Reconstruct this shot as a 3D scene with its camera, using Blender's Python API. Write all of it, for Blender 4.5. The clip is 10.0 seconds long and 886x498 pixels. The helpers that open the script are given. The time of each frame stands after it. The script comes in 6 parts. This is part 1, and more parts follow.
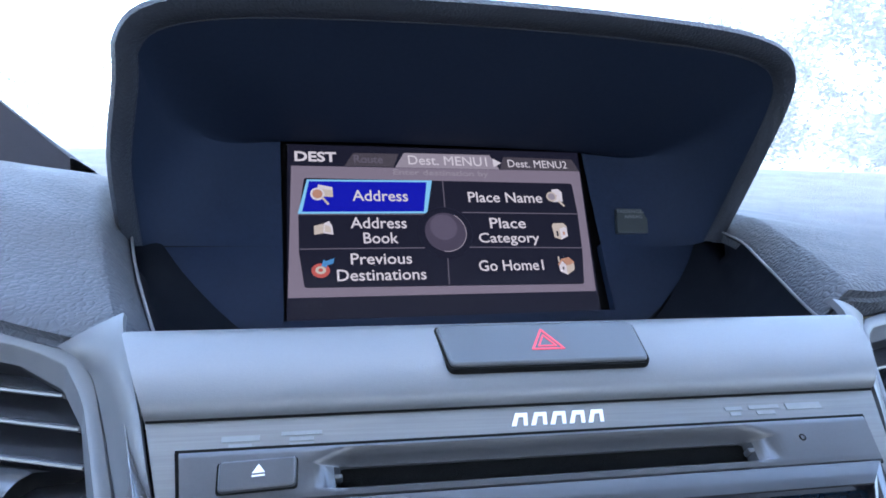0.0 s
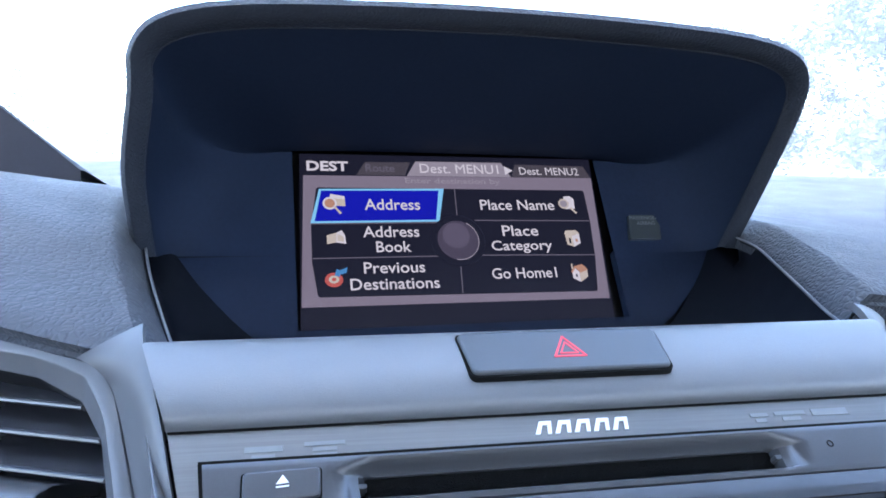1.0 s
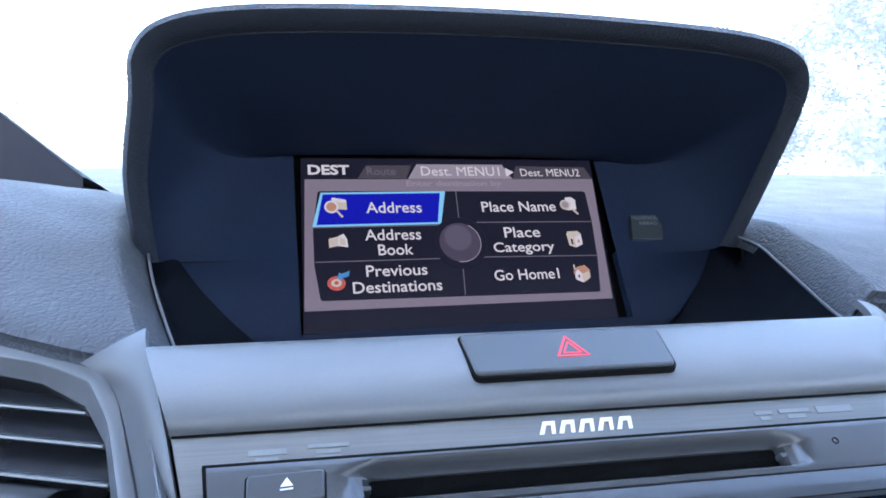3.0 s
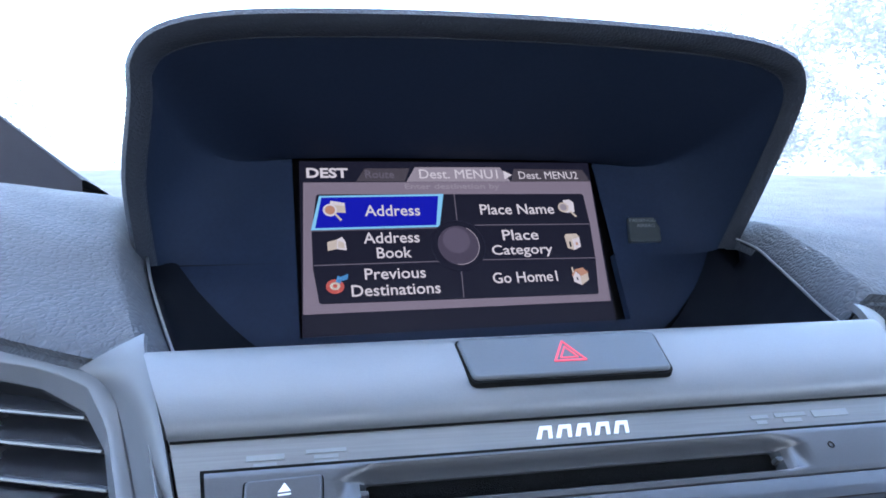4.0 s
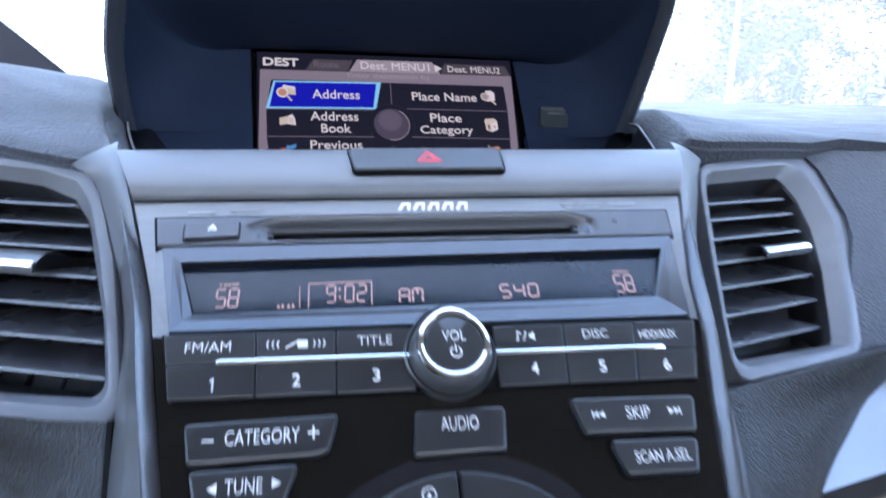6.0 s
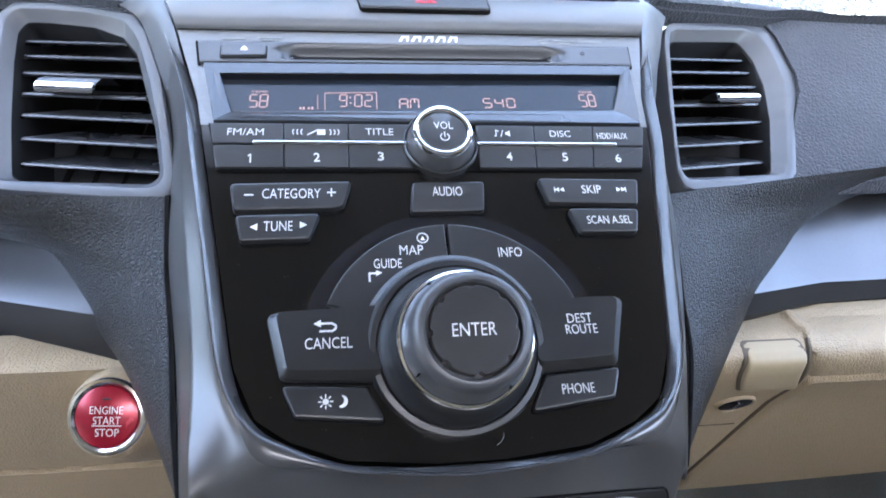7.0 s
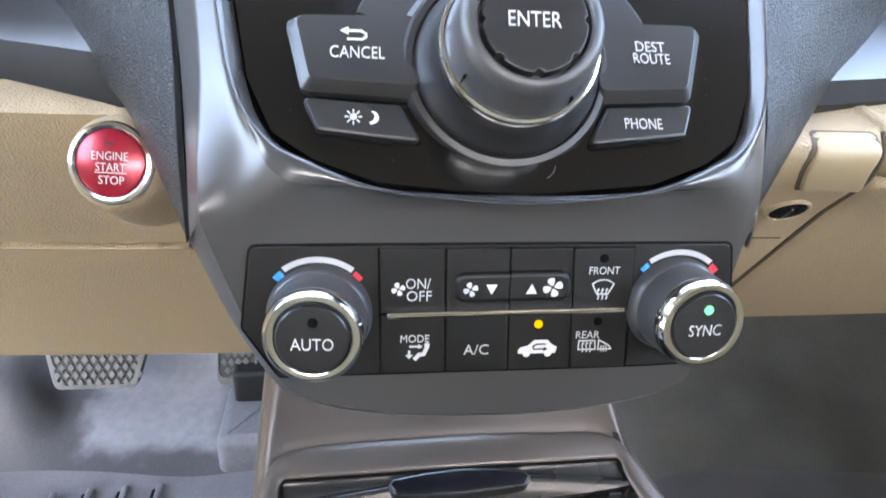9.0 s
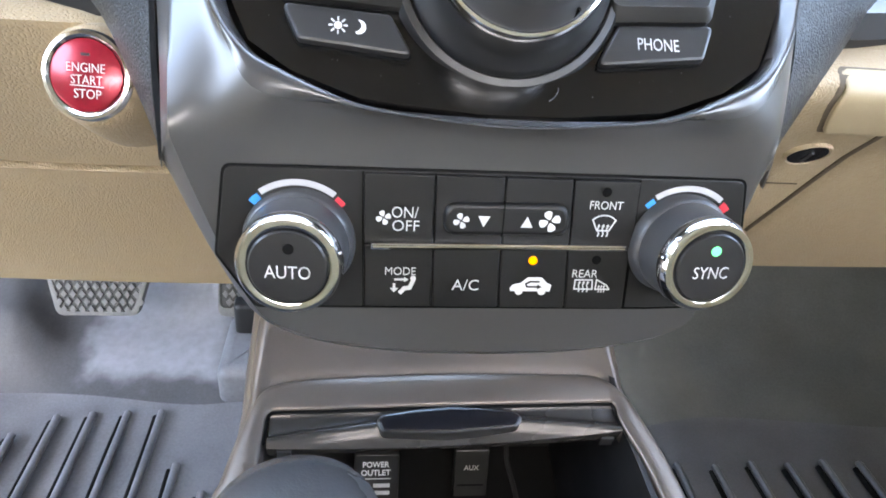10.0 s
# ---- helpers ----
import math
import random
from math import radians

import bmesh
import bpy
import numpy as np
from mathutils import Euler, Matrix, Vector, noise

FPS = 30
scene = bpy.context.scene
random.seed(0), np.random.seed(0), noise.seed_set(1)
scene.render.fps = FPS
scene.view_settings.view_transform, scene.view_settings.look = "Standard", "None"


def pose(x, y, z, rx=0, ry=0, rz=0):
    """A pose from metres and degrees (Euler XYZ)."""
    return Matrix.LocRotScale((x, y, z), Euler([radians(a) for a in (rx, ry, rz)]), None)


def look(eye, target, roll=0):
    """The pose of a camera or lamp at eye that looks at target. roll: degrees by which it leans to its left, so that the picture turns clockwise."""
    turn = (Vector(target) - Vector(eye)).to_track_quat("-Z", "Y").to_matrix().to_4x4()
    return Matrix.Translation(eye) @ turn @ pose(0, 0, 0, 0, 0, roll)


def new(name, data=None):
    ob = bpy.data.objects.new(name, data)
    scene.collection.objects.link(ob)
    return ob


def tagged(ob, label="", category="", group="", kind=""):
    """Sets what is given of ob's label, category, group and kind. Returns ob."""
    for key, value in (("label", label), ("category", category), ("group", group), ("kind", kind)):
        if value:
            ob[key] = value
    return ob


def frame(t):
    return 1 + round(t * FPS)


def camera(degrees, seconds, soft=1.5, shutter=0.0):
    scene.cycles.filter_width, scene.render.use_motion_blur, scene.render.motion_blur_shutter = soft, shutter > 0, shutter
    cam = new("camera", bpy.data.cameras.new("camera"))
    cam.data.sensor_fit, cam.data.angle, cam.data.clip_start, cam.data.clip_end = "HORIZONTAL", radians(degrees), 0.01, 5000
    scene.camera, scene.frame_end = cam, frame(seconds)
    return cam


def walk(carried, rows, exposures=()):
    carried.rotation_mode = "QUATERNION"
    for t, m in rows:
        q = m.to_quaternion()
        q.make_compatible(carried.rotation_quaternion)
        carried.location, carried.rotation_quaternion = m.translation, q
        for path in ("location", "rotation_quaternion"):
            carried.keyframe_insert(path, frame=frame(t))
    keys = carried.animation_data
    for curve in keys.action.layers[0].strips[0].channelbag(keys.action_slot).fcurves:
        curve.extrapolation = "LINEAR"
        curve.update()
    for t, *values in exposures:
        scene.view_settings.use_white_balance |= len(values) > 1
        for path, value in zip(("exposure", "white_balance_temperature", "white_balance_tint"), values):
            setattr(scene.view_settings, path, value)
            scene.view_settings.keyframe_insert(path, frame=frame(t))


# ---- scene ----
cam = camera(67.0, 10.0, soft=1.7, shutter=0.3)
PATH = [
    (0, (-0.065, -0.184, 1.127), (0.291, 1.758, 0.805), 2.4),
    (0.5, (-0.065, -0.183, 1.127), (0.28, 1.763, 0.823), 2.1),
    (1, (-0.07, -0.182, 1.126), (0.274, 1.766, 0.831), 1.8),
    (1.5, (-0.067, -0.184, 1.13), (0.272, 1.765, 0.832), 1.6),
    (2, (-0.068, -0.182, 1.128), (0.271, 1.767, 0.837), 1.4),
    (2.5, (-0.07, -0.182, 1.125), (0.268, 1.768, 0.84), 1.2),
    (4, (-0.069, -0.183, 1.127), (0.268, 1.768, 0.843), 1.0),
    (4.5, (-0.072, -0.183, 1.128), (0.272, 1.766, 0.839), 1.1),
    (5, (-0.072, -0.185, 1.128), (0.281, 1.758, 0.812), 1.4),
    (5.5, (-0.057, -0.222, 1.112), (0.288, 1.716, 0.76), 1.4),
    (6, (-0.036, -0.278, 1.085), (0.297, 1.65, 0.67), 1.5),
    (6.2, (-0.033, -0.314, 1.072), (0.3, 1.608, 0.629), 1.6),
    (7.3, (-0.045, -0.349, 1.035), (0.263, 1.532, 0.43), 1.6),
    (7.5, (-0.047, -0.348, 1.035), (0.249, 1.53, 0.411), 1.6),
    (8, (-0.049, -0.349, 1.031), (0.219, 1.51, 0.344), 1.8),
    (8.5, (-0.047, -0.348, 1.005), (0.214, 1.471, 0.216), 2.6),
    (9, (-0.046, -0.336, 0.977), (0.228, 1.425, 0.07), 3.9),
    (9.5, (-0.045, -0.331, 0.971), (0.221, 1.39, -0.011), 4.9),
    (10, (-0.038, -0.326, 0.967), (0.211, 1.352, -0.092), 5.7),
]
EXPO = [(0, 4.22, 5600, 10), (5, 4.22, 5600, 10), (6, 4.24, 5800, 12), (7.3, 4.58, 6550, 13), (8.2, 4.80, 6950, 12), (9.0, 5.10, 7150, 11), (10, 5.26, 7200, 10)]
walk(cam, [(t, look(eye, target, roll)) for t, eye, target, roll in PATH], EXPO)

# ---- light ----
world = bpy.data.worlds.new("sky")
scene.world = world
world.use_nodes = True
wn = world.node_tree
sky = wn.nodes.new("ShaderNodeTexSky")
sky.sky_type, sky.sun_disc = "NISHITA", False
sky.sun_elevation, sky.sun_rotation = radians(50), radians(186)
sky.air_density, sky.dust_density = 1.0, 3.0
wn.links.new(sky.outputs[0], wn.nodes["Background"].inputs[0])
wn.nodes["Background"].inputs[1].default_value = 0.15
lamp = bpy.data.lights.new("sun", "SUN")
lamp.energy, lamp.angle, lamp.color = 0.6, radians(20), (1.0, 0.97, 0.93)
sun = new("sun", lamp)
sun.matrix_world = look((0, 0, 30), (0.10, 1.0, 28.8))


# ---- materials ----
def mat(name, color, rough=0.5, metal=0.0, grain=0.0, grain_scale=900.0, vary=0.15, vary_scale=25.0, kind="noise",
        stretch=(1, 1, 1), spec=0.5, coat=0.0, per_object=0.0, smudge=0.15):
    m = bpy.data.materials.new(name)
    m.use_nodes = True
    t = m.node_tree
    b = t.nodes["Principled BSDF"]
    b.inputs["Metallic"].default_value = metal
    b.inputs["Specular IOR Level"].default_value = spec
    b.inputs["Coat Weight"].default_value = coat
    b.inputs["Coat Roughness"].default_value = 0.08
    tc = t.nodes.new("ShaderNodeTexCoord")
    mp = t.nodes.new("ShaderNodeMapping")
    mp.inputs["Scale"].default_value = stretch
    t.links.new(tc.outputs["Object"], mp.inputs["Vector"])
    n1 = t.nodes.new("ShaderNodeTexNoise")
    n1.inputs["Scale"].default_value, n1.inputs["Detail"].default_value = vary_scale, 4
    t.links.new(mp.outputs[0], n1.inputs["Vector"])
    n2 = t.nodes.new("ShaderNodeTexNoise")
    n2.inputs["Scale"].default_value, n2.inputs["Detail"].default_value = grain_scale * 0.5, 2
    t.links.new(mp.outputs[0], n2.inputs["Vector"])
    add = t.nodes.new("ShaderNodeMix")
    add.data_type = "FLOAT"
    add.inputs[0].default_value = 0.4
    t.links.new(n1.outputs[0], add.inputs[2])
    t.links.new(n2.outputs[0], add.inputs[3])
    ramp = t.nodes.new("ShaderNodeMapRange")
    ramp.inputs[1].default_value, ramp.inputs[2].default_value = 0.3, 0.7
    ramp.inputs[3].default_value, ramp.inputs[4].default_value = 1 - vary, 1 + vary
    t.links.new(add.outputs[0], ramp.inputs[0])
    value = ramp.outputs[0]
    if per_object:
        oi = t.nodes.new("ShaderNodeObjectInfo")
        r2 = t.nodes.new("ShaderNodeMapRange")
        r2.inputs[3].default_value, r2.inputs[4].default_value = 1 - per_object, 1 + per_object
        t.links.new(oi.outputs["Random"], r2.inputs[0])
        mu = t.nodes.new("ShaderNodeMath")
        mu.operation = "MULTIPLY"
        t.links.new(value, mu.inputs[0])
        t.links.new(r2.outputs[0], mu.inputs[1])
        value = mu.outputs[0]
    vm = t.nodes.new("ShaderNodeVectorMath")
    vm.operation = "SCALE"
    vm.inputs[0].default_value = color
    t.links.new(value, vm.inputs["Scale"])
    t.links.new(vm.outputs[0], b.inputs["Base Color"])
    rr = t.nodes.new("ShaderNodeMapRange")
    rr.inputs[1].default_value, rr.inputs[2].default_value = 0.3, 0.7
    rr.inputs[3].default_value, rr.inputs[4].default_value = max(0.02, rough * (1 - smudge)), min(1, rough * (1 + smudge))
    t.links.new(n1.outputs[0], rr.inputs[0])
    t.links.new(rr.outputs[0], b.inputs["Roughness"])
    if grain:
        if kind == "leather":
            g = t.nodes.new("ShaderNodeTexVoronoi")
            g.feature = "DISTANCE_TO_EDGE"
            g.inputs["Scale"].default_value = grain_scale
            warp = t.nodes.new("ShaderNodeTexNoise")
            warp.inputs["Scale"].default_value = grain_scale * 0.35
            wm = t.nodes.new("ShaderNodeMix")
            wm.data_type = "VECTOR"
            wm.inputs[0].default_value = 0.0035
            t.links.new(mp.outputs[0], warp.inputs["Vector"])
            t.links.new(mp.outputs[0], wm.inputs[4])
            t.links.new(warp.outputs["Color"], wm.inputs[5])
            t.links.new(wm.outputs[1], g.inputs["Vector"])
        else:
            g = t.nodes.new("ShaderNodeTexNoise")
            g.inputs["Scale"].default_value, g.inputs["Detail"].default_value = grain_scale, 3
            t.links.new(mp.outputs[0], g.inputs["Vector"])
        height = g.outputs[0]
        if kind == "leather":
            rm = t.nodes.new("ShaderNodeMapRange")
            rm.interpolation_type = "SMOOTHSTEP"
            rm.inputs[1].default_value, rm.inputs[2].default_value = 0.0, 0.28
            t.links.new(height, rm.inputs[0])
            height = rm.outputs[0]
        bp = t.nodes.new("ShaderNodeBump")
        bp.inputs["Strength"].default_value = grain
        bp.inputs["Distance"].default_value = 0.0005
        t.links.new(height, bp.inputs["Height"])
        t.links.new(bp.outputs[0], b.inputs["Normal"])
    return m


def patchy(name, color, dust, x0, x1, y0, y1, soft):
    """Rubber with a paler, speckled patch, soft and uneven at its edges."""
    m = mat(name, color, 0.55, grain=0.5, grain_scale=620, vary=0.35, vary_scale=14)
    t = m.node_tree
    b = t.nodes["Principled BSDF"]
    tc = t.nodes.new("ShaderNodeTexCoord")
    n = t.nodes.new("ShaderNodeTexNoise")
    n.inputs["Scale"].default_value, n.inputs["Detail"].default_value = 26, 5
    t.links.new(tc.outputs["Object"], n.inputs["Vector"])
    warp = t.nodes.new("ShaderNodeMix")
    warp.data_type = "VECTOR"
    warp.inputs[0].default_value = 0.055
    t.links.new(tc.outputs["Object"], warp.inputs[4])
    t.links.new(n.outputs["Color"], warp.inputs[5])
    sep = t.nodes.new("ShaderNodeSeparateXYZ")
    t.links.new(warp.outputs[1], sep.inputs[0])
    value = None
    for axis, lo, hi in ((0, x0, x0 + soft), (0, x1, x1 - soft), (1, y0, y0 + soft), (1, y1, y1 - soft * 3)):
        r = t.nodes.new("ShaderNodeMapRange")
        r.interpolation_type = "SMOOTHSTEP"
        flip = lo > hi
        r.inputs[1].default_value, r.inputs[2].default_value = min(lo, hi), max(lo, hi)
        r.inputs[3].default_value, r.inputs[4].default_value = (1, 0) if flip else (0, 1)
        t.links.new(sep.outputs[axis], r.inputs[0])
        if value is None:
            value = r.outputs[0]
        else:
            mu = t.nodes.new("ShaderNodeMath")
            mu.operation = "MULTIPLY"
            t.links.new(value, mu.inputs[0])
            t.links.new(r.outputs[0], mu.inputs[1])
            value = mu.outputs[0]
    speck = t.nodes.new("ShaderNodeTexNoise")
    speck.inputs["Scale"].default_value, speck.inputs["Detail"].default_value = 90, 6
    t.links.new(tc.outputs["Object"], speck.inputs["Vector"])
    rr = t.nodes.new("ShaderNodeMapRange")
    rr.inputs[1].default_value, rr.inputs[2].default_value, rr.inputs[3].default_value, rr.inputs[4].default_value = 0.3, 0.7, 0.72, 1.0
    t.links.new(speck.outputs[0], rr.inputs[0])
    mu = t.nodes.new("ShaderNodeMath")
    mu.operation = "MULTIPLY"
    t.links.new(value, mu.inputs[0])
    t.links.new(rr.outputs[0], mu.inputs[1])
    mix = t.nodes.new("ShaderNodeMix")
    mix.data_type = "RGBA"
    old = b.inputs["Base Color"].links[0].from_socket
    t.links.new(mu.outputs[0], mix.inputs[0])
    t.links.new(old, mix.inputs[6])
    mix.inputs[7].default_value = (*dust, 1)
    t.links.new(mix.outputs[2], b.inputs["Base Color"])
    return m


def glow(name, color, strength):
    m = bpy.data.materials.new(name)
    m.use_nodes = True
    b = m.node_tree.nodes["Principled BSDF"]
    b.inputs["Base Color"].default_value = (*[c * 0.05 for c in color], 1)
    b.inputs["Emission Color"].default_value = (*color, 1)
    b.inputs["Emission Strength"].default_value = strength * 0.05
    b.inputs["Roughness"].default_value = 0.5
    b.inputs["Specular IOR Level"].default_value = 0.08
    return m


def glass(name, color=(1, 1, 1), rough=0.0, spec=0.5):
    m = bpy.data.materials.new(name)
    m.use_nodes = True
    b = m.node_tree.nodes["Principled BSDF"]
    b.inputs["Base Color"].default_value = (*color, 1)
    b.inputs["Transmission Weight"].default_value = 1.0
    b.inputs["Roughness"].default_value = rough
    b.inputs["IOR"].default_value = 1.45
    b.inputs["Specular IOR Level"].default_value = spec
    return m


PAD = mat("soft dash vinyl", (0.052, 0.056, 0.066), 0.62, spec=0.12, grain=0.75, grain_scale=300, kind="leather", vary=0.08)
SIDEPAD = mat("grained side vinyl", (0.0105, 0.0105, 0.0110), 0.44, spec=0.30, grain=0.60, grain_scale=560, kind="leather", vary=0.1)
SATIN = mat("satin charcoal paint", (0.043, 0.0425, 0.0425), 0.31, 0.10, spec=0.80, grain=0.05, grain_scale=2500, vary=0.04, smudge=0.05)
VENTM = mat("vent frame plastic", (0.074, 0.077, 0.086), 0.42, 0.0, spec=0.32, grain=0.05, grain_scale=2500, vary=0.04)
BANDM = mat("brushed grey band", (0.130, 0.128, 0.125), 0.42, 0.7, grain=0.05, grain_scale=900, stretch=(0.02, 1, 1), vary=0.14, vary_scale=1500, smudge=0.08)
TOPSATIN = mat("satin grey panel", (0.105, 0.109, 0.117), 0.46, 0.15, grain=0.10, grain_scale=2200, vary=0.06)
BRUSHED = mat("brushed dark gloss plate", (0.0026, 0.0024, 0.0023), 0.18, 0.0, grain=0.03, grain_scale=900, stretch=(0.02, 1, 1), vary=0.16, vary_scale=1500, smudge=0.05)
UNIT = mat("dark silver plastic", (0.050, 0.051, 0.055), 0.36, 0.3, grain=0.06, grain_scale=2500, vary=0.06)
KEY = mat("matte key plastic", (0.0150, 0.0150, 0.0155), 0.34, 0.0, grain=0.08, grain_scale=3000, vary=0.1, per_object=0.05)
KNOB = mat("knob rubberised plastic", (0.048, 0.048, 0.050), 0.36, 0.0, grain=0.06, grain_scale=3000, vary=0.08)
CLIM = mat("climate panel plastic", (0.0065, 0.0066, 0.0070), 0.40, 0.0, spec=0.36, grain=0.14, grain_scale=2600, vary=0.12)
BLACK = mat("black plastic", (0.009, 0.009, 0.010), 0.5, vary=0.2, spec=0.3)
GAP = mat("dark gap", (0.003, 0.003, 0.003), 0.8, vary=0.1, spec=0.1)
GLOSSB = mat("gloss black plastic", (0.01, 0.01, 0.012), 0.12, vary=0.1, smudge=0.5)
FACE = mat("display face", (0.0115, 0.0165, 0.0320), 0.60, vary=0.15, smudge=0.2, spec=0.04)
BOWL = mat("recess flock", (0.0045, 0.0055, 0.0085), 0.7, vary=0.15, spec=0.04)
CHROME = mat("chrome", (0.75, 0.75, 0.76), 0.10, 1.0, vary=0.04, smudge=0.4)
SILVER = mat("satin silver trim", (0.120, 0.122, 0.126), 0.34, 0.9, vary=0.06)
CONS = mat("console silver brown", (0.150, 0.128, 0.112), 0.40, 0.6, grain=0.1, grain_scale=2500, vary=0.06)
BEIGE = mat("beige grained plastic", (0.345, 0.272, 0.175), 0.47, grain=0.55, grain_scale=480, kind="leather", vary=0.08)
BEIGES = mat("beige smooth plastic", (0.36, 0.295, 0.188), 0.45, grain=0.1, grain_scale=1500, vary=0.05)
BEIGED = mat("dark beige joint", (0.09, 0.072, 0.05), 0.7, vary=0.05)
MAT = mat("rubber floor mat", (0.105, 0.108, 0.118), 0.42, grain=0.4, grain_scale=700, vary=0.3, vary_scale=16)
CARPET = mat("charcoal carpet", (0.045, 0.046, 0.05), 0.95, grain=0.9, grain_scale=700, vary=0.3)
PEDAL = mat("worn pedal rubber", (0.09, 0.088, 0.085), 0.6, grain=0.3, grain_scale=900, vary=0.25)
INK = mat("white print", (0.58, 0.58, 0.58), 0.5, vary=0.05)
BRIGHTINK = mat("bright white print", (0.85, 0.85, 0.85), 0.5, vary=0.03)
SCALEINK = mat("scale print", (0.40, 0.40, 0.41), 0.5, vary=0.05)
GREYINK = mat("pale print", (0.13, 0.135, 0.14), 0.5, vary=0.1)
REDINK = mat("red print", (0.58, 0.025, 0.045), 0.5, vary=0.05)
BLUEINK = mat("blue print", (0.02, 0.26, 0.70), 0.5, vary=0.05)
RED = mat("red start button", (0.27, 0.007, 0.022), 0.24, 0.35, vary=0.15, vary_scale=120, coat=0.2)
LEATHER = mat("shift knob leather", (0.045, 0.047, 0.051), 0.28, grain=0.06, grain_scale=600, kind="leather", vary=0.1)
HEADL = mat("headliner cloth", (0.38, 0.35, 0.30), 0.9, grain=0.4, grain_scale=900, vary=0.05)
TRUNK = mat("bark", (0.10, 0.075, 0.055), 0.9, grain=0.8, grain_scale=20, vary=0.3, vary_scale=6)
LEAF = mat("leaves", (0.050, 0.056, 0.046), 0.7, vary=0.3, vary_scale=1.5)
GROUNDM = mat("asphalt and grass", (0.09, 0.09, 0.08), 0.9, grain=0.6, grain_scale=30, vary=0.3, vary_scale=0.4)
STEEL = mat("galvanised pole", (0.45, 0.46, 0.47), 0.5, 0.7, vary=0.1)
SLAT = mat("vent slat plastic", (0.034, 0.035, 0.040), 0.27, vary=0.1)
LIDM = mat("dark satin lid", (0.05, 0.047, 0.044), 0.26, 0.4, grain=0.06, grain_scale=2500, vary=0.06)
HOODM = mat("hood vinyl", (0.020, 0.023, 0.032), 0.55, spec=0.22, grain=0.35, grain_scale=420, kind="leather", vary=0.1)
PAINT = mat("silver car paint", (0.45, 0.47, 0.48), 0.3, 0.6, coat=0.8, vary=0.04)
VISORM = mat("dark visor vinyl", (0.006, 0.007, 0.011), 0.7, spec=0.08, vary=0.15)
MATG = patchy("worn passenger mat", (0.055, 0.057, 0.053), (0.105, 0.103, 0.090), -0.30, 0.05, 0.26, 0.56, 0.10)
TOEM = mat("dusty grey moulding", (0.11, 0.113, 0.125), 0.62, grain=0.6, grain_scale=420, vary=0.3, vary_scale=30)
# the driver mat's pale toe patch is light sheen put into its colour
DRIVERM = patchy("driver mat, painted sheen", (0.042, 0.043, 0.047), (0.185, 0.190, 0.212), 0.075, 0.275, 0.345, 0.66, 0.030)
RUBBER = mat("dark ribbed rubber", (0.062, 0.064, 0.069), 0.40, grain=0.4, grain_scale=700, vary=0.3, vary_scale=16)
PEDALD = mat("dark pedal groove rubber", (0.035, 0.034, 0.033), 0.7, vary=0.2)
LIPM = mat("satin lip paint", (0.042, 0.042, 0.044), 0.22, 0.10, spec=0.85, vary=0.05, smudge=0.05)
HAZB = mat("hazard key plastic", (0.036, 0.038, 0.042), 0.42, grain=0.15, grain_scale=2500, vary=0.08)
PINK = glow("display segments", (1.0, 0.70, 0.76), 0.80)
AMBER = glow("amber lamp", (1.0, 0.33, 0.0), 1.5)
GREEN = glow("green lamp", (0.12, 0.9, 0.35), 1.6)
WS = glass("windshield glass", (0.95, 1.0, 0.98))
# a translucent layer mixed into the glass imitates the pale glare over the outdoors
film = WS.node_tree.nodes.new("ShaderNodeBsdfTranslucent")
film.inputs[0].default_value = (0.80, 0.82, 0.80, 1)
both = WS.node_tree.nodes.new("ShaderNodeMixShader")
both.inputs[0].default_value = 0.042
WS.node_tree.links.new(WS.node_tree.nodes["Principled BSDF"].outputs[0], both.inputs[1])
WS.node_tree.links.new(film.outputs[0], both.inputs[2])
WS.node_tree.links.new(both.outputs[0], WS.node_tree.nodes["Material Output"].inputs[0])


# ---- tools ----
CX = 0.0055
S2 = math.sqrt(0.5)


def frame_of(origin, ex, ey):
    ex, ey = Vector(ex).normalized(), Vector(ey)
    n = ex.cross(ey).normalized()
    ey = n.cross(ex)
    m = Matrix((ex, ey, n)).transposed().to_4x4()
    return Matrix.Translation(origin) @ m


UP = frame_of((0, 0, 1.05), (1, 0, 0), (0, S2, S2))
TEN = radians(10)
CL = frame_of((0, -0.148, 0.885), (1, 0, 0), (0, math.sin(TEN), math.cos(TEN)))
SCR = frame_of((0.0125, 0.2, 1.1), (0.1884, 0.0165, 0), (0, 0.0375, 0.0750))


UNBENT = set()


def thing(name, m, label, category, group="", kind="", bent=True):
    ob = new(name)
    if not bent:
        UNBENT.add(ob.name)
    ob.matrix_world = m
    ob.empty_display_size = 0.02
    return tagged(ob, label, category, group, kind)


HINGE = Vector((0, -0.0265, 0.977))
TURN = Matrix.Rotation(radians(-6.2), 4, "X") @ Matrix.Rotation(radians(-0.9), 4, "Y")


def lean(p):
    """The dash bends back above the upper row of keys: a point of the straight plan, moved to where the bend takes it."""
    if p.z < 0.970 or p.y > 2.2:
        return p
    side = max(0.0, min(1.0, (abs(p.x - CX) - 0.100) / 0.015))
    lo, hi = 1.0030 - 0.028 * side, 1.0115 + 0.008 * side
    z = p.z * side + (1.05 + (p.y + p.z - 1.05) / 2) * (1 - side)
    k = max(0.0, min(1.0, (z - lo) / (hi - lo)))
    return p.lerp(TURN @ (p - HINGE) + HINGE, k * k * (3 - 2 * k))


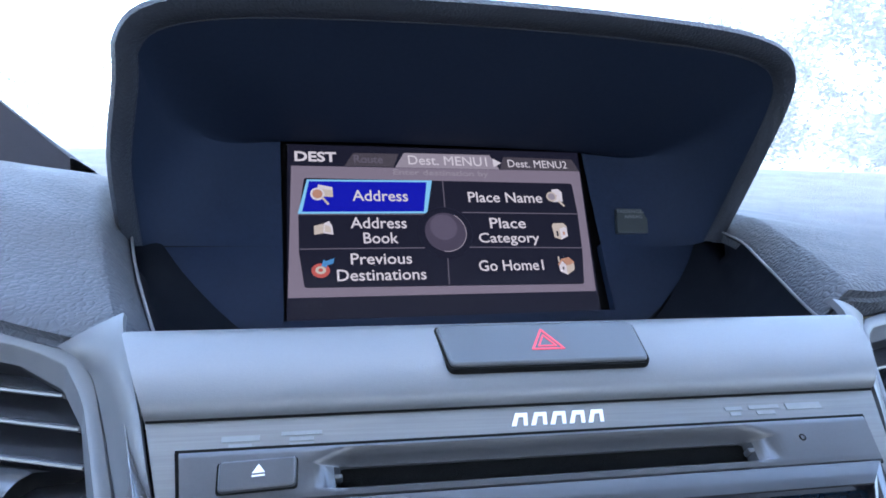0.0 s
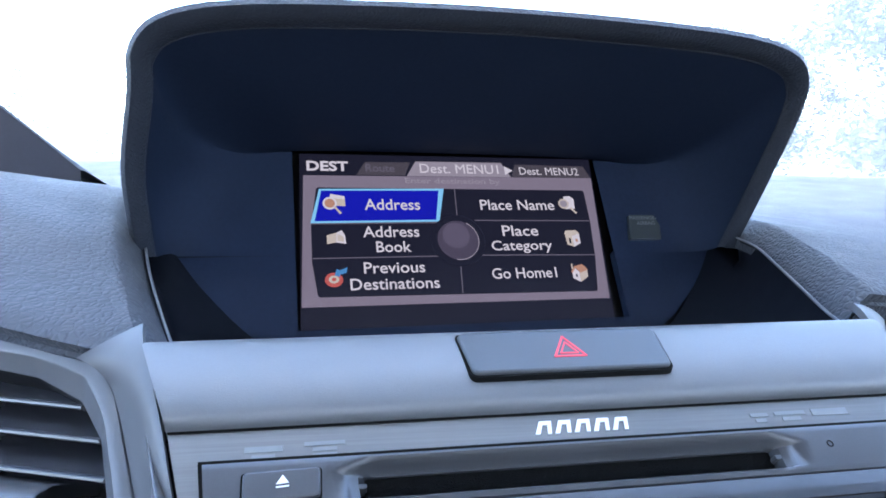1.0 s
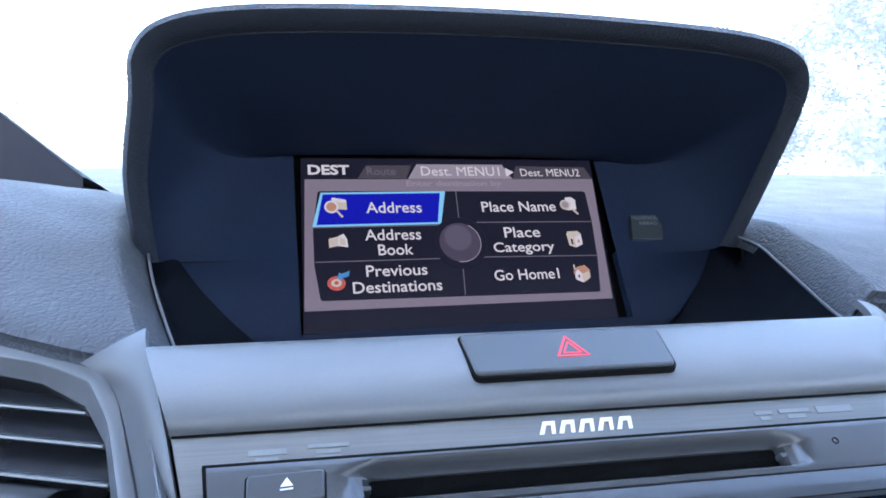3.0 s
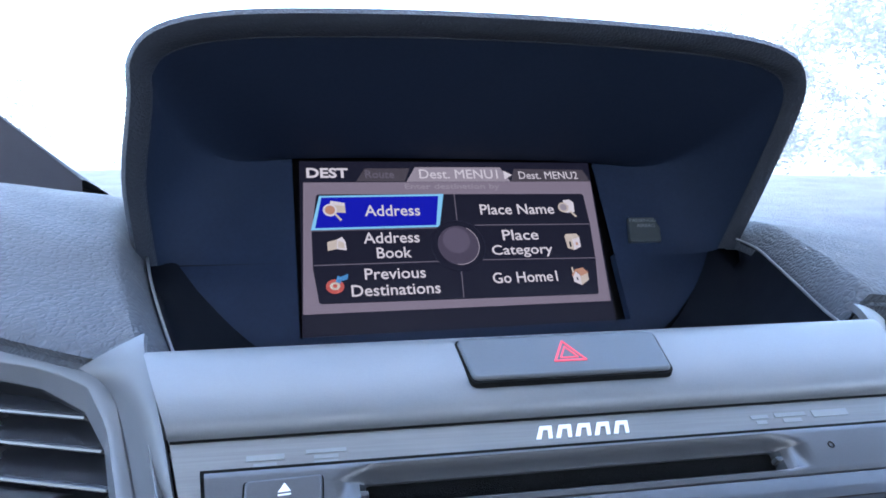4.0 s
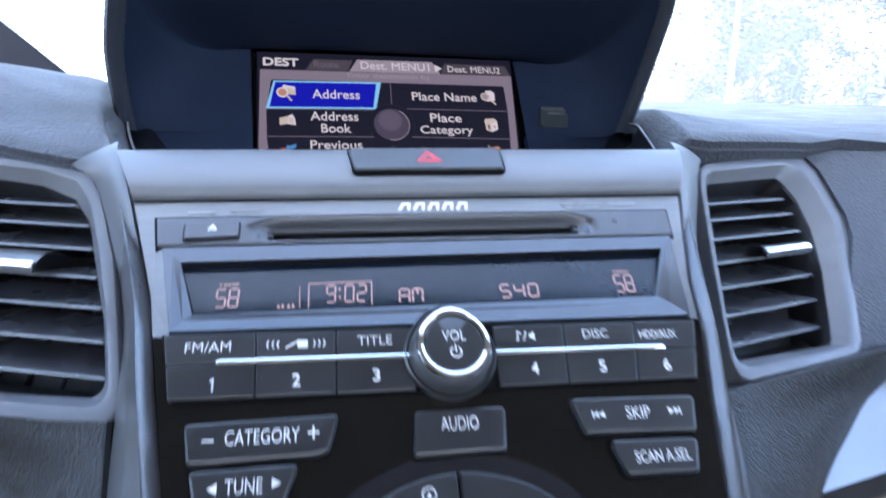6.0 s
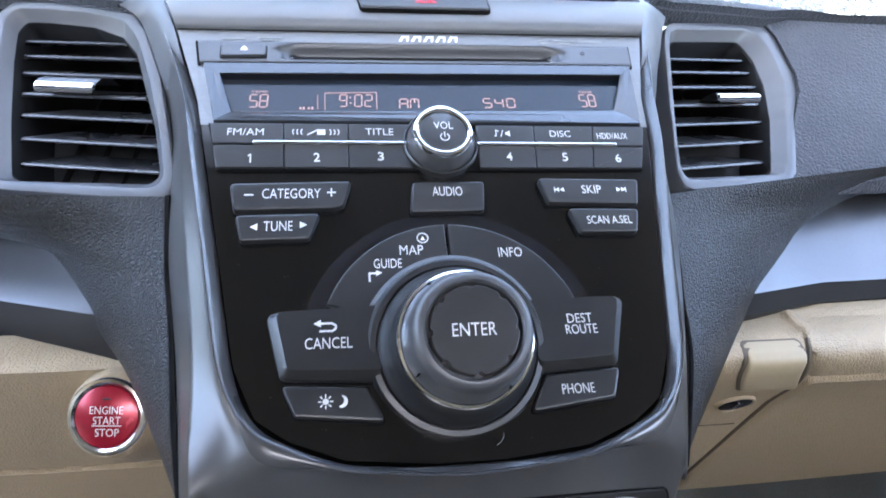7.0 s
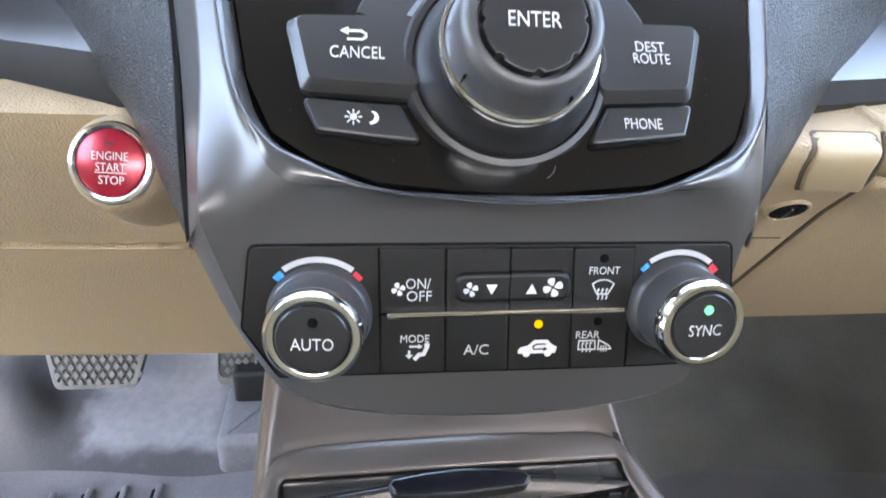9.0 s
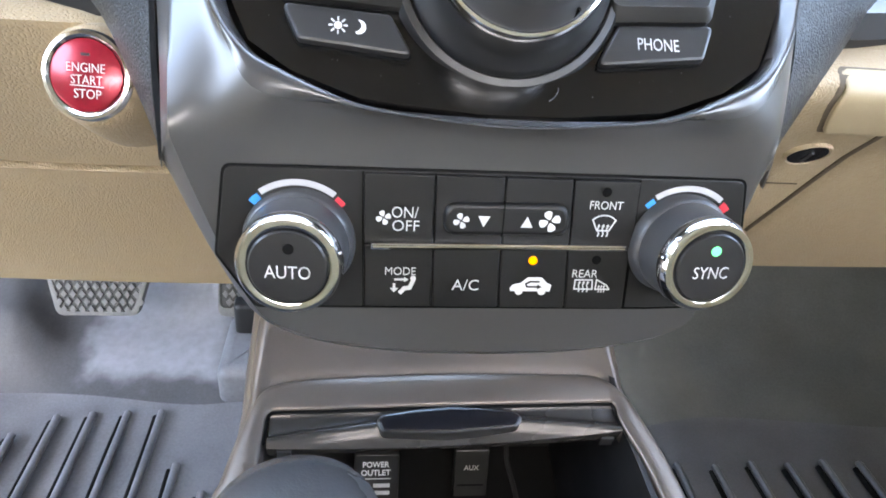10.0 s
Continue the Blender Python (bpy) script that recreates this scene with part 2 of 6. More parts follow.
def part(name, bm, material, parent, label="", smooth=True, m=None):
    me = bpy.data.meshes.new(name)
    base, up = m or Matrix(), parent
    root = None
    while up:
        base, root, up = up.matrix_basis @ base, up.name, up.parent
    if root not in UNBENT:
        back = base.inverted()
        for v in bm.verts:
            v.co = back @ lean(base @ v.co)
    bmesh.ops.recalc_face_normals(bm, faces=bm.faces)
    for f in bm.faces:
        f.smooth = smooth and len(f.verts) <= 4
    bm.to_mesh(me)
    bm.free()
    me.materials.append(material)
    if smooth:
        me.set_sharp_from_angle(angle=radians(38))
        for p in me.polygons:
            if len(p.vertices) > 4:
                p.use_smooth = False
    ob = new(name, me)
    ob.parent = parent
    if label:
        ob["label"] = label
    return ob


def solo(name, bm, material, label, category, m=None, kind="", group=""):
    ob = part(name, bm, material, None, m=m)
    if m is not None:
        ob.matrix_world = m
    return tagged(ob, label, category, group, kind)


def rounded(pts, r, n=4):
    """A polygon with its corners rounded."""
    out = []
    k = len(pts)
    for i in range(k):
        p, a, b = Vector(pts[i]), Vector(pts[i - 1]), Vector(pts[(i + 1) % k])
        u, v = (a - p), (b - p)
        lim = 0.45 * min(u.length, v.length)
        u.normalize(), v.normalize()
        ang = u.angle(v)
        if ang > 3.0:
            out.append(p)
            continue
        d = min(r / math.tan(ang / 2), lim)
        s, e = p + u * d, p + v * d
        for j in range(n + 1):
            t = j / n
            out.append(s * (1 - t) ** 2 + p * 2 * t * (1 - t) + e * t * t)
    return [(q.x, q.y) for q in out]


def prism(pts, z0, z1, bevel=0.0, seg=2, bm=None):
    """A flat polygon, extruded from z0 to z1, its upper edge rounded."""
    bm = bm or bmesh.new()
    lo = [bm.verts.new((x, y, z0)) for x, y in pts]
    cx, cy = sum(p[0] for p in pts) / len(pts), sum(p[1] for p in pts) / len(pts)
    rings = [lo]
    if bevel:
        area = sum(pts[i - 1][0] * pts[i][1] - pts[i][0] * pts[i - 1][1] for i in range(len(pts)))
        sgn = 1 if area > 0 else -1
        ins = []
        k = len(pts)
        for i in range(k):
            a, p, b = Vector(pts[i - 1]), Vector(pts[i]), Vector(pts[(i + 1) % k])
            d1, d2 = (p - a), (b - p)
            if d1.length < 1e-9:
                d1 = d2
            if d2.length < 1e-9:
                d2 = d1
            n1, n2 = Vector((-d1.y, d1.x)).normalized(), Vector((-d2.y, d2.x)).normalized()
            nn = n1 + n2
            nn = nn.normalized() / max(0.5, nn.normalized().dot(n1)) if nn.length > 1e-6 else n1
            ins.append(nn * sgn)
        for j in range(seg + 1):
            a = math.pi / 2 * j / seg
            off, z = bevel * (1 - math.cos(a)), z1 - bevel * (1 - math.sin(a))
            rings.append([bm.verts.new((pts[i][0] + ins[i].x * off, pts[i][1] + ins[i].y * off, z)) for i in range(k)])
    else:
        rings.append([bm.verts.new((x, y, z1)) for x, y in pts])
    for r0, r1 in zip(rings, rings[1:]):
        for i in range(len(pts)):
            bm.faces.new((r0[i - 1], r0[i], r1[i], r1[i - 1]))
    bm.faces.new(rings[-1])
    bm.faces.new(lo[::-1])
    return bm


def rect(x0, y0, x1, y1):
    return [(x0, y0), (x1, y0), (x1, y1), (x0, y1)]


def key(name, parent, pts, h, material=None, r=0.0012, z0=-0.001, bevel=0.0006, label=""):
    return part(name, prism(rounded(pts, r), z0, h, bevel), material or KEY, parent, label)


def lathe(profile, n=48, c=(0, 0), bm=None):
    """Turns (radius, height) pairs round the local z axis through c."""
    bm = bm or bmesh.new()
    rings = []
    for r, z in profile:
        if r < 1e-6:
            rings.append([bm.verts.new((c[0], c[1], z))] * n)
        else:
            rings.append([bm.verts.new((c[0] + r * math.cos(2 * math.pi * i / n), c[1] + r * math.sin(2 * math.pi * i / n), z)) for i in range(n)])
    for r0, r1 in zip(rings, rings[1:]):
        for i in range(n):
            vs = []
            for v in (r0[i - 1], r0[i], r1[i], r1[i - 1]):
                if v not in vs:
                    vs.append(v)
            if len(vs) > 2:
                bm.faces.new(vs)
    return bm


def grid(rows, thick=None, bm=None):
    """A sheet through rows of points; thick: a vector by which its back lies behind it."""
    bm = bm or bmesh.new()
    a = [[bm.verts.new(p) for p in row] for row in rows]
    for r0, r1 in zip(a, a[1:]):
        for i in range(len(r0) - 1):
            bm.faces.new((r0[i], r0[i + 1], r1[i + 1], r1[i]))
    if thick is not None:
        t = Vector(thick)
        b = [[bm.verts.new(Vector(p) + t) for p in row] for row in rows]
        for r0, r1 in zip(b, b[1:]):
            for i in range(len(r0) - 1):
                bm.faces.new((r0[i], r1[i], r1[i + 1], r0[i + 1]))
        loop_a = a[0] + [r[-1] for r in a[1:]] + a[-1][-2::-1] + [r[0] for r in a[-2:0:-1]]
        loop_b = b[0] + [r[-1] for r in b[1:]] + b[-1][-2::-1] + [r[0] for r in b[-2:0:-1]]
        for i in range(len(loop_a)):
            bm.faces.new((loop_a[i - 1], loop_a[i], loop_b[i], loop_b[i - 1]))
    return bm


def spline(pts, n):
    """n points along a smooth curve through pts."""
    pts = [Vector(p) for p in pts]
    out = []
    k = len(pts) - 1
    for j in range(n):
        u = j / (n - 1) * k
        i = min(int(u), k - 1)
        t = u - i
        p0, p1, p2, p3 = pts[max(i - 1, 0)], pts[i], pts[i + 1], pts[min(i + 2, k)]
        out.append(0.5 * (2 * p1 + (p2 - p0) * t + (2 * p0 - 5 * p1 + 4 * p2 - p3) * t * t + (3 * p1 - p0 - 3 * p2 + p3) * t ** 3))
    return out


def tube(pts, r, n=8, bm=None):
    bm = bm or bmesh.new()
    pts = [Vector(p) for p in pts]
    rings = []
    for i, p in enumerate(pts):
        d = (pts[min(i + 1, len(pts) - 1)] - pts[max(i - 1, 0)]).normalized()
        u = d.orthogonal().normalized() if i == 0 else (u - d * u.dot(d)).normalized()
        w = d.cross(u)
        rr = r[i] if isinstance(r, (list, tuple)) else r
        rings.append([bm.verts.new(p + u * rr * math.cos(2 * math.pi * j / n) + w * rr * math.sin(2 * math.pi * j / n)) for j in range(n)])
    for r0, r1 in zip(rings, rings[1:]):
        for j in range(n):
            bm.faces.new((r0[j - 1], r0[j], r1[j], r1[j - 1]))
    bm.faces.new(rings[0][::-1])
    bm.faces.new(rings[-1])
    return bm


def stroke(pts, w, z0, z1, bm=None):
    """A flat line of width w through points of the local plane."""
    bm = bm or bmesh.new()
    for p, q in zip(pts, pts[1:]):
        a, b = Vector(p), Vector(q)
        d = (b - a).normalized()
        n = Vector((-d.y, d.x)) * w / 2
        e = d * w * 0.3
        prism([tuple(a - e - n), tuple(b + e - n), tuple(b + e + n), tuple(a - e + n)], z0, z1, bm=bm)
    return bm


def arc(c, r, a0, a1, n=12):
    return [(c[0] + r * math.cos(radians(a0 + (a1 - a0) * i / n)), c[1] + r * math.sin(radians(a0 + (a1 - a0) * i / n))) for i in range(n + 1)]


def band(c, r0, r1, a0, a1, n=16):
    return arc(c, r1, a0, a1, n) + arc(c, r0, a1, a0, n)


def text(body, parent, x, y, w, h, z, material=None, slant=0.0, name="lettering", depth=0.00015, bold=-0.008):
    """Lettering whose box is w wide and h high, centred on (x, y)."""
    cu = bpy.data.curves.new("lettering", "FONT")
    cu.body, cu.resolution_u, cu.offset = body, 3, bold
    ob = new("lettering", cu)
    me = bpy.data.meshes.new_from_object(ob.evaluated_get(bpy.context.evaluated_depsgraph_get()))
    bpy.data.objects.remove(ob)
    bpy.data.curves.remove(cu)
    bm = bmesh.new()
    bm.from_mesh(me)
    bpy.data.meshes.remove(me)
    xs, ys = [v.co.x for v in bm.verts], [v.co.y for v in bm.verts]
    sx, sy = w / (max(xs) - min(xs)), h / (max(ys) - min(ys))
    mx, my = (max(xs) + min(xs)) / 2, (max(ys) + min(ys)) / 2
    for v in bm.verts:
        u, q = (v.co.x - mx) * sx, (v.co.y - my) * sy
        v.co = (x + u + slant * q, y + q, z)
    top = bmesh.ops.extrude_face_region(bm, geom=list(bm.faces))
    for g in top["geom"]:
        if isinstance(g, bmesh.types.BMVert):
            g.co.z += depth
    return part(name, bm, material or INK, parent, smooth=False)


SEG = {"0": "abcdef", "1": "bc", "2": "abged", "3": "abgcd", "4": "fgbc", "5": "afgcd", "6": "afgedc", "7": "abc", "8": "abcdefg", "9": "abcdfg",
       "A": "abcefg", "M": "abcefm"}


def digit(ch, parent, x, y, w, h, z, material):
    """One seven-segment sign, its lower left corner at (x, y)."""
    t = w * 0.17
    k = w * 0.10
    at = {"a": ((0, h), (w, h)), "g": ((0, h / 2), (w, h / 2)), "d": ((0, 0), (w, 0)), "f": ((0, h / 2), (0, h)), "b": ((w, h / 2), (w, h)),
          "e": ((0, 0), (0, h / 2)), "c": ((w, 0), (w, h / 2)), "m": ((w / 2, h * 0.55), (w / 2, h))}
    bm = bmesh.new()
    for s in SEG[ch]:
        p, q = Vector(at[s][0]), Vector(at[s][1])
        d = (q - p).normalized() * (k + t * 0.3)
        p, q = p + d, q - d
        sl = 0.06
        stroke([(x + p.x + sl * p.y, y + p.y), (x + q.x + sl * q.y, y + q.y)], t, z, z + 0.0002, bm)
    return part("lettering", bm, material, parent, smooth=False)


# ---- setting: ground, cabin shell, glass ----
bm = bmesh.new()
bmesh.ops.create_grid(bm, x_segments=8, y_segments=8, size=2500)
solo("ground", bm, GROUNDM, "flat sunlit asphalt and grass outside the car", "ground", kind="structure")

FLOOR = 0.32
solo("floor", prism(rect(-0.82, -1.9, 0.82, 0.95), FLOOR - 0.06, FLOOR - 0.012), CARPET, "charcoal carpeted car floor", "floor", kind="structure")
toe = grid([[(x, y, z) for x in (-0.82, -0.4, 0, 0.4, 0.82)] for y, z in ((0.40, FLOOR - 0.012), (0.47, FLOOR + 0.01), (0.56, FLOOR + 0.08), (0.80, 0.62), (0.84, 0.80), (0.84, 1.12))], (0, 0.03, -0.03))
solo("toe_board", toe, CARPET, "charcoal carpeted toe board below the dashboard", "firewall", kind="structure")


def side_wall(name, s):
    bm = bmesh.new()
    x0, x1 = sorted((s * 0.82, s * 0.90))
    left = ((-0.70, 0.50, 0.25, 0.50), (-0.70, 0.50, 0.84, 1.05), (0.50, 0.95, 0.25, 1.10), (-1.9, -0.70, 0.25, 1.50), (-1.9, -0.20, 1.45, 1.54))
    right = ((-0.70, 0.50, 0.25, 1.05), (0.50, 0.95, 0.25, 1.10), (-1.9, -0.70, 0.25, 1.05), (-0.78, -0.70, 1.05, 1.45), (-1.9, -1.36, 1.05, 1.45), (-1.9, -0.20, 1.45, 1.54))
    for y0, y1, z0, z1 in left if s < 0 else right:
        prism(rect(x0, y0, x1, y1), z0, z1, bm=bm)
    solo(name, bm, BEIGES, "beige car side with an open door" if s < 0 else "beige car door with window opening", "wall", kind="structure")
    pillar = tube([(s * 0.86, 0.72, 1.08), (s * 0.83, 0.50, 1.25), (s * 0.79, 0.20, 1.38), (s * 0.74, -0.20, 1.50)], [0.045, 0.04, 0.04, 0.045], 10)
    solo("trim_pillar", pillar, HEADL, "slanting beige windshield pillar trim", "pillar", kind="structure")


side_wall("wall_left", -1)
side_wall("wall_right", 1)
bm = bmesh.new()
for x0, x1, z0, z1 in ((-0.9, 0.9, 0.25, 1.14), (-0.9, -0.66, 1.14, 1.40), (0.66, 0.9, 1.14, 1.40), (-0.9, 0.9, 1.40, 1.56)):
    prism(rect(x0, -1.5, x1, -1.4), z0, z1, bm=bm)
solo("wall_rear", bm, BEIGES, "beige rear end of the cabin with a window opening", "wall", kind="structure")
roof = grid([[(x, y - 0.03 * (x / 0.8) ** 2, z - 0.05 * (x / 0.8) ** 2) for x in (-0.88, -0.6, -0.3, 0, 0.3, 0.6, 0.88)] for y, z in ((-2.0, 1.52), (-1.2, 1.57), (-0.5, 1.55), (-0.25, 1.525), (-0.13, 1.50))], (0, 0, 0.04))
solo("ceiling", roof, HEADL, "pale beige cloth headliner", "ceiling", kind="structure")
wsg = grid([[(x, y - 0.10 * (x / 0.8) ** 2, z) for x in (-0.82, -0.55, -0.28, 0, 0.28, 0.55, 0.82)] for y, z in ((0.80, 1.135), (0.60, 1.235), (0.30, 1.37), (-0.125, 1.515))], (0, 0.003, 0.004))
wso = solo("window_1", wsg, WS, "laminated windshield glass with a thin added haze layer", "windshield", kind="structure")
wso.visible_shadow = False
cowl = grid([[(x, y - 0.10 * (x / 0.8) ** 2, z) for x in (-0.85, -0.5, 0, 0.5, 0.85)] for y, z in ((0.66, 1.13), (0.84, 1.155), (0.95, 1.12))], (0, 0, -0.02))
solo("cowl", cowl, BLACK, "black plastic cowl under the windshield", "cowl", kind="structure")
hood = grid([[(x, y, 1.075 - 0.10 * (x / 0.9) ** 4 + z) for x in [i * 0.15 - 0.9 for i in range(13)]] for y, z in ((0.9, 0.02), (1.2, 0.015), (1.6, -0.02), (1.9, -0.08), (2.0, -0.2), (2.03, -0.5))], (0, 0, -0.02))
solo("car_hood", hood, PAINT, "pale silver engine bonnet beyond the windshield", "car hood")


# ---- outdoors ----
def tree(x, y, height, spread, seed, n):
    rnd = random.Random(seed)
    t = thing("tree", pose(x, y, 0), "tall leafy green tree standing beyond the car", "tree", "trees outside")
    trunk = tube([(0, 0, -0.2), (0.1, 0, height * 0.2), (0.0, 0.1, height * 0.45), (0.1, 0, height * 0.8)], [height * 0.03, height * 0.024, height * 0.018, height * 0.006], 9)
    for k in range(9):
        a, z = rnd.uniform(0, 6.28), height * rnd.uniform(0.25, 0.7)
        r = spread * rnd.uniform(0.5, 0.9)
        tube([(0.05, 0.05, z), (r * 0.5 * math.cos(a), r * 0.5 * math.sin(a), z + r * 0.3), (r * math.cos(a), r * math.sin(a), z + r * 0.45)], [height * 0.01, height * 0.006, height * 0.002], 6, trunk)
    part("trunk", trunk, TRUNK, t)
    cl_ = [(rnd.gauss(0, spread * 0.42), rnd.gauss(0, spread * 0.42), height * rnd.uniform(0.10, 0.97)) for _ in range(60)]
    verts, faces = [], []
    for i in range(n):
        c = rnd.choice(cl_)
        k = 1.15 - 0.75 * abs(c[2] / height - 0.45)
        p = Vector((c[0] * k + rnd.gauss(0, spread * 0.13), c[1] * k + rnd.gauss(0, spread * 0.13), c[2] + rnd.gauss(0, spread * 0.11)))
        u = Vector((rnd.uniform(-1, 1), rnd.uniform(-1, 1), rnd.uniform(-0.6, 0.6))).normalized()
        w = u.cross(Vector((rnd.uniform(-1, 1), rnd.uniform(-1, 1), rnd.uniform(-1, 1)))).normalized()
        s = spread * rnd.uniform(0.020, 0.046)
        b = len(verts)
        verts += [p - u * s, p + w * s * 0.5, p + u * s, p - w * s * 0.5]
        faces.append((b, b + 1, b + 2, b + 3))
    me = bpy.data.meshes.new("crown")
    me.from_pydata([tuple(v) for v in verts], [], faces)
    me.materials.append(LEAF)
    ob = new("crown", me)
    ob.parent = t
    return t


tree(30.5, 27, 17, 7.5, 3, 26000)
tree(40, 34, 13, 7, 5, 22000)
tree(27, 40, 9, 5.5, 8, 14000)
tree(19, 44, 6.5, 4, 9, 9000)
tree(-9.5, 36, 6, 3, 11, 1500)
tree(-15, 34, 4, 3.0, 12, 1500)
pole = thing("street_lamp", pose(7.65, 12, 0), "thin grey lamp pole standing beside the road", "street lamp")
part("pole", tube([(0, 0, 0), (0, 0, 4), (0, 0, 8.5)], [0.050, 0.044, 0.036], 12), STEEL, pole)
part("arm", tube([(0, 0, 8.45), (-0.8, 0, 8.7), (-1.6, 0, 8.75)], 0.03, 8), STEEL, pole)


# ---- dashboard pads ----
def upw(a, v, h, s=1):
    """A point of the upper stack: half width a on side s, v down the slope, h proud of it."""
    return UP @ Vector((CX + s * a, -v, h))


def clw(a, w, h, s=1):
    return CL @ Vector((CX - 0.0015 + s * a, -w, h))


def edge_x(y, s):
    """Half width of the display recess at depth y, which stands further out on the passenger's side."""
    return (0.1205 if s < 0 else 0.1305) + (y - 0.033) * 0.35 - max(0, y - 0.12) ** 2 * 0.6


def pad_z(a, y, s):
    top = 1.071 + 0.158 * (y - 0.043)
    if s < 0:
        k = max(0.0, min(1.0, (a - 0.125) / 0.07))
        q = max(0.0, 1 - abs(y - 0.20) / 0.20)
        top += k * 0.030 * q * q * (3 - 2 * q) + max(0, a - 0.19) * 0.16 * q
        f = max(0.0, 1 - ((a - 0.262) / 0.052) ** 2 - ((y - 0.125) / 0.062) ** 2)
        top += 0.004 * min(1.0, f * 5)
        top += 0.010 * max(0, min(1, (y - 0.3) / 0.3))
    else:
        top += (0.008 + 0.011 * max(0, min(1, (y - 0.05) / 0.12))) * max(0, min(1, 1 - (a - 0.17) / 0.14)) * max(0, min(1, 1 - (y - 0.16) / 0.30))
    return top


def front_y(a, s):
    """Depth of the pad's front seam, which runs over the vent and up to the tip of the stack's frame."""
    if s < 0:
        return float(np.interp(a, (0.128, 0.136, 0.1525, 0.172, 0.20, 0.26, 0.80), (0.038, 0.037, 0.035, 0.046, 0.061, 0.080, 0.107)))
    return float(np.interp(a, (0.128, 0.139, 0.160, 0.20, 0.252, 0.80), (0.043, 0.045, 0.050, 0.064, 0.084, 0.112)))


dash = thing("dashboard", pose(CX, 0.3, 1.0), "dark charcoal grained vinyl dashboard with beige lower half", "dashboard")
INV = dash.matrix_world.inverted()


def dpart(name, rows, thick, material, label=""):
    return part(name, grid([[INV @ Vector(p) for p in row] for row in rows], thick), material, dash, label)


def pad(s):
    cols = [0.0, 0.004, 0.008, 0.012, 0.0145, 0.017, 0.028, 0.040, 0.055, 0.075, 0.10, 0.125, 0.16, 0.2, 0.26, 0.34, 0.44, 0.56, 0.68]
    rows = []
    for j in range(35):
        q = j / 34
        row = []
        for i, c in enumerate(cols):
            a0 = 0.128 + c
            yf = front_y(a0, s)
            y = yf + (0.70 - yf) * q ** 1.5
            a = edge_x(min(y, 0.19), s) + c
            z = pad_z(a, y, s)
            if c < 0.0145:
                z -= (0.015 if s < 0 else 0.014) * (1 - c / 0.0145) ** 1.2
            tip = max(0.0, 1 - y / 0.12) * max(0.0, 1 - abs(a0 - 0.134) / 0.020)
            z += 0.006 * tip - (0 if s > 0 and a0 > 0.245 else 0.0035 if q == 0 else 0.0012 if j == 1 else 0)
            row.append((CX + s * a, y, z))
        rows.append(row)
    low = [(x, y + 0.008, z - 0.008) for x, y, z in rows[0]]
    return dpart("top_pad", [low] + rows, (0, 0.002, -0.005), PAD, "charcoal leather-grained soft top pad")


pad(-1)
pad(1)


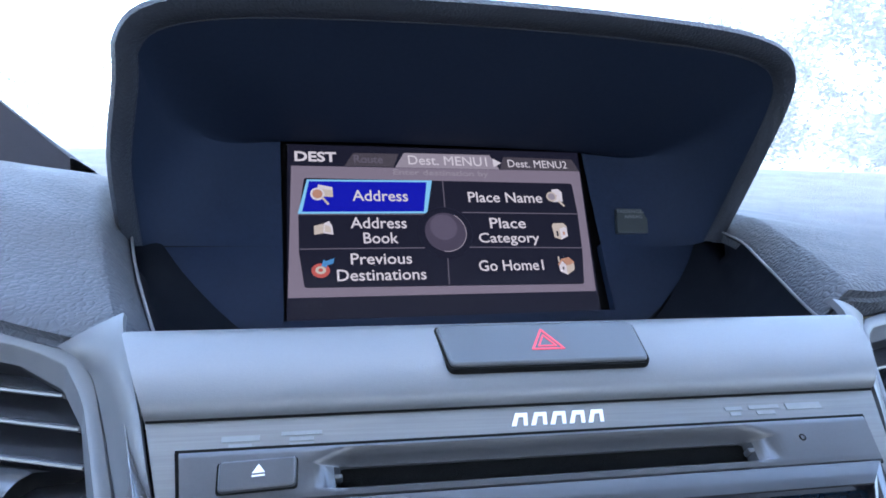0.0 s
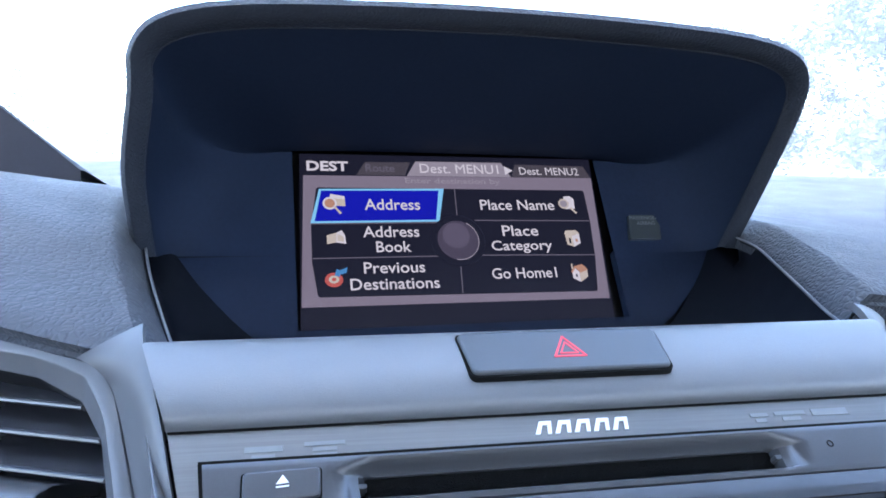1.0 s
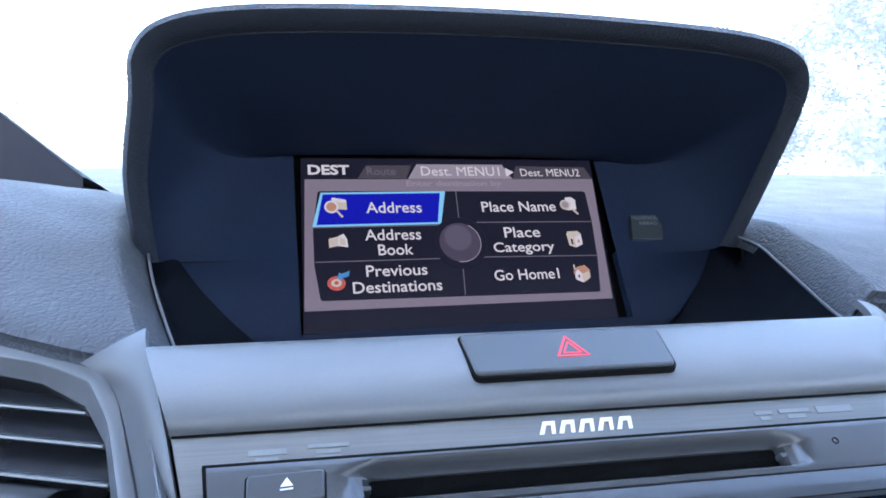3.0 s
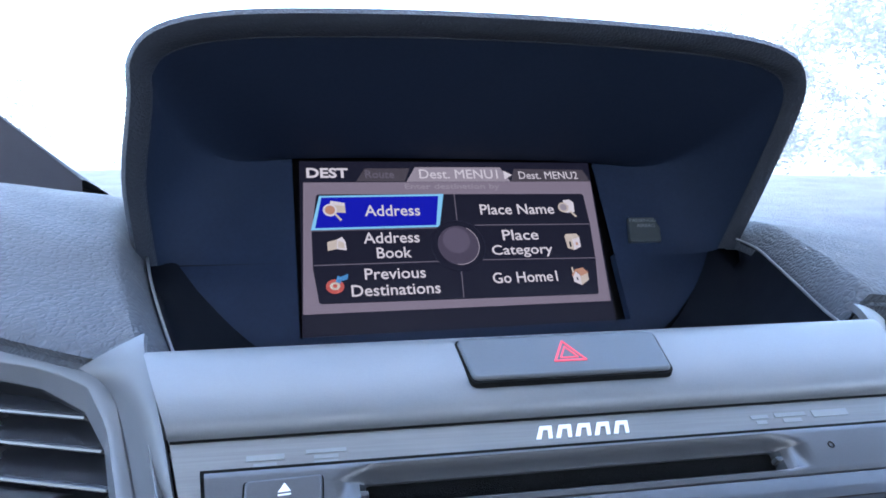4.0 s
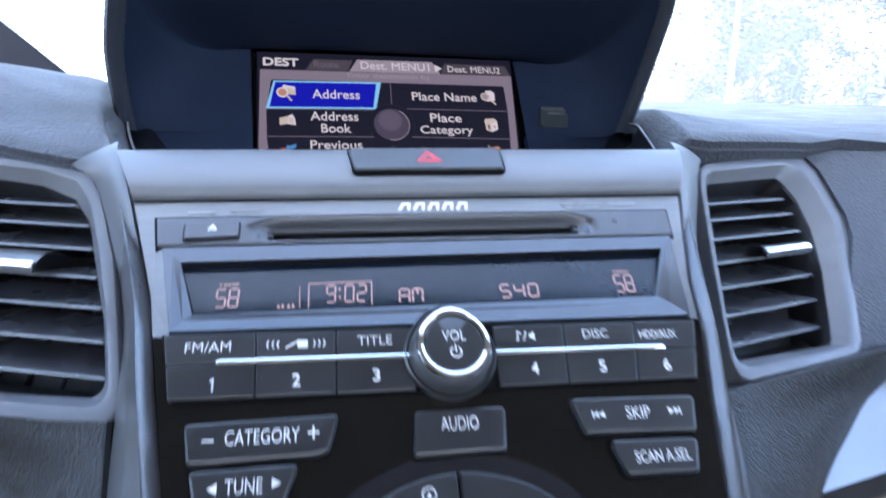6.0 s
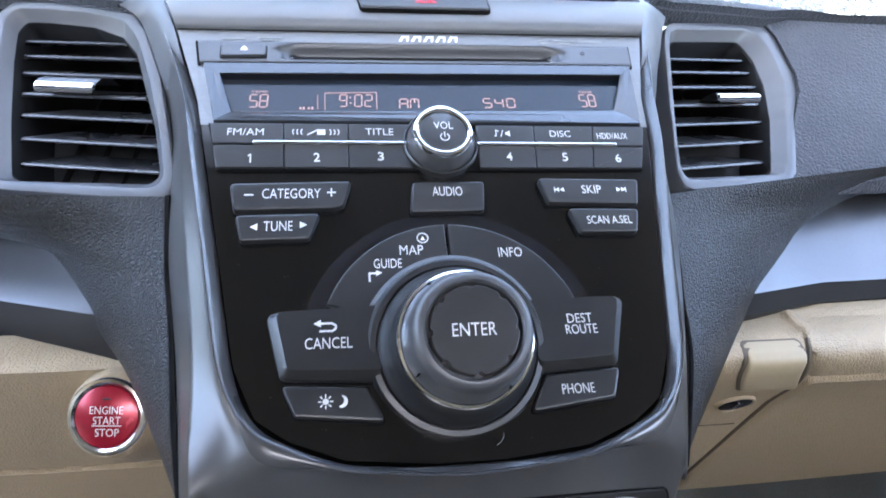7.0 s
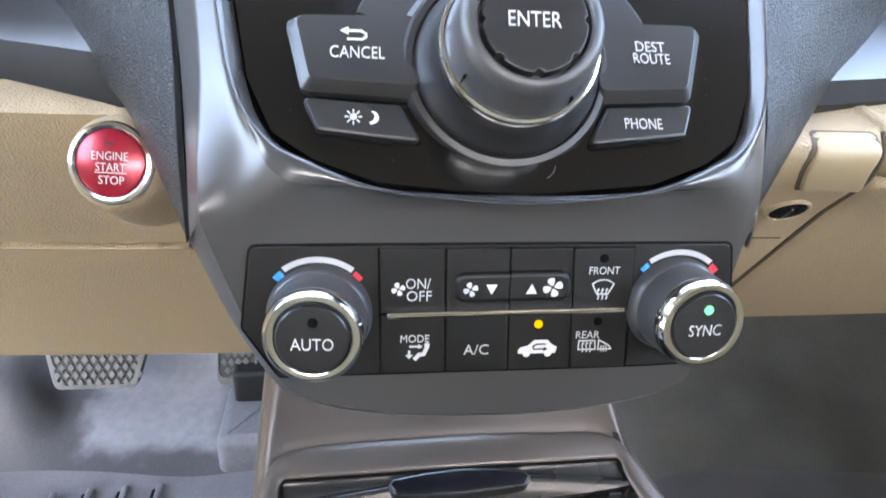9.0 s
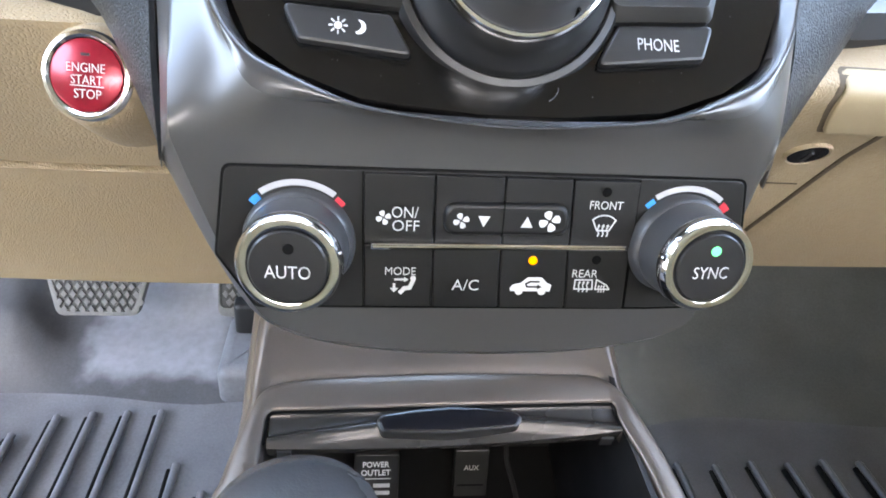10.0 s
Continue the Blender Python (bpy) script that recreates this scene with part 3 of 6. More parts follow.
# outer faces beside the vents, grained side panels, silver trim and beige lower panels
def sides(s):
    def w(a, y, z):
        return (CX + s * a, y, z)
    rows = []
    for (a0, y0, z0), (yy, zz) in zip(((0.243, 0.0835, 1.0735), (0.252, 0.0755, 1.0610), (0.2545, 0.0550, 1.0350), (0.2500, 0.0440, 1.0235), (0.2380, 0.0310, 1.0080), (0.2225, 0.0080, 0.9820), (0.2110, -0.0030, 0.9690), (0.2100, -0.0010, 0.9610)), ((0.105, 1.066), (0.098, 1.055), (0.088, 1.040), (0.075, 1.020), (0.060, 0.998), (0.052, 0.984), (0.050, 0.974), (0.052, 0.962))):
        rows.append([w(a0 + (0.80 - a0) * k, y0 + (yy - y0) * min(1, k * 1.6), z0 + (zz - z0) * k) for k in (0, 0.03, 0.08, 0.16, 0.3, 0.5, 1)])
    dpart("side_pad", [[(x, y + 0.010, z - 0.001) for x, y, z in rows[0]]] + rows, (0, 0.015, -0.004), PAD)
    seam = [Vector(upw(a, v, h, s)) for a, v, h in ((0.1193, 0.0845, -0.0250), (0.1185, 0.10, -0.027), (0.117, 0.12, -0.029), (0.114, 0.14, -0.030), (0.111, 0.165, -0.030), (0.108, 0.19, -0.030), (0.104, 0.2165, -0.032))]
    if s > 0:
        seam[-2:] = [Vector(upw(0.1035, 0.19, -0.030, s)), Vector(upw(0.096, 0.2135, -0.032, s))]
    if s < 0:
        edge_ = ((0.50, 0.06, 0.955), (0.30, 0.045, 0.942), (0.204, 0.010, 0.938), (0.176, -0.012, 0.929), (0.155, -0.038, 0.906), (0.137, -0.062, 0.893), (0.109, -0.109, 0.8600))
    else:
        edge_ = ((0.50, 0.07, 0.985), (0.33, 0.042, 0.962), (0.246, 0.0105, 0.947), (0.2155, -0.006, 0.929), (0.192, -0.020, 0.907), (0.1676, -0.042, 0.889), (0.103, -0.107, 0.8660))
    rim = [Vector(w(*p)) for p in edge_]
    seam, rim = spline(seam, 25), spline(rim, 25)
    rows = []
    for p, q in zip(seam, rim):
        n = Vector((0, -0.8, 0.3))
        rows.append([p.lerp(q, k) + n * 0.005 * math.sin(math.pi * k) * min(1, (q - p).length / 0.08) for k in (0, 0.03, 0.08, 0.15, 0.3, 0.5, 0.7, 0.85, 0.95, 1)])
    dpart("side_panel", [r[::s] for r in rows], (0, 0.012, -0.004), SIDEPAD, "black leather-grained panel beside the stack")
    part("panel_seam", tube([INV @ (p + Vector((-s * 0.0008, -0.0002, 0.0))) for p in seam], 0.0019 if s < 0 else 0.0011, 6), GAP, dash)
    ly = lambda a: float(np.interp(a, (0.119, 0.204, 0.25, 0.8), (-0.0435, -0.0135, 0.004, 0.060)) if s < 0 else np.interp(a, (0.130, 0.212, 0.26, 0.8), (-0.0350, -0.0068, 0.011, 0.060)))
    rows = [[w(a, ly(a) + dy, z + 0.012 * max(0, min(1, (a - 0.22) / 0.1))) for a in (0.121, 0.135, 0.16, 0.185, 0.205, 0.225, 0.25, 0.32, 0.5, 0.8)] for dy, z in ((0.010, 0.9690), (0.0030, 0.9660), (0.0000, 0.9640), (0.0010, 0.9615), (0.006, 0.9590))]
    dpart("panel_lip", rows, (0, 0.02, 0), SIDEPAD)
    ty = lambda a: -0.047 + (0.45 if s < 0 else 0.28) * max(0, min(a, 0.24) - 0.146) + 0.06 * max(0, a - 0.24) + (0.004 if s < 0 else 0.004)
    if s < 0:
        prof = ((0.075, 0.985), (0.055, 0.965), (0.034, 0.942), (0.014, 0.9235), (0.0065, 0.9175), (0.0035, 0.9145), (0.0020, 0.902), (0.006, 0.885))
    else:
        prof = ((0.075, 0.985), (0.055, 0.965), (0.034, 0.941), (0.015, 0.9215), (0.0070, 0.9150), (0.0040, 0.9120), (0.0030, 0.900), (0.010, 0.889))
    aa = [0.13, 0.15, 0.17, 0.19, 0.21, 0.24, 0.3, 0.4, 0.6, 0.8]
    rows = [[w(a, ty(a) + dy, z) for a in aa] for dy, z in prof]
    dpart("silver_trim", rows[:6], (0, 0.01, 0), SILVER, "satin silver trim sweep")
    dpart("trim_edge", [[(x, y + 0.0006, z) for x, y, z in rows[5]]] + rows[6:], (0, 0.01, 0), BLACK, "dark lower edge of the trim")
    return ty


for side in (-1, 1):
    sides(side)


def lower_left():
    y = lambda z: -0.045 + 0.7 * (0.9 - z)
    xs = [-0.06, -0.10, -0.14, -0.18, -0.22, -0.27, -0.33, -0.42, -0.55, -0.82]
    zs = [0.893, 0.890, 0.882, 0.86, 0.83, 0.80, 0.7965]
    rows = []
    for z in zs:
        row = []
        for x in xs:
            row.append((x, y(z) + 0.03 * max(0, -x - 0.2) - (0.004 if z < 0.8925 else -0.006), z))
        rows.append(row)
    dpart("knee_panel_upper", rows, (0, 0.02, 0.004), BEIGE, "beige grained knee panel")
    rows = []
    for z in (0.7945, 0.791, 0.76, 0.72, 0.68, 0.660, 0.648, 0.641, 0.640):
        rows.append([(x, y(z) + (0.010 if z < 0.6405 else 0) + 0.03 * max(0, -x - 0.2) - (0.003 if z < 0.794 else -0.004) - 0.0022, z + 0.012 * max(0, 1 - abs(x + 0.06) / 0.12) * 0) for x in xs])
    dpart("knee_panel_lower", rows, (0, 0.02, 0.004), BEIGE, "beige grained lower knee panel")


lower_left()


RZ = [0.60, 0.695, 0.715, 0.80, 0.835, 0.8625, 0.880, 0.888, 0.8925, 0.8945, 0.896]
RY = [0.13, 0.083, 0.0695, 0.0100, -0.0145, -0.0420, -0.0535, -0.0530, -0.0450, -0.0330, -0.0150]
SZ = [0.60, 0.70, 0.77, 0.815, 0.834, 0.853, 0.864, 0.8836, 0.889, 0.893, 0.896]
SX = [0.222, 0.222, 0.223, 0.2240, 0.2245, 0.2222, 0.2195, 0.2125, 0.2145, 0.218, 0.223]


def low_y(z):
    w = max(0.0003, min(0.005, (0.896 - z) * 0.8))
    return sum(float(np.interp(z + d * w, RZ, RY)) for d in (-1, -0.6, -0.3, 0, 0.3, 0.6, 1)) / 7


def low_p(x, z, d=0.0):
    """A point of the lower dash beside the passenger, d proud of it."""
    return (x, low_y(z) - d + 0.02 * max(0, x - 0.3), z - 0.6 * d)


def lower_right():
    seam = lambda z: float(np.interp(z, SZ, SX))
    zs = [0.896, 0.8956, 0.895, 0.8943, 0.8935, 0.8925, 0.8915, 0.8903, 0.889, 0.887, 0.885, 0.880, 0.874, 0.868, 0.8645]
    zl = [0.8640, 0.860, 0.853, 0.845, 0.835, 0.82, 0.80, 0.775, 0.75, 0.725, 0.71, 0.703, 0.699, 0.697]
    rows = [[low_p(0.05 + (seam(z) - 0.0014 - 0.05) * k, z, -0.003 if k == 1 else 0.0) for k in (0, 0.3, 0.6, 0.8, 0.92, 0.985, 1)] for z in zs + zl]
    dpart("fixed_panel", rows, (0, 0.02, 0.004), BEIGE, "beige panel beside the centre stack")
    lid = thing("glove_box", dash.matrix_world, "closed beige glove box under the dashboard", "glove box")
    ks = (0, 0.003, 0.008, 0.02, 0.05, 0.1, 0.2, 0.5, 1)
    dd = lambda z, k: 0.003 * min(1, k * 120) - (0.004 if z < 0.8650 else 0) - (0.002 if z == 0.896 else 0)
    rows = [[low_p(seam(z) + 0.0014 + (0.80 - seam(z)) * k, z, dd(z, k) - 0.003) for k in ks] for z in zs]
    part("upper_panel", grid([[INV @ Vector(v) for v in r] for r in rows], (0, 0.02, 0.004)), BEIGE, lid, "rounded beige upper panel")
    bot = {0.703: 0.0, 0.699: -0.004, 0.697: -0.012}
    rows = [[low_p(seam(z) + 0.0014 + (0.80 - seam(z)) * k, z, 0.003 * min(1, k * 120) - (0.006 if z == 0.8640 else 0.003) + bot.get(z, 0)) for k in ks] for z in zl]
    part("lid", grid([[INV @ Vector(v) for v in r] for r in rows], (0, 0.02, 0.004)), BEIGE, lid, "beige grained lid")
    part("panel_step", tube([INV @ Vector(low_p(x, 0.8095, -0.0002)) for x in (0.15, 0.19, 0.20, 0.215)], 0.0008, 6), BEIGED, dash)
    part("seam_joint", tube([INV @ Vector(low_p(seam(z), z, -0.0012)) for z in zs[7:] + zl[:10]], 0.0015, 6), BEIGED, dash, "shaded joint beside the glove box")


lower_right()

# ---- gauge visor ----
pr = [(-0.262, 1.150), (-0.300, 1.183), (-0.335, 1.213), (-0.39, 1.240), (-0.47, 1.250), (-0.60, 1.235), (-0.66, 1.16), (-0.66, 1.10), (-0.262, 1.10)]
rows = [[(x, y, 1.10 + (z - 1.10) * k) for x, z in pr] for y, k in ((0.385, 0.995), (0.392, 1.0), (0.42, 0.93), (0.46, 0.80), (0.50, 0.6))]
vm = grid(rows)
vm.faces.new([v for v in vm.verts][:len(pr)])
solo("gauge_visor", vm, VISORM, "dark blue-black instrument visor on the dashboard", "instrument visor")

# ---- display hood and recess ----
hood_t = thing("display_hood", pose(0.017, 0.15, 1.10), "arched charcoal hood shading the navigation display", "display hood")
HI = hood_t.matrix_world.inverted()
half = [(0.1717, 1.090), (0.1735, 1.105), (0.1765, 1.135), (0.1785, 1.168), (0.1745, 1.1855), (0.160, 1.1985), (0.128, 1.2055), (0.07, 1.2085), (0, 1.2095)]


def hood_rows():
    ring = spline([(0.0195 + a, 0, z) for a, z in half] + [(0.0195 - a - 0.0105 * max(0, min(1.1, (1.168 - z) / 0.083)) - 0.0085 * max(0, min(1, (1.168 - z) / 0.04)) + 0.0015, 0, z) for a, z in half[-2::-1]], 65)
    rows = []
    for inset, dy, back in ((0.006, 0.20, 1), (0.001, 0.12, 1), (0.000, 0.030, 0), (0.0005, 0.012, 0), (0.002, 0.004, 0), (0.005, 0.0, 0), (0.008, 0.001, 0), (0.0105, 0.004, 0), (0.0115, 0.008, 0)):
        row = []
        for i, p in enumerate(ring):
            a, b = ring[max(i - 1, 0)], ring[min(i + 1, 64)]
            d = (b - a).normalized()
            n = Vector((-d.z, 0, d.x))
            n = n if n.dot(Vector((0.017, 0, 1.12)) - p) > 0 else -n
            q = p + n * inset
            y = 0.17 + 0.05 * (q.x - 0.01) - 0.65 * (q.z - 1.105) + dy
            if back:
                q.z -= 0.10 * dy
            row.append(HI @ Vector((q.x, y, q.z)))
        rows.append(row)
    return rows


part("hood_shell", grid(hood_rows()), HOODM, hood_t, "leather-grained arched shell")
inner = [hood_t.matrix_world @ p for p in hood_rows()[-1]]
part("seam_bead", tube([HI @ (p + Vector((0, 0.0004, 0))) for p in inner], 0.0005, 6), HOODM, hood_t)

# face panel round the screen, with its lower corners cut by the bowl
SI = thing("navigation_display", SCR, "wide recessed car display showing a destination menu", "car display")
HX0, HX1, HY0, HY1 = -0.0985, 0.0995, -0.0560, 0.0585
SCI = SCR.inverted()
cols = []
for i, p in enumerate(inner):
    u = i / 64
    if u > 0.73:
        q = (HX0, -0.012 + (HY1 + 0.012) * (1 - u) / 0.27)
    elif u < 0.27:
        q = (HX1, -0.012 + (HY1 + 0.012) * u / 0.27)
    else:
        q = (HX1 - (HX1 - HX0) * (u - 0.27) / 0.46, HY1)
    q, w = Vector((*q, 0)), SCI @ p
    c = Vector((w.x * 0.97 + q.x * 0.03, w.y * 0.97 + q.y * 0.03, w.z * 0.05))
    d = c * 0.45 + q * 0.55
    d.z = 0
    cols.append([w * (1 - t) ** 3 + c * 3 * t * (1 - t) ** 2 + d * 3 * t * t * (1 - t) + q * t ** 3 for t in [j / 18 for j in range(19)]])
part("face_panel", grid(cols), FACE, SI, "smooth dark hollow face panel")
for q in ([(-0.169, -0.012), (-0.152, -0.030), (-0.128, -0.055), (-0.10, -0.075), (HX0, -0.075), (HX0, -0.012)], [(HX0, -0.075), (HX1, -0.075), (HX1, HY0), (HX0, HY0)],
          [(HX1, -0.075), (0.103, -0.075), (0.132, -0.055), (0.158, -0.030), (0.172, -0.012), (HX1, -0.012)]):
    part("lower_panel", prism(q, -0.006, 0.0), FACE, SI, "dark smooth lower panel", smooth=False)
part("housing", prism([(-0.165, -0.06), (0.18, -0.06), (0.175, 0.10), (-0.16, 0.10)], -0.025, -0.010), GAP, SI)


def bowl(s):
    """The curved side of the recess, from the face panel's arc to the dash pad's edge."""
    arc_pts = [SCR @ Vector((s * a + 0.004, b, 0.0005)) for a, b in ((0.196, 0.000), (0.172, -0.002), (0.163, -0.014), (0.152, -0.030), (0.130, -0.055), (0.103, -0.077))]
    edge_pts = [(CX + s * edge_x(y, s), y, pad_z(edge_x(y, s), y, s) - (0.0140 if s < 0 else 0.0130)) for y in (0.185, 0.150, 0.125, 0.09, 0.055, 0.028)]
    a, e = spline(arc_pts, 17), spline(edge_pts, 17)
    rows = []
    for p, q in zip(a, e):
        rows.append([HI @ (p.lerp(q, k) - Vector((0, 0, 0.016)) * math.sin(math.pi * k)) for k in (0, 0.15, 0.3, 0.5, 0.7, 0.85, 1)])
    part("recess_wall", grid(rows, (0, 0, -0.004)), BOWL, hood_t)
    part("edge_bead", tube([HI @ (Vector(q) + Vector((-s * 0.0012, 0, 0.001))) for q in e], 0.0007, 6), TOPSATIN, hood_t)


bowl(-1)
bowl(1)
rows = [[HI @ Vector((x, y, z)) for x in (-0.125, 0, 0.14)] for y, z in ((0.165, 1.025), (0.12, 1.020), (0.07, 1.035), (0.034, 1.066))]
part("recess_floor", grid(rows, (0, 0, -0.004)), BOWL, hood_t)

# ---- hazard panel on top of the stack ----
haz = thing("hazard_switch", UP, "satin grey hazard switch panel above the stereo", "hazard switch")


def hz(x, k, d=0.0):
    """A point of the panel: k from its lower edge to its back edge."""
    prof = spline([(0, 0.0008, -0.001), (0, 0.0000, 0.0026), (0, -0.004, 0.0048), (0, -0.014, 0.0048), (0, -0.027, 0.0012), (0, -0.0325, -0.0028), (0, -0.036, -0.010)], 31)
    p = prof[round(k * 30)]
    v, h = p.y, p.z
    w = 0.1185 + 0.0115 * min(1, max(0, -v / 0.03))
    return Vector((CX + x * w, -v, h + d))


part("panel_body", grid([[hz(x, k / 30) for x in (-1, -0.996, -0.98, -0.5, 0, 0.5, 0.98, 0.996, 1)] for k in range(31)], (0, 0, -0.006)), TOPSATIN, haz)

# ---- bezel of the stack ----
bez = thing("stack_bezel", UP, "satin charcoal bezel framing the centre stack", "bezel")
BI = UP.inverted()
ST = [  # inner edge (a, v); middle and outer points on the upper or lower plane
    ((0.1205, -0.001, -0.0050), ("u", 0.1250, -0.002, -0.0052), ("u", 0.1290, -0.003, -0.0150), ("u", 0.1345, -0.003, -0.025)),
    ((0.1058, 0.0486, 0.0020), ("u", 0.1105, 0.047, 0.0010), ("u", 0.1152, 0.046, -0.0100), ("u", 0.1215, 0.044, -0.027)),
    ((0.0992, 0.085, 0.0020), ("u", 0.1045, 0.084, 0.0010), ("u", 0.1100, 0.083, -0.0080), ("u", 0.1190, 0.080, -0.027)),
    ((0.0920, 0.125, 0.0020), ("u", 0.098, 0.122, 0.0010), ("u", 0.105, 0.119, -0.0060), ("u", 0.118, 0.112, -0.030)),
    ((0.0835, 0.174), ("u", 0.090, 0.171, 0.0005), ("u", 0.099, 0.167, -0.007), ("u", 0.111, 0.157, -0.031)),
    ((0.0755, 0.1928), ("u", 0.084, 0.196, -0.001), ("c", 0.095, -0.012, -0.002), ("u", 0.104, 0.2160, -0.032)),
    ((0.0635, 0.2016), ("c", 0.078, -0.012, 0.0015), ("c", 0.0925, 0.003, -0.001), ("c", 0.1020, 0.0095, -0.020)),
    ((0.0445, 0.2090), ("c", 0.055, -0.009, 0.001), ("c", 0.0760, 0.0440, 0.0), ("c", 0.0860, 0.0440, -0.018)),
    ((0.0250, 0.2112), ("c", 0.032, -0.0075, 0.001), ("c", 0.0640, 0.0560, 0.0), ("c", 0.0700, 0.0640, -0.018)),
    ((0.0120, 0.2120), ("c", 0.015, -0.007, 0.001), ("c", 0.0380, 0.0625, 0.0), ("c", 0.0400, 0.0720, -0.018)),
    ((0.0000, 0.2122), ("c", 0.000, -0.007, 0.001), ("c", 0.0000, 0.0645, 0.0), ("c", 0.0000, 0.0745, -0.018)),
]


# the passenger's side of the frame is drawn in a little at its lower corner
NIP = {0.174: 0.003, 0.1928: 0.009, 0.2016: 0.010, 0.2090: 0.004}


def bez_cols():
    cols = [[] for _ in range(5)]
    for s, seq in ((-1, ST), (1, ST[-2::-1])):
        for g, k, f, o in seq:
            ll = 0.0045
            up_ = g[2] if len(g) > 2 else 0.0020
            cols[0].append(upw(g[0], g[1], up_ - (0.004 if g[1] > 0 else 0.001), s))
            grow = 1 + ll / max(g[0], 0.03) if g[1] < 0.19 else 1 + 0.03 * (g[0] / 0.075)
            cols[1].append(upw(g[0] * grow, g[1] + (0.0 if g[1] < 0.18 else ll * (1 - 0.5 * g[0] / 0.0755)), up_ + (0.0010 if g[1] > 0 else 0.0), s))
            for c, (pl, a, v, h) in zip(cols[2:], (k, f, o)):
                if s > 0 and c is not cols[2]:
                    a -= NIP.get(g[1], 0.0)
                c.append((upw if pl == "u" else clw)(a, v, h, s))
    return [spline(c, 93) for c in cols]


cc = bez_cols()
rows = []
fine = [(3, 0.0), (3, 0.12), (3, 0.3), (3, 0.6), (3, 1)]
for j in range(93):
    row = []
    for p in spline([cc[c][j] for c in range(4)], 19)[:-1]:
        row.append(BI @ p)
    for i, k in fine:
        p = cc[i][j].lerp(cc[i + 1][j], k)
        if i == 3:
            q = (cc[2][j] - cc[3][j]).normalized() * -0.35 * (cc[4][j] - cc[3][j]).length
            p = p + q * math.sin(math.pi * k) * 0.15
        row.append(BI @ p)
    rows.append(row)



def arm(s):
    """The flat strip that runs on from the frame, between the top panel and the vent, to a pointed tip under the pad."""
    ins = spline([(0.1330, -0.0440, -0.0078), (0.1309, -0.0345, -0.0040), (0.1249, -0.0170, -0.0006), (0.1195, 0.0000, 0.0002), (0.1160, 0.0130, -0.0002), (0.1120, 0.0280, -0.0050)], 27)
    if s < 0:
        outs = [(0.1530, -0.0345, -0.0128), (0.1472, -0.0310, -0.0140), (0.1430, -0.0270, -0.0160), (0.1405, -0.0225, -0.0180), (0.1355, -0.0085, -0.0200), (0.1295, 0.0130, -0.0235), (0.1250, 0.0280, -0.0280)]
    else:
        outs = [(0.1560, -0.0440, -0.0200), (0.1530, -0.0370, -0.0215), (0.1500, -0.0290, -0.0235), (0.1470, -0.0200, -0.0245), (0.1400, -0.0020, -0.0260), (0.1340, 0.0160, -0.0275), (0.1290, 0.0280, -0.0300)]
    outs = spline(outs, 27)
    rows = []
    for p, q in zip(ins, outs):
        rows.append([BI @ upw(p.x + (q.x - p.x) * k, p.y + (q.y - p.y) * k, p.z + (q.z - p.z) * k ** 1.5 - (0.003 if k == 0 else 0), s) for k in (0, 0.02, 0.08, 0.2, 0.35, 0.5, 0.65, 0.8, 0.92, 1)])
    return grid(rows)


part("frame_arm", arm(-1), VENTM, bez, "satin strip running up to a point")
part("frame_arm", arm(1), VENTM, bez, "satin strip running up to a point")
part("bezel_lip", grid([r[:10] for r in rows]), LIPM, bez, "smooth rounded inner lip")
part("bezel_body", grid([r[9:] for r in rows]), SATIN, bez, "satin charcoal outer frame")

# ---- faceplate ----
plate = thing("audio_unit", UP, "brushed dark audio and navigation control panel with buttons and knobs", "car stereo")
hw = [(0.1185, 0.0), (0.105, 0.0486), (0.0985, 0.085), (0.0915, 0.125), (0.083, 0.174), (0.075, 0.1925), (0.063, 0.2011), (0.044, 0.2084), (0.012, 0.2115)]
wv = lambda v: 0.1185 - v * 0.2778 if v < 0.0486 else 0.105 - (v - 0.0486) * 0.1786
fp = bmesh.new()
prism([(CX - wv(0), 0), (CX - wv(0.0112), -0.0112), (CX + wv(0.0112), -0.0112), (CX + wv(0), 0)], -0.006, 0.0, bm=fp)
for s in (-1, 1):
    prism([(CX + s * wv(0.0112), -0.0112), (CX + s * wv(0.0486), -0.0486), (CX + s * wv(0.0645), -0.0645), (CX + s * 0.0965, -0.0645), (CX + s * 0.1035, -0.0268), (CX + s * 0.1070, -0.0112)], -0.006, 0.0, bm=fp)
low = [(wv(0.0645), 0.0645)] + hw[2:]
part("top_band", fp, BANDM, plate, "brushed grey band", smooth=False)
fp = bmesh.new()
part("backing", prism([(CX - a * 1.05, -v * 1.012) for a, v in hw] + [(CX + a * 1.05, -v * 1.012) for a, v in hw[::-1]], -0.012, -0.0075), GAP, plate, smooth=False)
prism([(CX - a, -v) for a, v in low] + [(CX + a, -v) for a, v in low[::-1]], -0.006, 0.0, bm=fp)
part("faceplate", fp, BRUSHED, plate, smooth=False)
part("unit_case", prism([(CX - 0.11, 0), (CX - 0.10, -0.066), (CX + 0.10, -0.066), (CX + 0.11, 0)], -0.05, -0.017), GAP, plate, smooth=False)

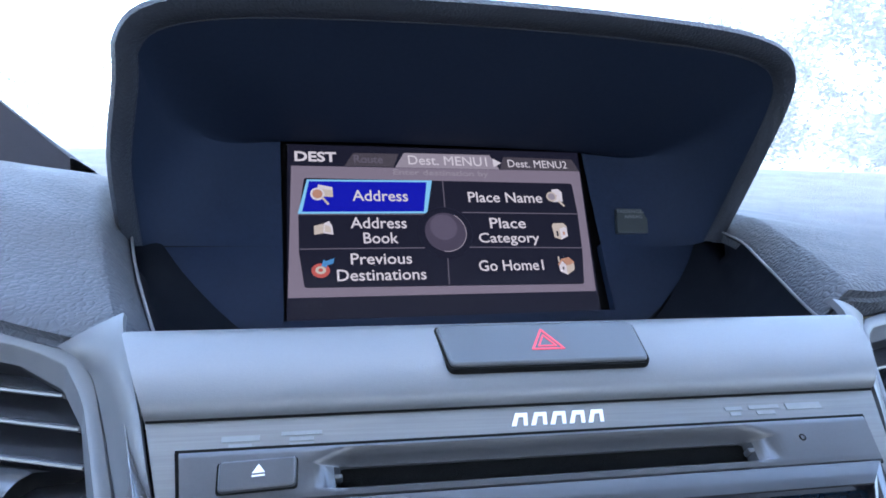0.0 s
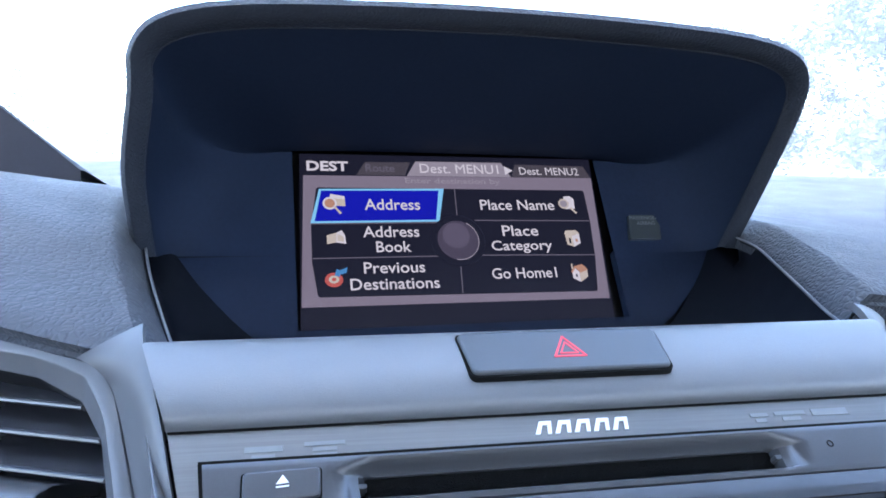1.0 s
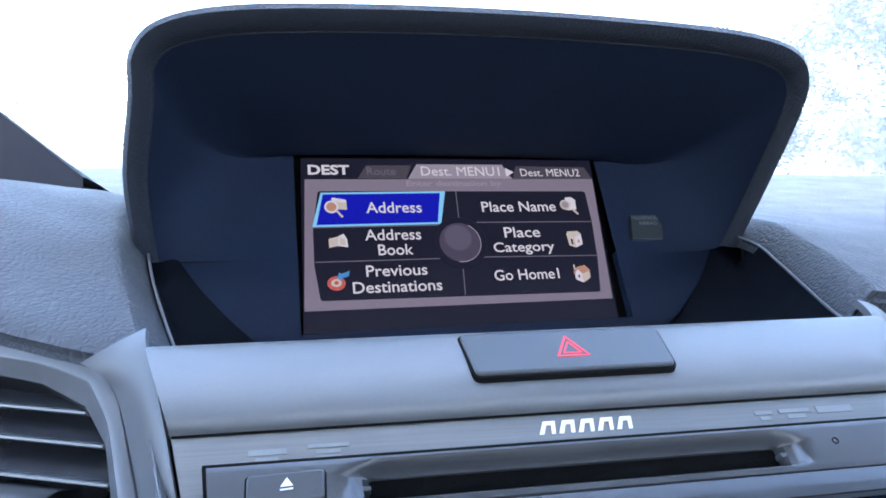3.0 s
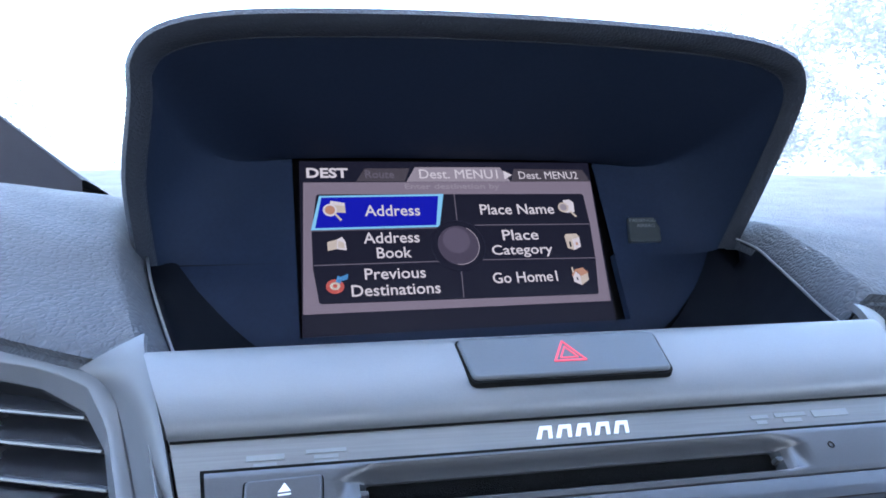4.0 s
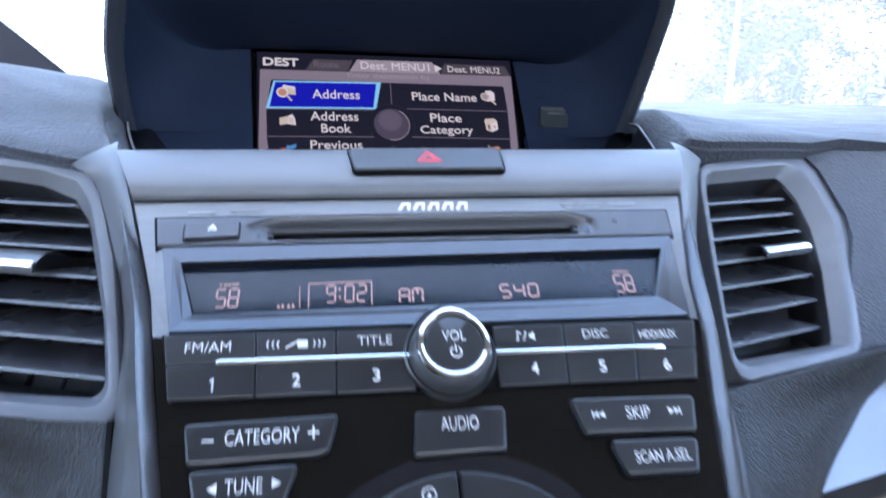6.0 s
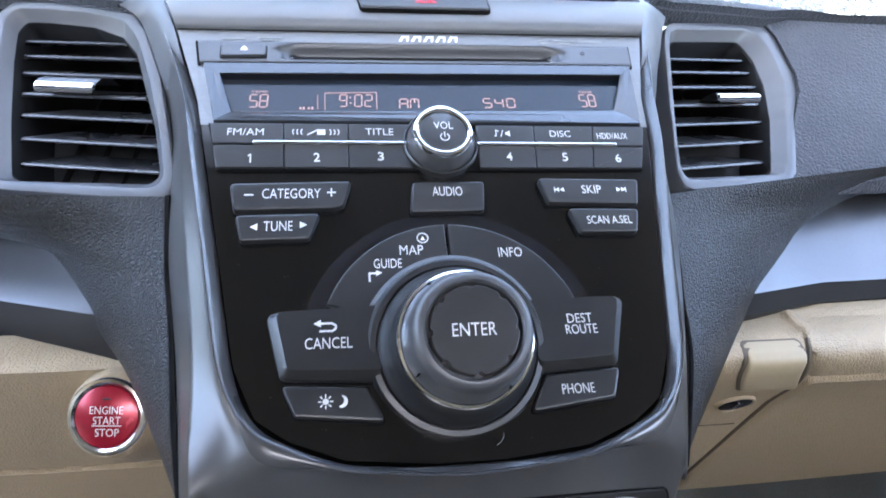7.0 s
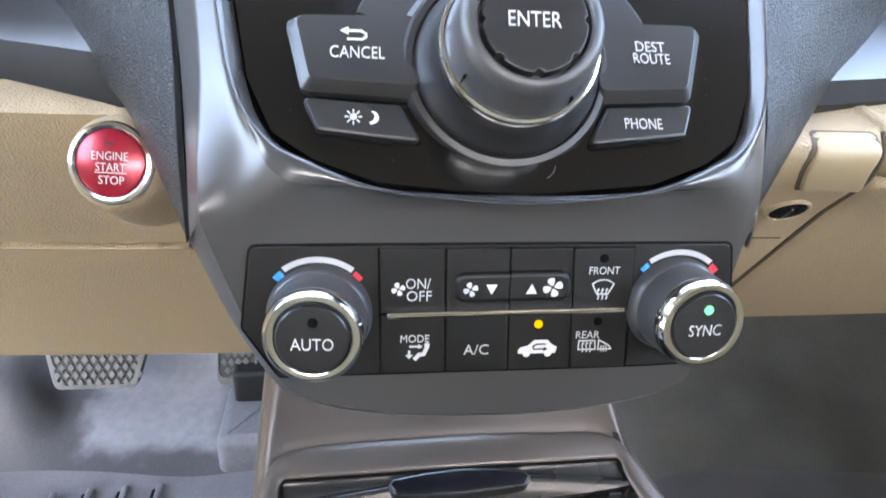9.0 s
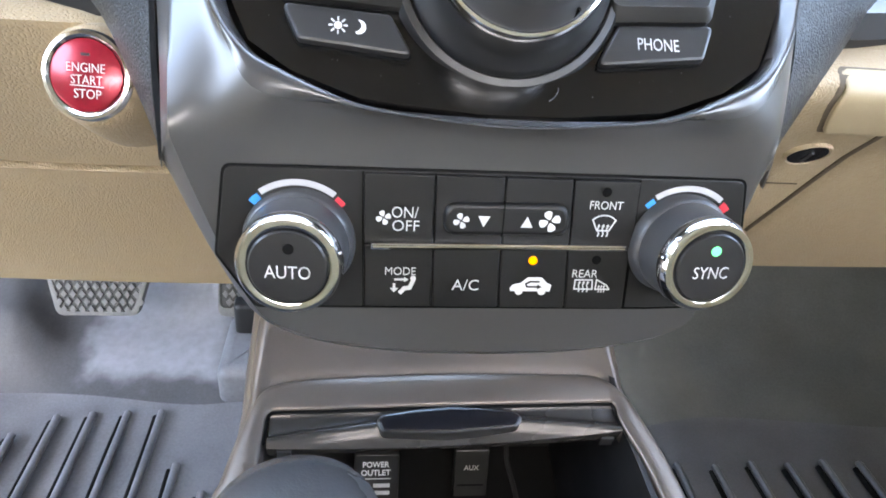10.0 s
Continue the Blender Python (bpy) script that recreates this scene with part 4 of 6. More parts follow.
# ---- climate module ----
clim = thing("climate_control", CL, "dark grey climate control panel with two chrome-ringed knobs", "climate control")
part("module_gap", prism(rounded([(-0.0769, -0.0026), (-0.0804, -0.0301), (-0.0693, -0.0479), (0.0561, -0.0472), (0.0758, -0.0464), (0.0844, -0.0240), (0.0809, -0.0018)], 0.003), -0.004, 0.0011), GAP, clim, smooth=False)
part("module_body", prism(rounded([(-0.0765, -0.0030), (-0.0800, -0.0300), (-0.0690, -0.0475), (0.0560, -0.0468), (0.0755, -0.0460), (0.0840, -0.0240), (0.0805, -0.0022)], 0.003), -0.004, 0.0012, 0.0006), CLIM, clim)


# ---- hazard button ----
hb = new("hazard_button")
hb.parent = haz
hb.matrix_local = Matrix.Translation((0.0083, 0.0188, 0.0038)) @ Matrix.Rotation(radians(-17), 4, "X")
hb["label"] = "wide dark button with a red triangle"
ring = rounded([(-0.0322, -0.0100), (0.0335, -0.0100), (0.0352, 0.0100), (-0.0345, 0.0100)], 0.0025)
part("surround", prism(rounded([(-0.0330, -0.0109), (0.0343, -0.0109), (0.0360, 0.0107), (-0.0353, 0.0107)], 0.003), -0.006, 0.0002, 0.0001), GAP, hb)
part("push_face", prism(ring, -0.002, 0.0014, 0.0009, 3), HAZB, hb)
tri = bmesh.new()
for r_ in (0.0054, 0.0030):
    c = [(0.0010 + r_ * 1.12 * math.cos(radians(a)), -0.0006 + r_ * 1.22 * math.sin(radians(a))) for a in (90, 210, 330, 90)]
    stroke(c, 0.0007 if r_ > 0.004 else 0.00055, 0.0014, 0.0016, tri)
part("warning_triangle", tri, REDINK, hb, "red double triangle", smooth=False)


# ---- air vents ----
OPEN = {-1: [(-0.0480, 0.0490), (-0.0300, 0.0485), (-0.0050, 0.0460), (0.0144, 0.0392), (0.0267, 0.0277), (0.0383, 0.0073), (0.0525, -0.0163), (0.0635, -0.0400), (0.0650, -0.0445), (0.0615, -0.0485), (-0.0055, -0.0516), (-0.0096, -0.0494), (-0.0252, -0.0178), (-0.0421, 0.0201), (-0.0497, 0.0409)],
        1: [(-0.0148, 0.0401), (-0.0105, 0.0465), (-0.0047, 0.0490), (0.0560, 0.0512), (0.0594, 0.0351), (0.0553, 0.0152), (0.0413, -0.0123), (0.0159, -0.0482), (0.0123, -0.0503), (-0.0535, -0.0475), (-0.0575, -0.0451), (-0.0530, -0.0317), (-0.0340, 0.0046)]}
RIM = {-1: [(-0.0560, 0.0583), (-0.0316, 0.0583), (0.0036, 0.0567), (0.0175, 0.0534), (0.0292, 0.0413), (0.0500, 0.0090), (0.0690, -0.0300), (0.0788, -0.0510), (0.0775, -0.0580), (0.0718, -0.0605), (-0.0125, -0.0606), (-0.0184, -0.0585), (-0.0227, -0.0528), (-0.0420, -0.0131), (-0.0557, 0.0322), (-0.0620, 0.0500)],
       1: [(-0.0211, 0.0429), (-0.0129, 0.0553), (-0.0052, 0.0594), (0.0858, 0.0645), (0.0904, 0.0478), (0.0837, 0.0155), (0.0752, 0.0017), (0.0610, -0.0105), (0.0276, -0.0548), (0.0188, -0.0595), (-0.0598, -0.0589), (-0.0653, -0.0564), (-0.0651, -0.0482), (-0.0449, -0.0048)]}


def vent(s):
    m = frame_of((-0.173, 0.022, 1.014) if s < 0 else (0.186, 0.026, 1.0145), (0.9435, s * 0.3312, 0), (-s * 0.227, 0.6466, 0.7282))
    t = thing("air_vent", m, "dark grey dashboard air vent with horizontal slats", "air vent", "dashboard air vents", bent=False)
    k = 220
    centre = sum((Vector(p) for p in OPEN[s]), Vector((0, 0))) / len(OPEN[s])

    def around(poly, r):
        """The outline, rounded, where rays from the centre meet it."""
        poly = rounded(poly, r, 5)
        seg = [(Vector(poly[i]), Vector(poly[(i + 1) % len(poly)])) for i in range(len(poly))]
        out_ = []
        for j in range(k):
            d = Vector((math.cos(2 * math.pi * j / k), math.sin(2 * math.pi * j / k)))
            best = 0.0
            for a, b in seg:
                e = b - a
                den = d.x * e.y - d.y * e.x
                if abs(den) < 1e-12:
                    continue
                f = a - centre
                tt, u = (f.x * e.y - f.y * e.x) / den, (f.x * d.y - f.y * d.x) / den
                if tt > 0 and -1e-6 <= u <= 1 + 1e-6:
                    best = max(best, tt)
            out_.append(centre + d * best)
        return out_

    i_, o_ = around(OPEN[s], 0.004), around(RIM[s], 0.004)
    rows = []
    for f, z in ((1.0, -0.030), (1.0, -0.0006), (0.985, 0.0006), (0.95, 0.0013), (0.90, 0.0015), (0.52, 0.0014), (0.48, 0.0011), (0.44, 0.0004), (0.10, -0.0040), (0.04, -0.0048), (0.0, -0.0062), (-0.02, -0.055)):
        rows.append([(*(i_[j % k].lerp(o_[j % k], f)), z) for j in range(k + 1)])
    part("vent_frame", grid(rows[:-2]), VENTM, t, "satin charcoal frame")
    part("duct_wall", grid(rows[-3:]), BLACK, t, "black duct wall")
    part("duct", prism([tuple(centre + (p - centre) * 1.02) for p in i_], -0.059, -0.055), GAP, t)
    ys = [p.y for p in i_]
    y0, y1 = min(ys), max(ys)
    for j, y in enumerate((0.0390, 0.0285, 0.0167, 0.0030, -0.0108, -0.0253, -0.0400)):
        xs = []
        for a in range(k):
            p, q = i_[a], i_[(a + 1) % k]
            if (p.y - y) * (q.y - y) <= 0 and p.y != q.y:
                xs.append(p.x + (q.x - p.x) * (y - p.y) / (q.y - p.y))
        x0, x1 = min(xs) + 0.0008, max(xs) - 0.0008
        cols = (x0, x0 + 0.0015, x0 + 0.005, (x0 + x1) / 2, x1 - 0.005, x1 - 0.0015, x1)
        rows = [[(x - s * 0.35 * dy, y + dy, z - (0.0015 if i in (0, 6) else 0)) for i, x in enumerate(cols)] for dy, z in
                ((0.0200, -0.0285), (0.0100, -0.0180), (0.0022, -0.0098), (0.0012, -0.0086), (0.0003, -0.0082), (-0.0004, -0.0085), (-0.0006, -0.0094), (0.0070, -0.0188), (0.0186, -0.0293))]
        part("slat", grid(rows), SLAT, t)
        if j == 3:
            xm, hw_, tall = (-0.0015, 0.0171, 1.0) if s < 0 else (0.0192, 0.0190, 0.55)
            rows = [[(xm + u * ww - s * 0.30 * dy, y + dy, z) for u in (-1, -0.96, -0.85, -0.4, 0.4, 0.85, 0.96, 1)] for ww, dy, z in
                    ((hw_ * 0.80, 0.0130 * tall, -0.0150), (hw_ * 0.88, 0.0100 * tall, -0.0060), (hw_ * 0.95, 0.0060 * tall, -0.0012), (hw_, 0.0030 * tall, 0.0004), (hw_, 0.0014, 0.0004), (hw_ * 0.98, -0.0022, -0.0006), (hw_ * 0.94, -0.0032, -0.0020), (hw_ * 0.80, 0.0100, -0.0160))]
            tab = part("adjuster_tab", grid(rows), KNOB, t, "grey sliding tab")
            part("chrome_edge", prism(rounded(rect(xm - hw_ * 0.98, y - 0.0020, xm + hw_ * 0.98, y + 0.0013), 0.0012), -0.0012, 0.0013, 0.0008, 3), CHROME, tab, "chrome front edge")
    for f in (0.35, 0.5, 0.65):
        x = min(p.x for p in i_) + (max(p.x for p in i_) - min(p.x for p in i_)) * f
        part("rear_vane", prism(rect(x - 0.0006, y0 + 0.005, x + 0.0006, y1 - 0.005), -0.050, -0.034), BLACK, t)


vent(-1)
vent(1)

# ---- audio unit: disc panel ----
# moulded upper panel round the disc slot
sx0, sx1 = CX - 0.0635, CX + 0.0637


def disc_panel():
    """A flat panel with a wide eye-shaped hollow that ends in the slot."""
    b = bmesh.new()
    nx, rows = 141, []
    prof = [(-0.0112, 0.0000, 0), (-0.0116, 0.0016, 0), (-0.0124, 0.0020, 0), (-0.0134, 0.0020, 0.15), (-0.0146, 0.0020, 0.5), (-0.0156, 0.0020, 0.85), (-0.0164, 0.0020, 1.0), (-0.0168, 0.0020, 3), (-0.0236, 0.0020, 3), (-0.0239, 0.0020, 0.5), (-0.0242, 0.0020, 0.1), (-0.0246, 0.0020, 0.0), (-0.0254, 0.0020, 0), (-0.0262, 0.0018, 0), (-0.0266, 0.0, 0)]
    for v, h, d in prof:
        row = []
        for i in range(nx):
            u = -1 + 2 * i / (nx - 1)
            a = 0.1075 + 0.14 * (v + 0.0112)
            x = CX + u * a
            e = abs(x - CX)
            run = 0.0625 + 0.0175 * (1 - abs(v + 0.0194) / 0.0075)
            k = 1.0 if e < 0.060 else max(0.0, (run - e) / (run - 0.060)) if run > 0.060 else 0.0
            k = k * k * (3 - 2 * k)
            deep = -0.0050 * min(d, 1.0) * k - (0.012 if d > 1 and e < 0.0637 else 0)
            row.append((x, v, h + deep))
        rows.append(row)
    return grid(rows, None, b)


part("upper_gap", prism([(CX - 0.1180, -0.0014), (CX + 0.1180, -0.0014), (CX + 0.1182, -0.0002), (CX - 0.1182, -0.0002)], -0.001, 0.0003), GAP, plate, smooth=False)
for q in ([(CX - 0.1086, -0.0117), (CX + 0.1086, -0.0117), (CX + 0.1088, -0.0103), (CX - 0.1088, -0.0103)], [(CX - 0.1088, -0.0110), (CX - 0.1072, -0.0110), (CX - 0.1050, -0.0270), (CX - 0.1064, -0.0270)],
          [(CX + 0.1072, -0.0110), (CX + 0.1088, -0.0110), (CX + 0.1064, -0.0270), (CX + 0.1050, -0.0270)]):
    part("panel_gap", prism(q, -0.001, 0.0007), GAP, plate, smooth=False)
part("disc_panel", disc_panel(), UNIT, plate, "dark silver panel hollowed round the disc slot")
part("slot_dust_flap", prism(rect(sx0, -0.0240, sx1, -0.0160), -0.014, -0.0042), mat("felt", (0.0035, 0.0035, 0.0035), 0.95, grain=1.0, grain_scale=2500, vary=0.5, vary_scale=900, spec=0.05), plate, "black felt dust flap")
for x in (sx0 - 0.0025, sx1 + 0.0025):
    part("slot_nub", prism(rounded(rect(x - 0.0030, -0.0204, x + 0.0030, -0.0188), 0.0006), -0.006, -0.0010, 0.0004), UNIT, plate)
part("reset_hole", lathe([(0.0011, 0.0019), (0.0011, 0.0022), (0.0008, 0.0022), (0.0007, 0.0016), (0, 0.0016)], 14, (CX + 0.0815, -0.0178)), GLOSSB, plate)
key("eject_gap", plate, [(-0.0913, -0.0246), (-0.0696, -0.0238), (-0.0696, -0.0144), (-0.0916, -0.0150)], 0.0023, GAP, 0.0015, 0.0)
ej = key("eject_button", plate, [(-0.0905, -0.0240), (-0.0702, -0.0232), (-0.0702, -0.0149), (-0.0908, -0.0155)], 0.0036, UNIT, 0.0014, 0.0)
ejt = bmesh.new()
prism([(-0.0819, -0.0194), (-0.0785, -0.0192), (-0.0802, -0.0169)], 0.0036, 0.0038, bm=ejt)
prism([(-0.0819, -0.0204), (-0.0785, -0.0202), (-0.0785, -0.0198), (-0.0819, -0.0200)], 0.0036, 0.0038, bm=ejt)
part("eject_sign", ejt, INK, ej, "white eject sign", smooth=False)
# maker's badge and format marks as plain shapes
for i in range(5):
    x = CX + 0.0034 + (i - 2) * 0.0062
    part("badge_shape", prism([(x - 0.0029, -0.0080), (x - 0.0010, -0.0038), (x + 0.0028, -0.0038), (x + 0.0022, -0.0080), (x + 0.0010, -0.0080), (x + 0.0014, -0.0051), (x - 0.0002, -0.0051), (x - 0.0014, -0.0080)], 0.0, 0.0004), INK, plate, "pale metal badge shape", smooth=False)


def mark(x, v, w, h, rows):
    b = bmesh.new()
    for i in range(rows):
        hh = h / rows
        ww = w * (1 if i == 0 else 0.6)
        prism(rect(x - ww / 2, v - (i + 1) * hh + hh * 0.3, x + ww / 2, v - i * hh), 0.0001, 0.00025, bm=b)
    part("format_mark", b, GREYINK, plate, "faint grey printed mark", smooth=False)


for x, v, w, h, r_ in ((-0.0860, -0.0066, 0.0105, 0.0050, 2), (-0.0690, -0.0060, 0.0115, 0.0052, 3), (0.0690, -0.0052, 0.0062, 0.0038, 2), (0.0800, -0.0050, 0.0110, 0.0040, 2), (0.0945, -0.0048, 0.0130, 0.0034, 1)):
    mark(x, v, w, h, r_)

# ---- audio unit: read-out ----
lipm = mat("glossy silver lip", (0.050, 0.053, 0.058), 0.20, 0.45, vary=0.05)
b = bmesh.new()
T = [(CX - 0.1040, -0.0268), (CX + 0.1045, -0.0266), (CX + 0.0985, -0.0632), (CX - 0.0968, -0.0636)]
I = [(-0.0900, -0.0350), (0.1025, -0.0344), (0.0940, -0.0552), (-0.0842, -0.0556)]


def ringstrip(levels):
    rows = []
    for f, z in levels:
        row = [(T[i % 4][0] + (I[i % 4][0] - T[i % 4][0]) * f, T[i % 4][1] + (I[i % 4][1] - T[i % 4][1]) * f, z + (0.0004 - 0.0040 * f if 0 < f < 0.98 and i % 4 > 1 else 0)) for i in range(5)]
        rows.append(row)
    return grid(rows)


part("display_surround", ringstrip([(0, 0.0), (0.03, 0.0018), (0.55, 0.0022), (0.93, 0.0024)]), lipm, plate, "glossy silver display surround", smooth=False)
part("display_bevel", ringstrip([(0.93, 0.0024), (0.97, 0.0020), (1.0, -0.0012)]), GLOSSB, plate, smooth=False)
part("display_back", prism([(x * 1.01, y) for x, y in I][::-1], -0.0040, -0.0013), mat("display blue-black", (0.0030, 0.0070, 0.0130), 0.11, spec=0.22, vary=0.1, smudge=0.3), plate, "blue-black liquid crystal display", smooth=False)
disp = bpy.data.objects["display_back"]
Z = -0.0012
for ch, x in (("5", -0.0772), ("8", -0.0727)):
    digit(ch, disp, x, -0.0532, 0.0033, 0.0080, Z, PINK)
for ch, x in (("9", -0.0370), ("0", -0.0301), ("2", -0.0254)):
    digit(ch, disp, x, -0.0528, 0.0032, 0.0076, Z, PINK)
for ch, x in (("A", -0.0094), ("M", -0.0043)):
    digit(ch, disp, x, -0.0542, 0.0038, 0.0062, Z, PINK)
for ch, x in (("5", 0.0306), ("4", 0.0363), ("0", 0.0420)):
    digit(ch, disp, x, -0.0536, 0.0038, 0.0060, Z, PINK)
for ch, x in (("5", 0.0788), ("8", 0.0833)):
    digit(ch, disp, x, -0.0530, 0.0032, 0.0082, Z, PINK)
b = bmesh.new()
stroke([(-0.0436, -0.0550), (-0.0434, -0.0440), (-0.0196, -0.0436), (-0.0200, -0.0546)], 0.00035, Z, Z + 0.0002, b)
for v in (-0.0470, -0.0506):
    prism(rect(-0.0323, v - 0.0004, -0.0315, v + 0.0004), Z, Z + 0.0002, bm=b)
for i in range(9):
    prism(rect(-0.0470, -0.0546 + i * 0.0011, -0.0466, -0.0540 + i * 0.0011), Z, Z + 0.0002, bm=b)
for x in (-0.0545, -0.0530, -0.0508, -0.0492):
    prism([(x - 0.0006, -0.0546), (x + 0.0006, -0.0546), (x + 0.0003, -0.0532), (x - 0.0002, -0.0530)], Z, Z + 0.0002, bm=b)
part("display_lines", b, PINK, disp, smooth=False)
text("TEMP", disp, -0.0728, -0.0432, 0.0076, 0.0013, Z, PINK)
text("TEMP", disp, 0.0832, -0.0430, 0.0072, 0.0013, Z, PINK)

# ---- audio unit: two rows of keys ----
def edge(v):
    return 0.0985 - (v - 0.064) * 0.25


def row_key(name, x0, x1, xb0, xb1, v0, v1, h=0.0022):
    g = 0.00022
    return key(name, plate, [(xb0 + g, -v1 + g), (xb1 - g, -v1 + g), (x1 - g, -v0 - g), (x0 + g, -v0 - g)], h, KEY, 0.0005, bevel=0.0004)


part("key_bed", prism([(CX - 0.0990, -0.0640), (CX - 0.0930, -0.0890), (CX + 0.0930, -0.0885), (CX + 0.0988, -0.0634)], -0.001, 0.0008), GAP, plate, smooth=False)
colsL = [(-0.0925, -0.0890), (-0.0617, -0.0612), (-0.0341, -0.0343), (-0.0070, -0.0068)]
colsR = [(0.0232, 0.0225), (0.0505, 0.0484), (0.0791, 0.0750), (0.1046, 0.0985)]
mid = lambda p, v: p[0] + (p[1] - p[0]) * (v - 0.0645) / 0.0235
topk, botk = [], []
for cs in (colsL, colsR):
    for p, q in zip(cs, cs[1:]):
        topk.append(row_key("source_key", mid(p, 0.0645), mid(q, 0.0645), mid(p, 0.0755), mid(q, 0.0755), 0.0645, 0.0757))
        botk.append(row_key("preset_key", mid(p, 0.0757), mid(q, 0.0757), mid(p, 0.088), mid(q, 0.088), 0.0760, 0.0880, 0.0020))
ZK = 0.0022
text("FM/AM", topk[0], -0.0775, -0.0695, 0.0150, 0.0036, ZK)
b = bmesh.new()
for r_ in (-0.0575, -0.0557, -0.0540):
    stroke(arc((r_ + 0.0016, -0.0693), 0.0020, 140, 220, 4), 0.0004, ZK, ZK + 0.0002, b)
for r_ in (-0.0385, -0.0402, -0.0419):
    stroke(arc((r_ - 0.0016, -0.0693), 0.0020, -40, 40, 4), 0.0004, ZK, ZK + 0.0002, b)
stroke([(-0.0515, -0.0708), (-0.0470, -0.0680)], 0.0005, ZK, ZK + 0.0002, b)
prism(rect(-0.0475, -0.0708, -0.0440, -0.0680), ZK, ZK + 0.0002, bm=b)
part("wave_sign", b, INK, topk[1], smooth=False)
text("TITLE", topk[2], -0.0205, -0.0688, 0.0122, 0.0035, ZK)
b = bmesh.new()
stroke([(0.0322, -0.0705), (0.0322, -0.0672), (0.0334, -0.0680)], 0.0004, ZK, ZK + 0.0002, b)
prism(rounded(rect(0.0314, -0.0709, 0.0323, -0.0701), 0.0003), ZK, ZK + 0.0002, bm=b)
stroke([(0.0343, -0.0708), (0.0355, -0.0674)], 0.0004, ZK, ZK + 0.0002, b)
prism([(0.0366, -0.0698), (0.0372, -0.0698), (0.0386, -0.0708), (0.0386, -0.0675), (0.0372, -0.0685), (0.0366, -0.0685)], ZK, ZK + 0.0002, bm=b)
part("mute_sign", b, INK, topk[3], smooth=False)
text("DISC", topk[4], 0.0625, -0.0690, 0.0098, 0.0035, ZK)
text("HDD/AUX", topk[5], 0.0875, -0.0700, 0.0148, 0.0034, ZK)
for k_, ch, x, v in zip(botk, "123456", (-0.0752, -0.0477, -0.0205, 0.0367, 0.0625, 0.0878), (0.0832, 0.0826, 0.0820, 0.0818, 0.0820, 0.0825)):
    if ch == "1":
        part("lettering", stroke([(x - 0.0007, -v + 0.0013), (x + 0.0002, -v + 0.0020), (x + 0.0002, -v - 0.0021)], 0.00055, 0.0020, 0.00215), INK, k_, smooth=False)
        continue
    text(ch, k_, x, -v, 0.0026, 0.0045, 0.0020, bold=0.01)
for x0, x1 in ((-0.0745, -0.0066), (0.0226, 0.0885)):
    part("chrome_strip", prism(rounded(rect(x0, -0.0766, x1, -0.0746), 0.0009), 0.001, 0.0036, 0.0009), CHROME, plate, "satin chrome strip")

# volume knob
VC = (0.0062, -0.0752)
part("knob_socket", lathe([(0.0168, -0.001), (0.0167, 0.0030), (0.0160, 0.0038), (0.0153, 0.0030), (0.0151, -0.001)], 56, VC), KEY, plate, "round socket lip")
vol = part("volume_knob", lathe([(0.0151, 0.0), (0.0150, 0.0050), (0.0142, 0.0074), (0.0136, 0.0090), (0.0130, 0.0100)], 56, VC), KNOB, plate, "black knob with a chrome ring")
part("chrome_ring", lathe([(0.0131, 0.0092), (0.0132, 0.0105), (0.0127, 0.0116), (0.0116, 0.0120), (0.0107, 0.0116), (0.0104, 0.0104)], 56, VC), CHROME, vol, "chrome ring")
part("knob_cap", lathe([(0.0104, 0.0094), (0.0104, 0.0109), (0.0098, 0.0114), (0, 0.0116)], 40, VC), KEY, vol)
text("VOL", vol, VC[0] + 0.0002, VC[1] + 0.0028, 0.0082, 0.0038, 0.0116)
b = bmesh.new()
stroke(arc((VC[0] + 0.0004, VC[1] - 0.0034), 0.0019, 125, 415, 14), 0.00045, 0.0116, 0.0118, b)
stroke([(VC[0] + 0.0004, VC[1] - 0.0032), (VC[0] + 0.0004, VC[1] - 0.0008)], 0.00045, 0.0116, 0.0118, b)
part("power_sign", b, INK, vol, smooth=False)


# slanted keys
def rim_key(name, pts, h, r=0.0018, gap=0.0007):
    c = (sum(p[0] for p in pts) / len(pts), sum(p[1] for p in pts) / len(pts))
    big = [(c[0] + (x - c[0]) * (1 + gap / 0.012 * 0.45), c[1] + (y - c[1]) * (1 + gap / 0.006 * 1.1)) for x, y in pts]
    part("key_gap", prism(rounded(big, r * 1.2), -0.001, 0.0006, 0.0003), GAP, plate)
    return key(name, plate, pts, h, KEY, r, bevel=0.0009)


cat = rim_key("category_key", [(-0.0805, -0.1098), (-0.0408, -0.1090), (-0.0368, -0.1076), (-0.0333, -0.0958), (-0.0825, -0.0968)], 0.0038)
tun = rim_key("tune_key", [(-0.0772, -0.1236), (-0.0508, -0.1230), (-0.0461, -0.1112), (-0.0798, -0.1118)], 0.0036)
aud = rim_key("audio_key", [(-0.0098, -0.1112), (0.0216, -0.1106), (0.0232, -0.0958), (-0.0080, -0.0962)], 0.0034)
ski = rim_key("skip_key", [(0.0502, -0.1070), (0.0908, -0.1080), (0.0936, -0.0952), (0.0470, -0.0944)], 0.0038)
sca = rim_key("scan_key", [(0.0620, -0.1216), (0.0874, -0.1220), (0.0903, -0.1104), (0.0582, -0.1098)], 0.0036)
text("CATEGORY", cat, -0.0578, -0.1020, 0.0232, 0.0046, 0.0038)
b = bmesh.new()
part("minus_sign", stroke([(-0.0762, -0.1026), (-0.0730, -0.1026)], 0.0006, 0.0038, 0.004), INK, cat, smooth=False)
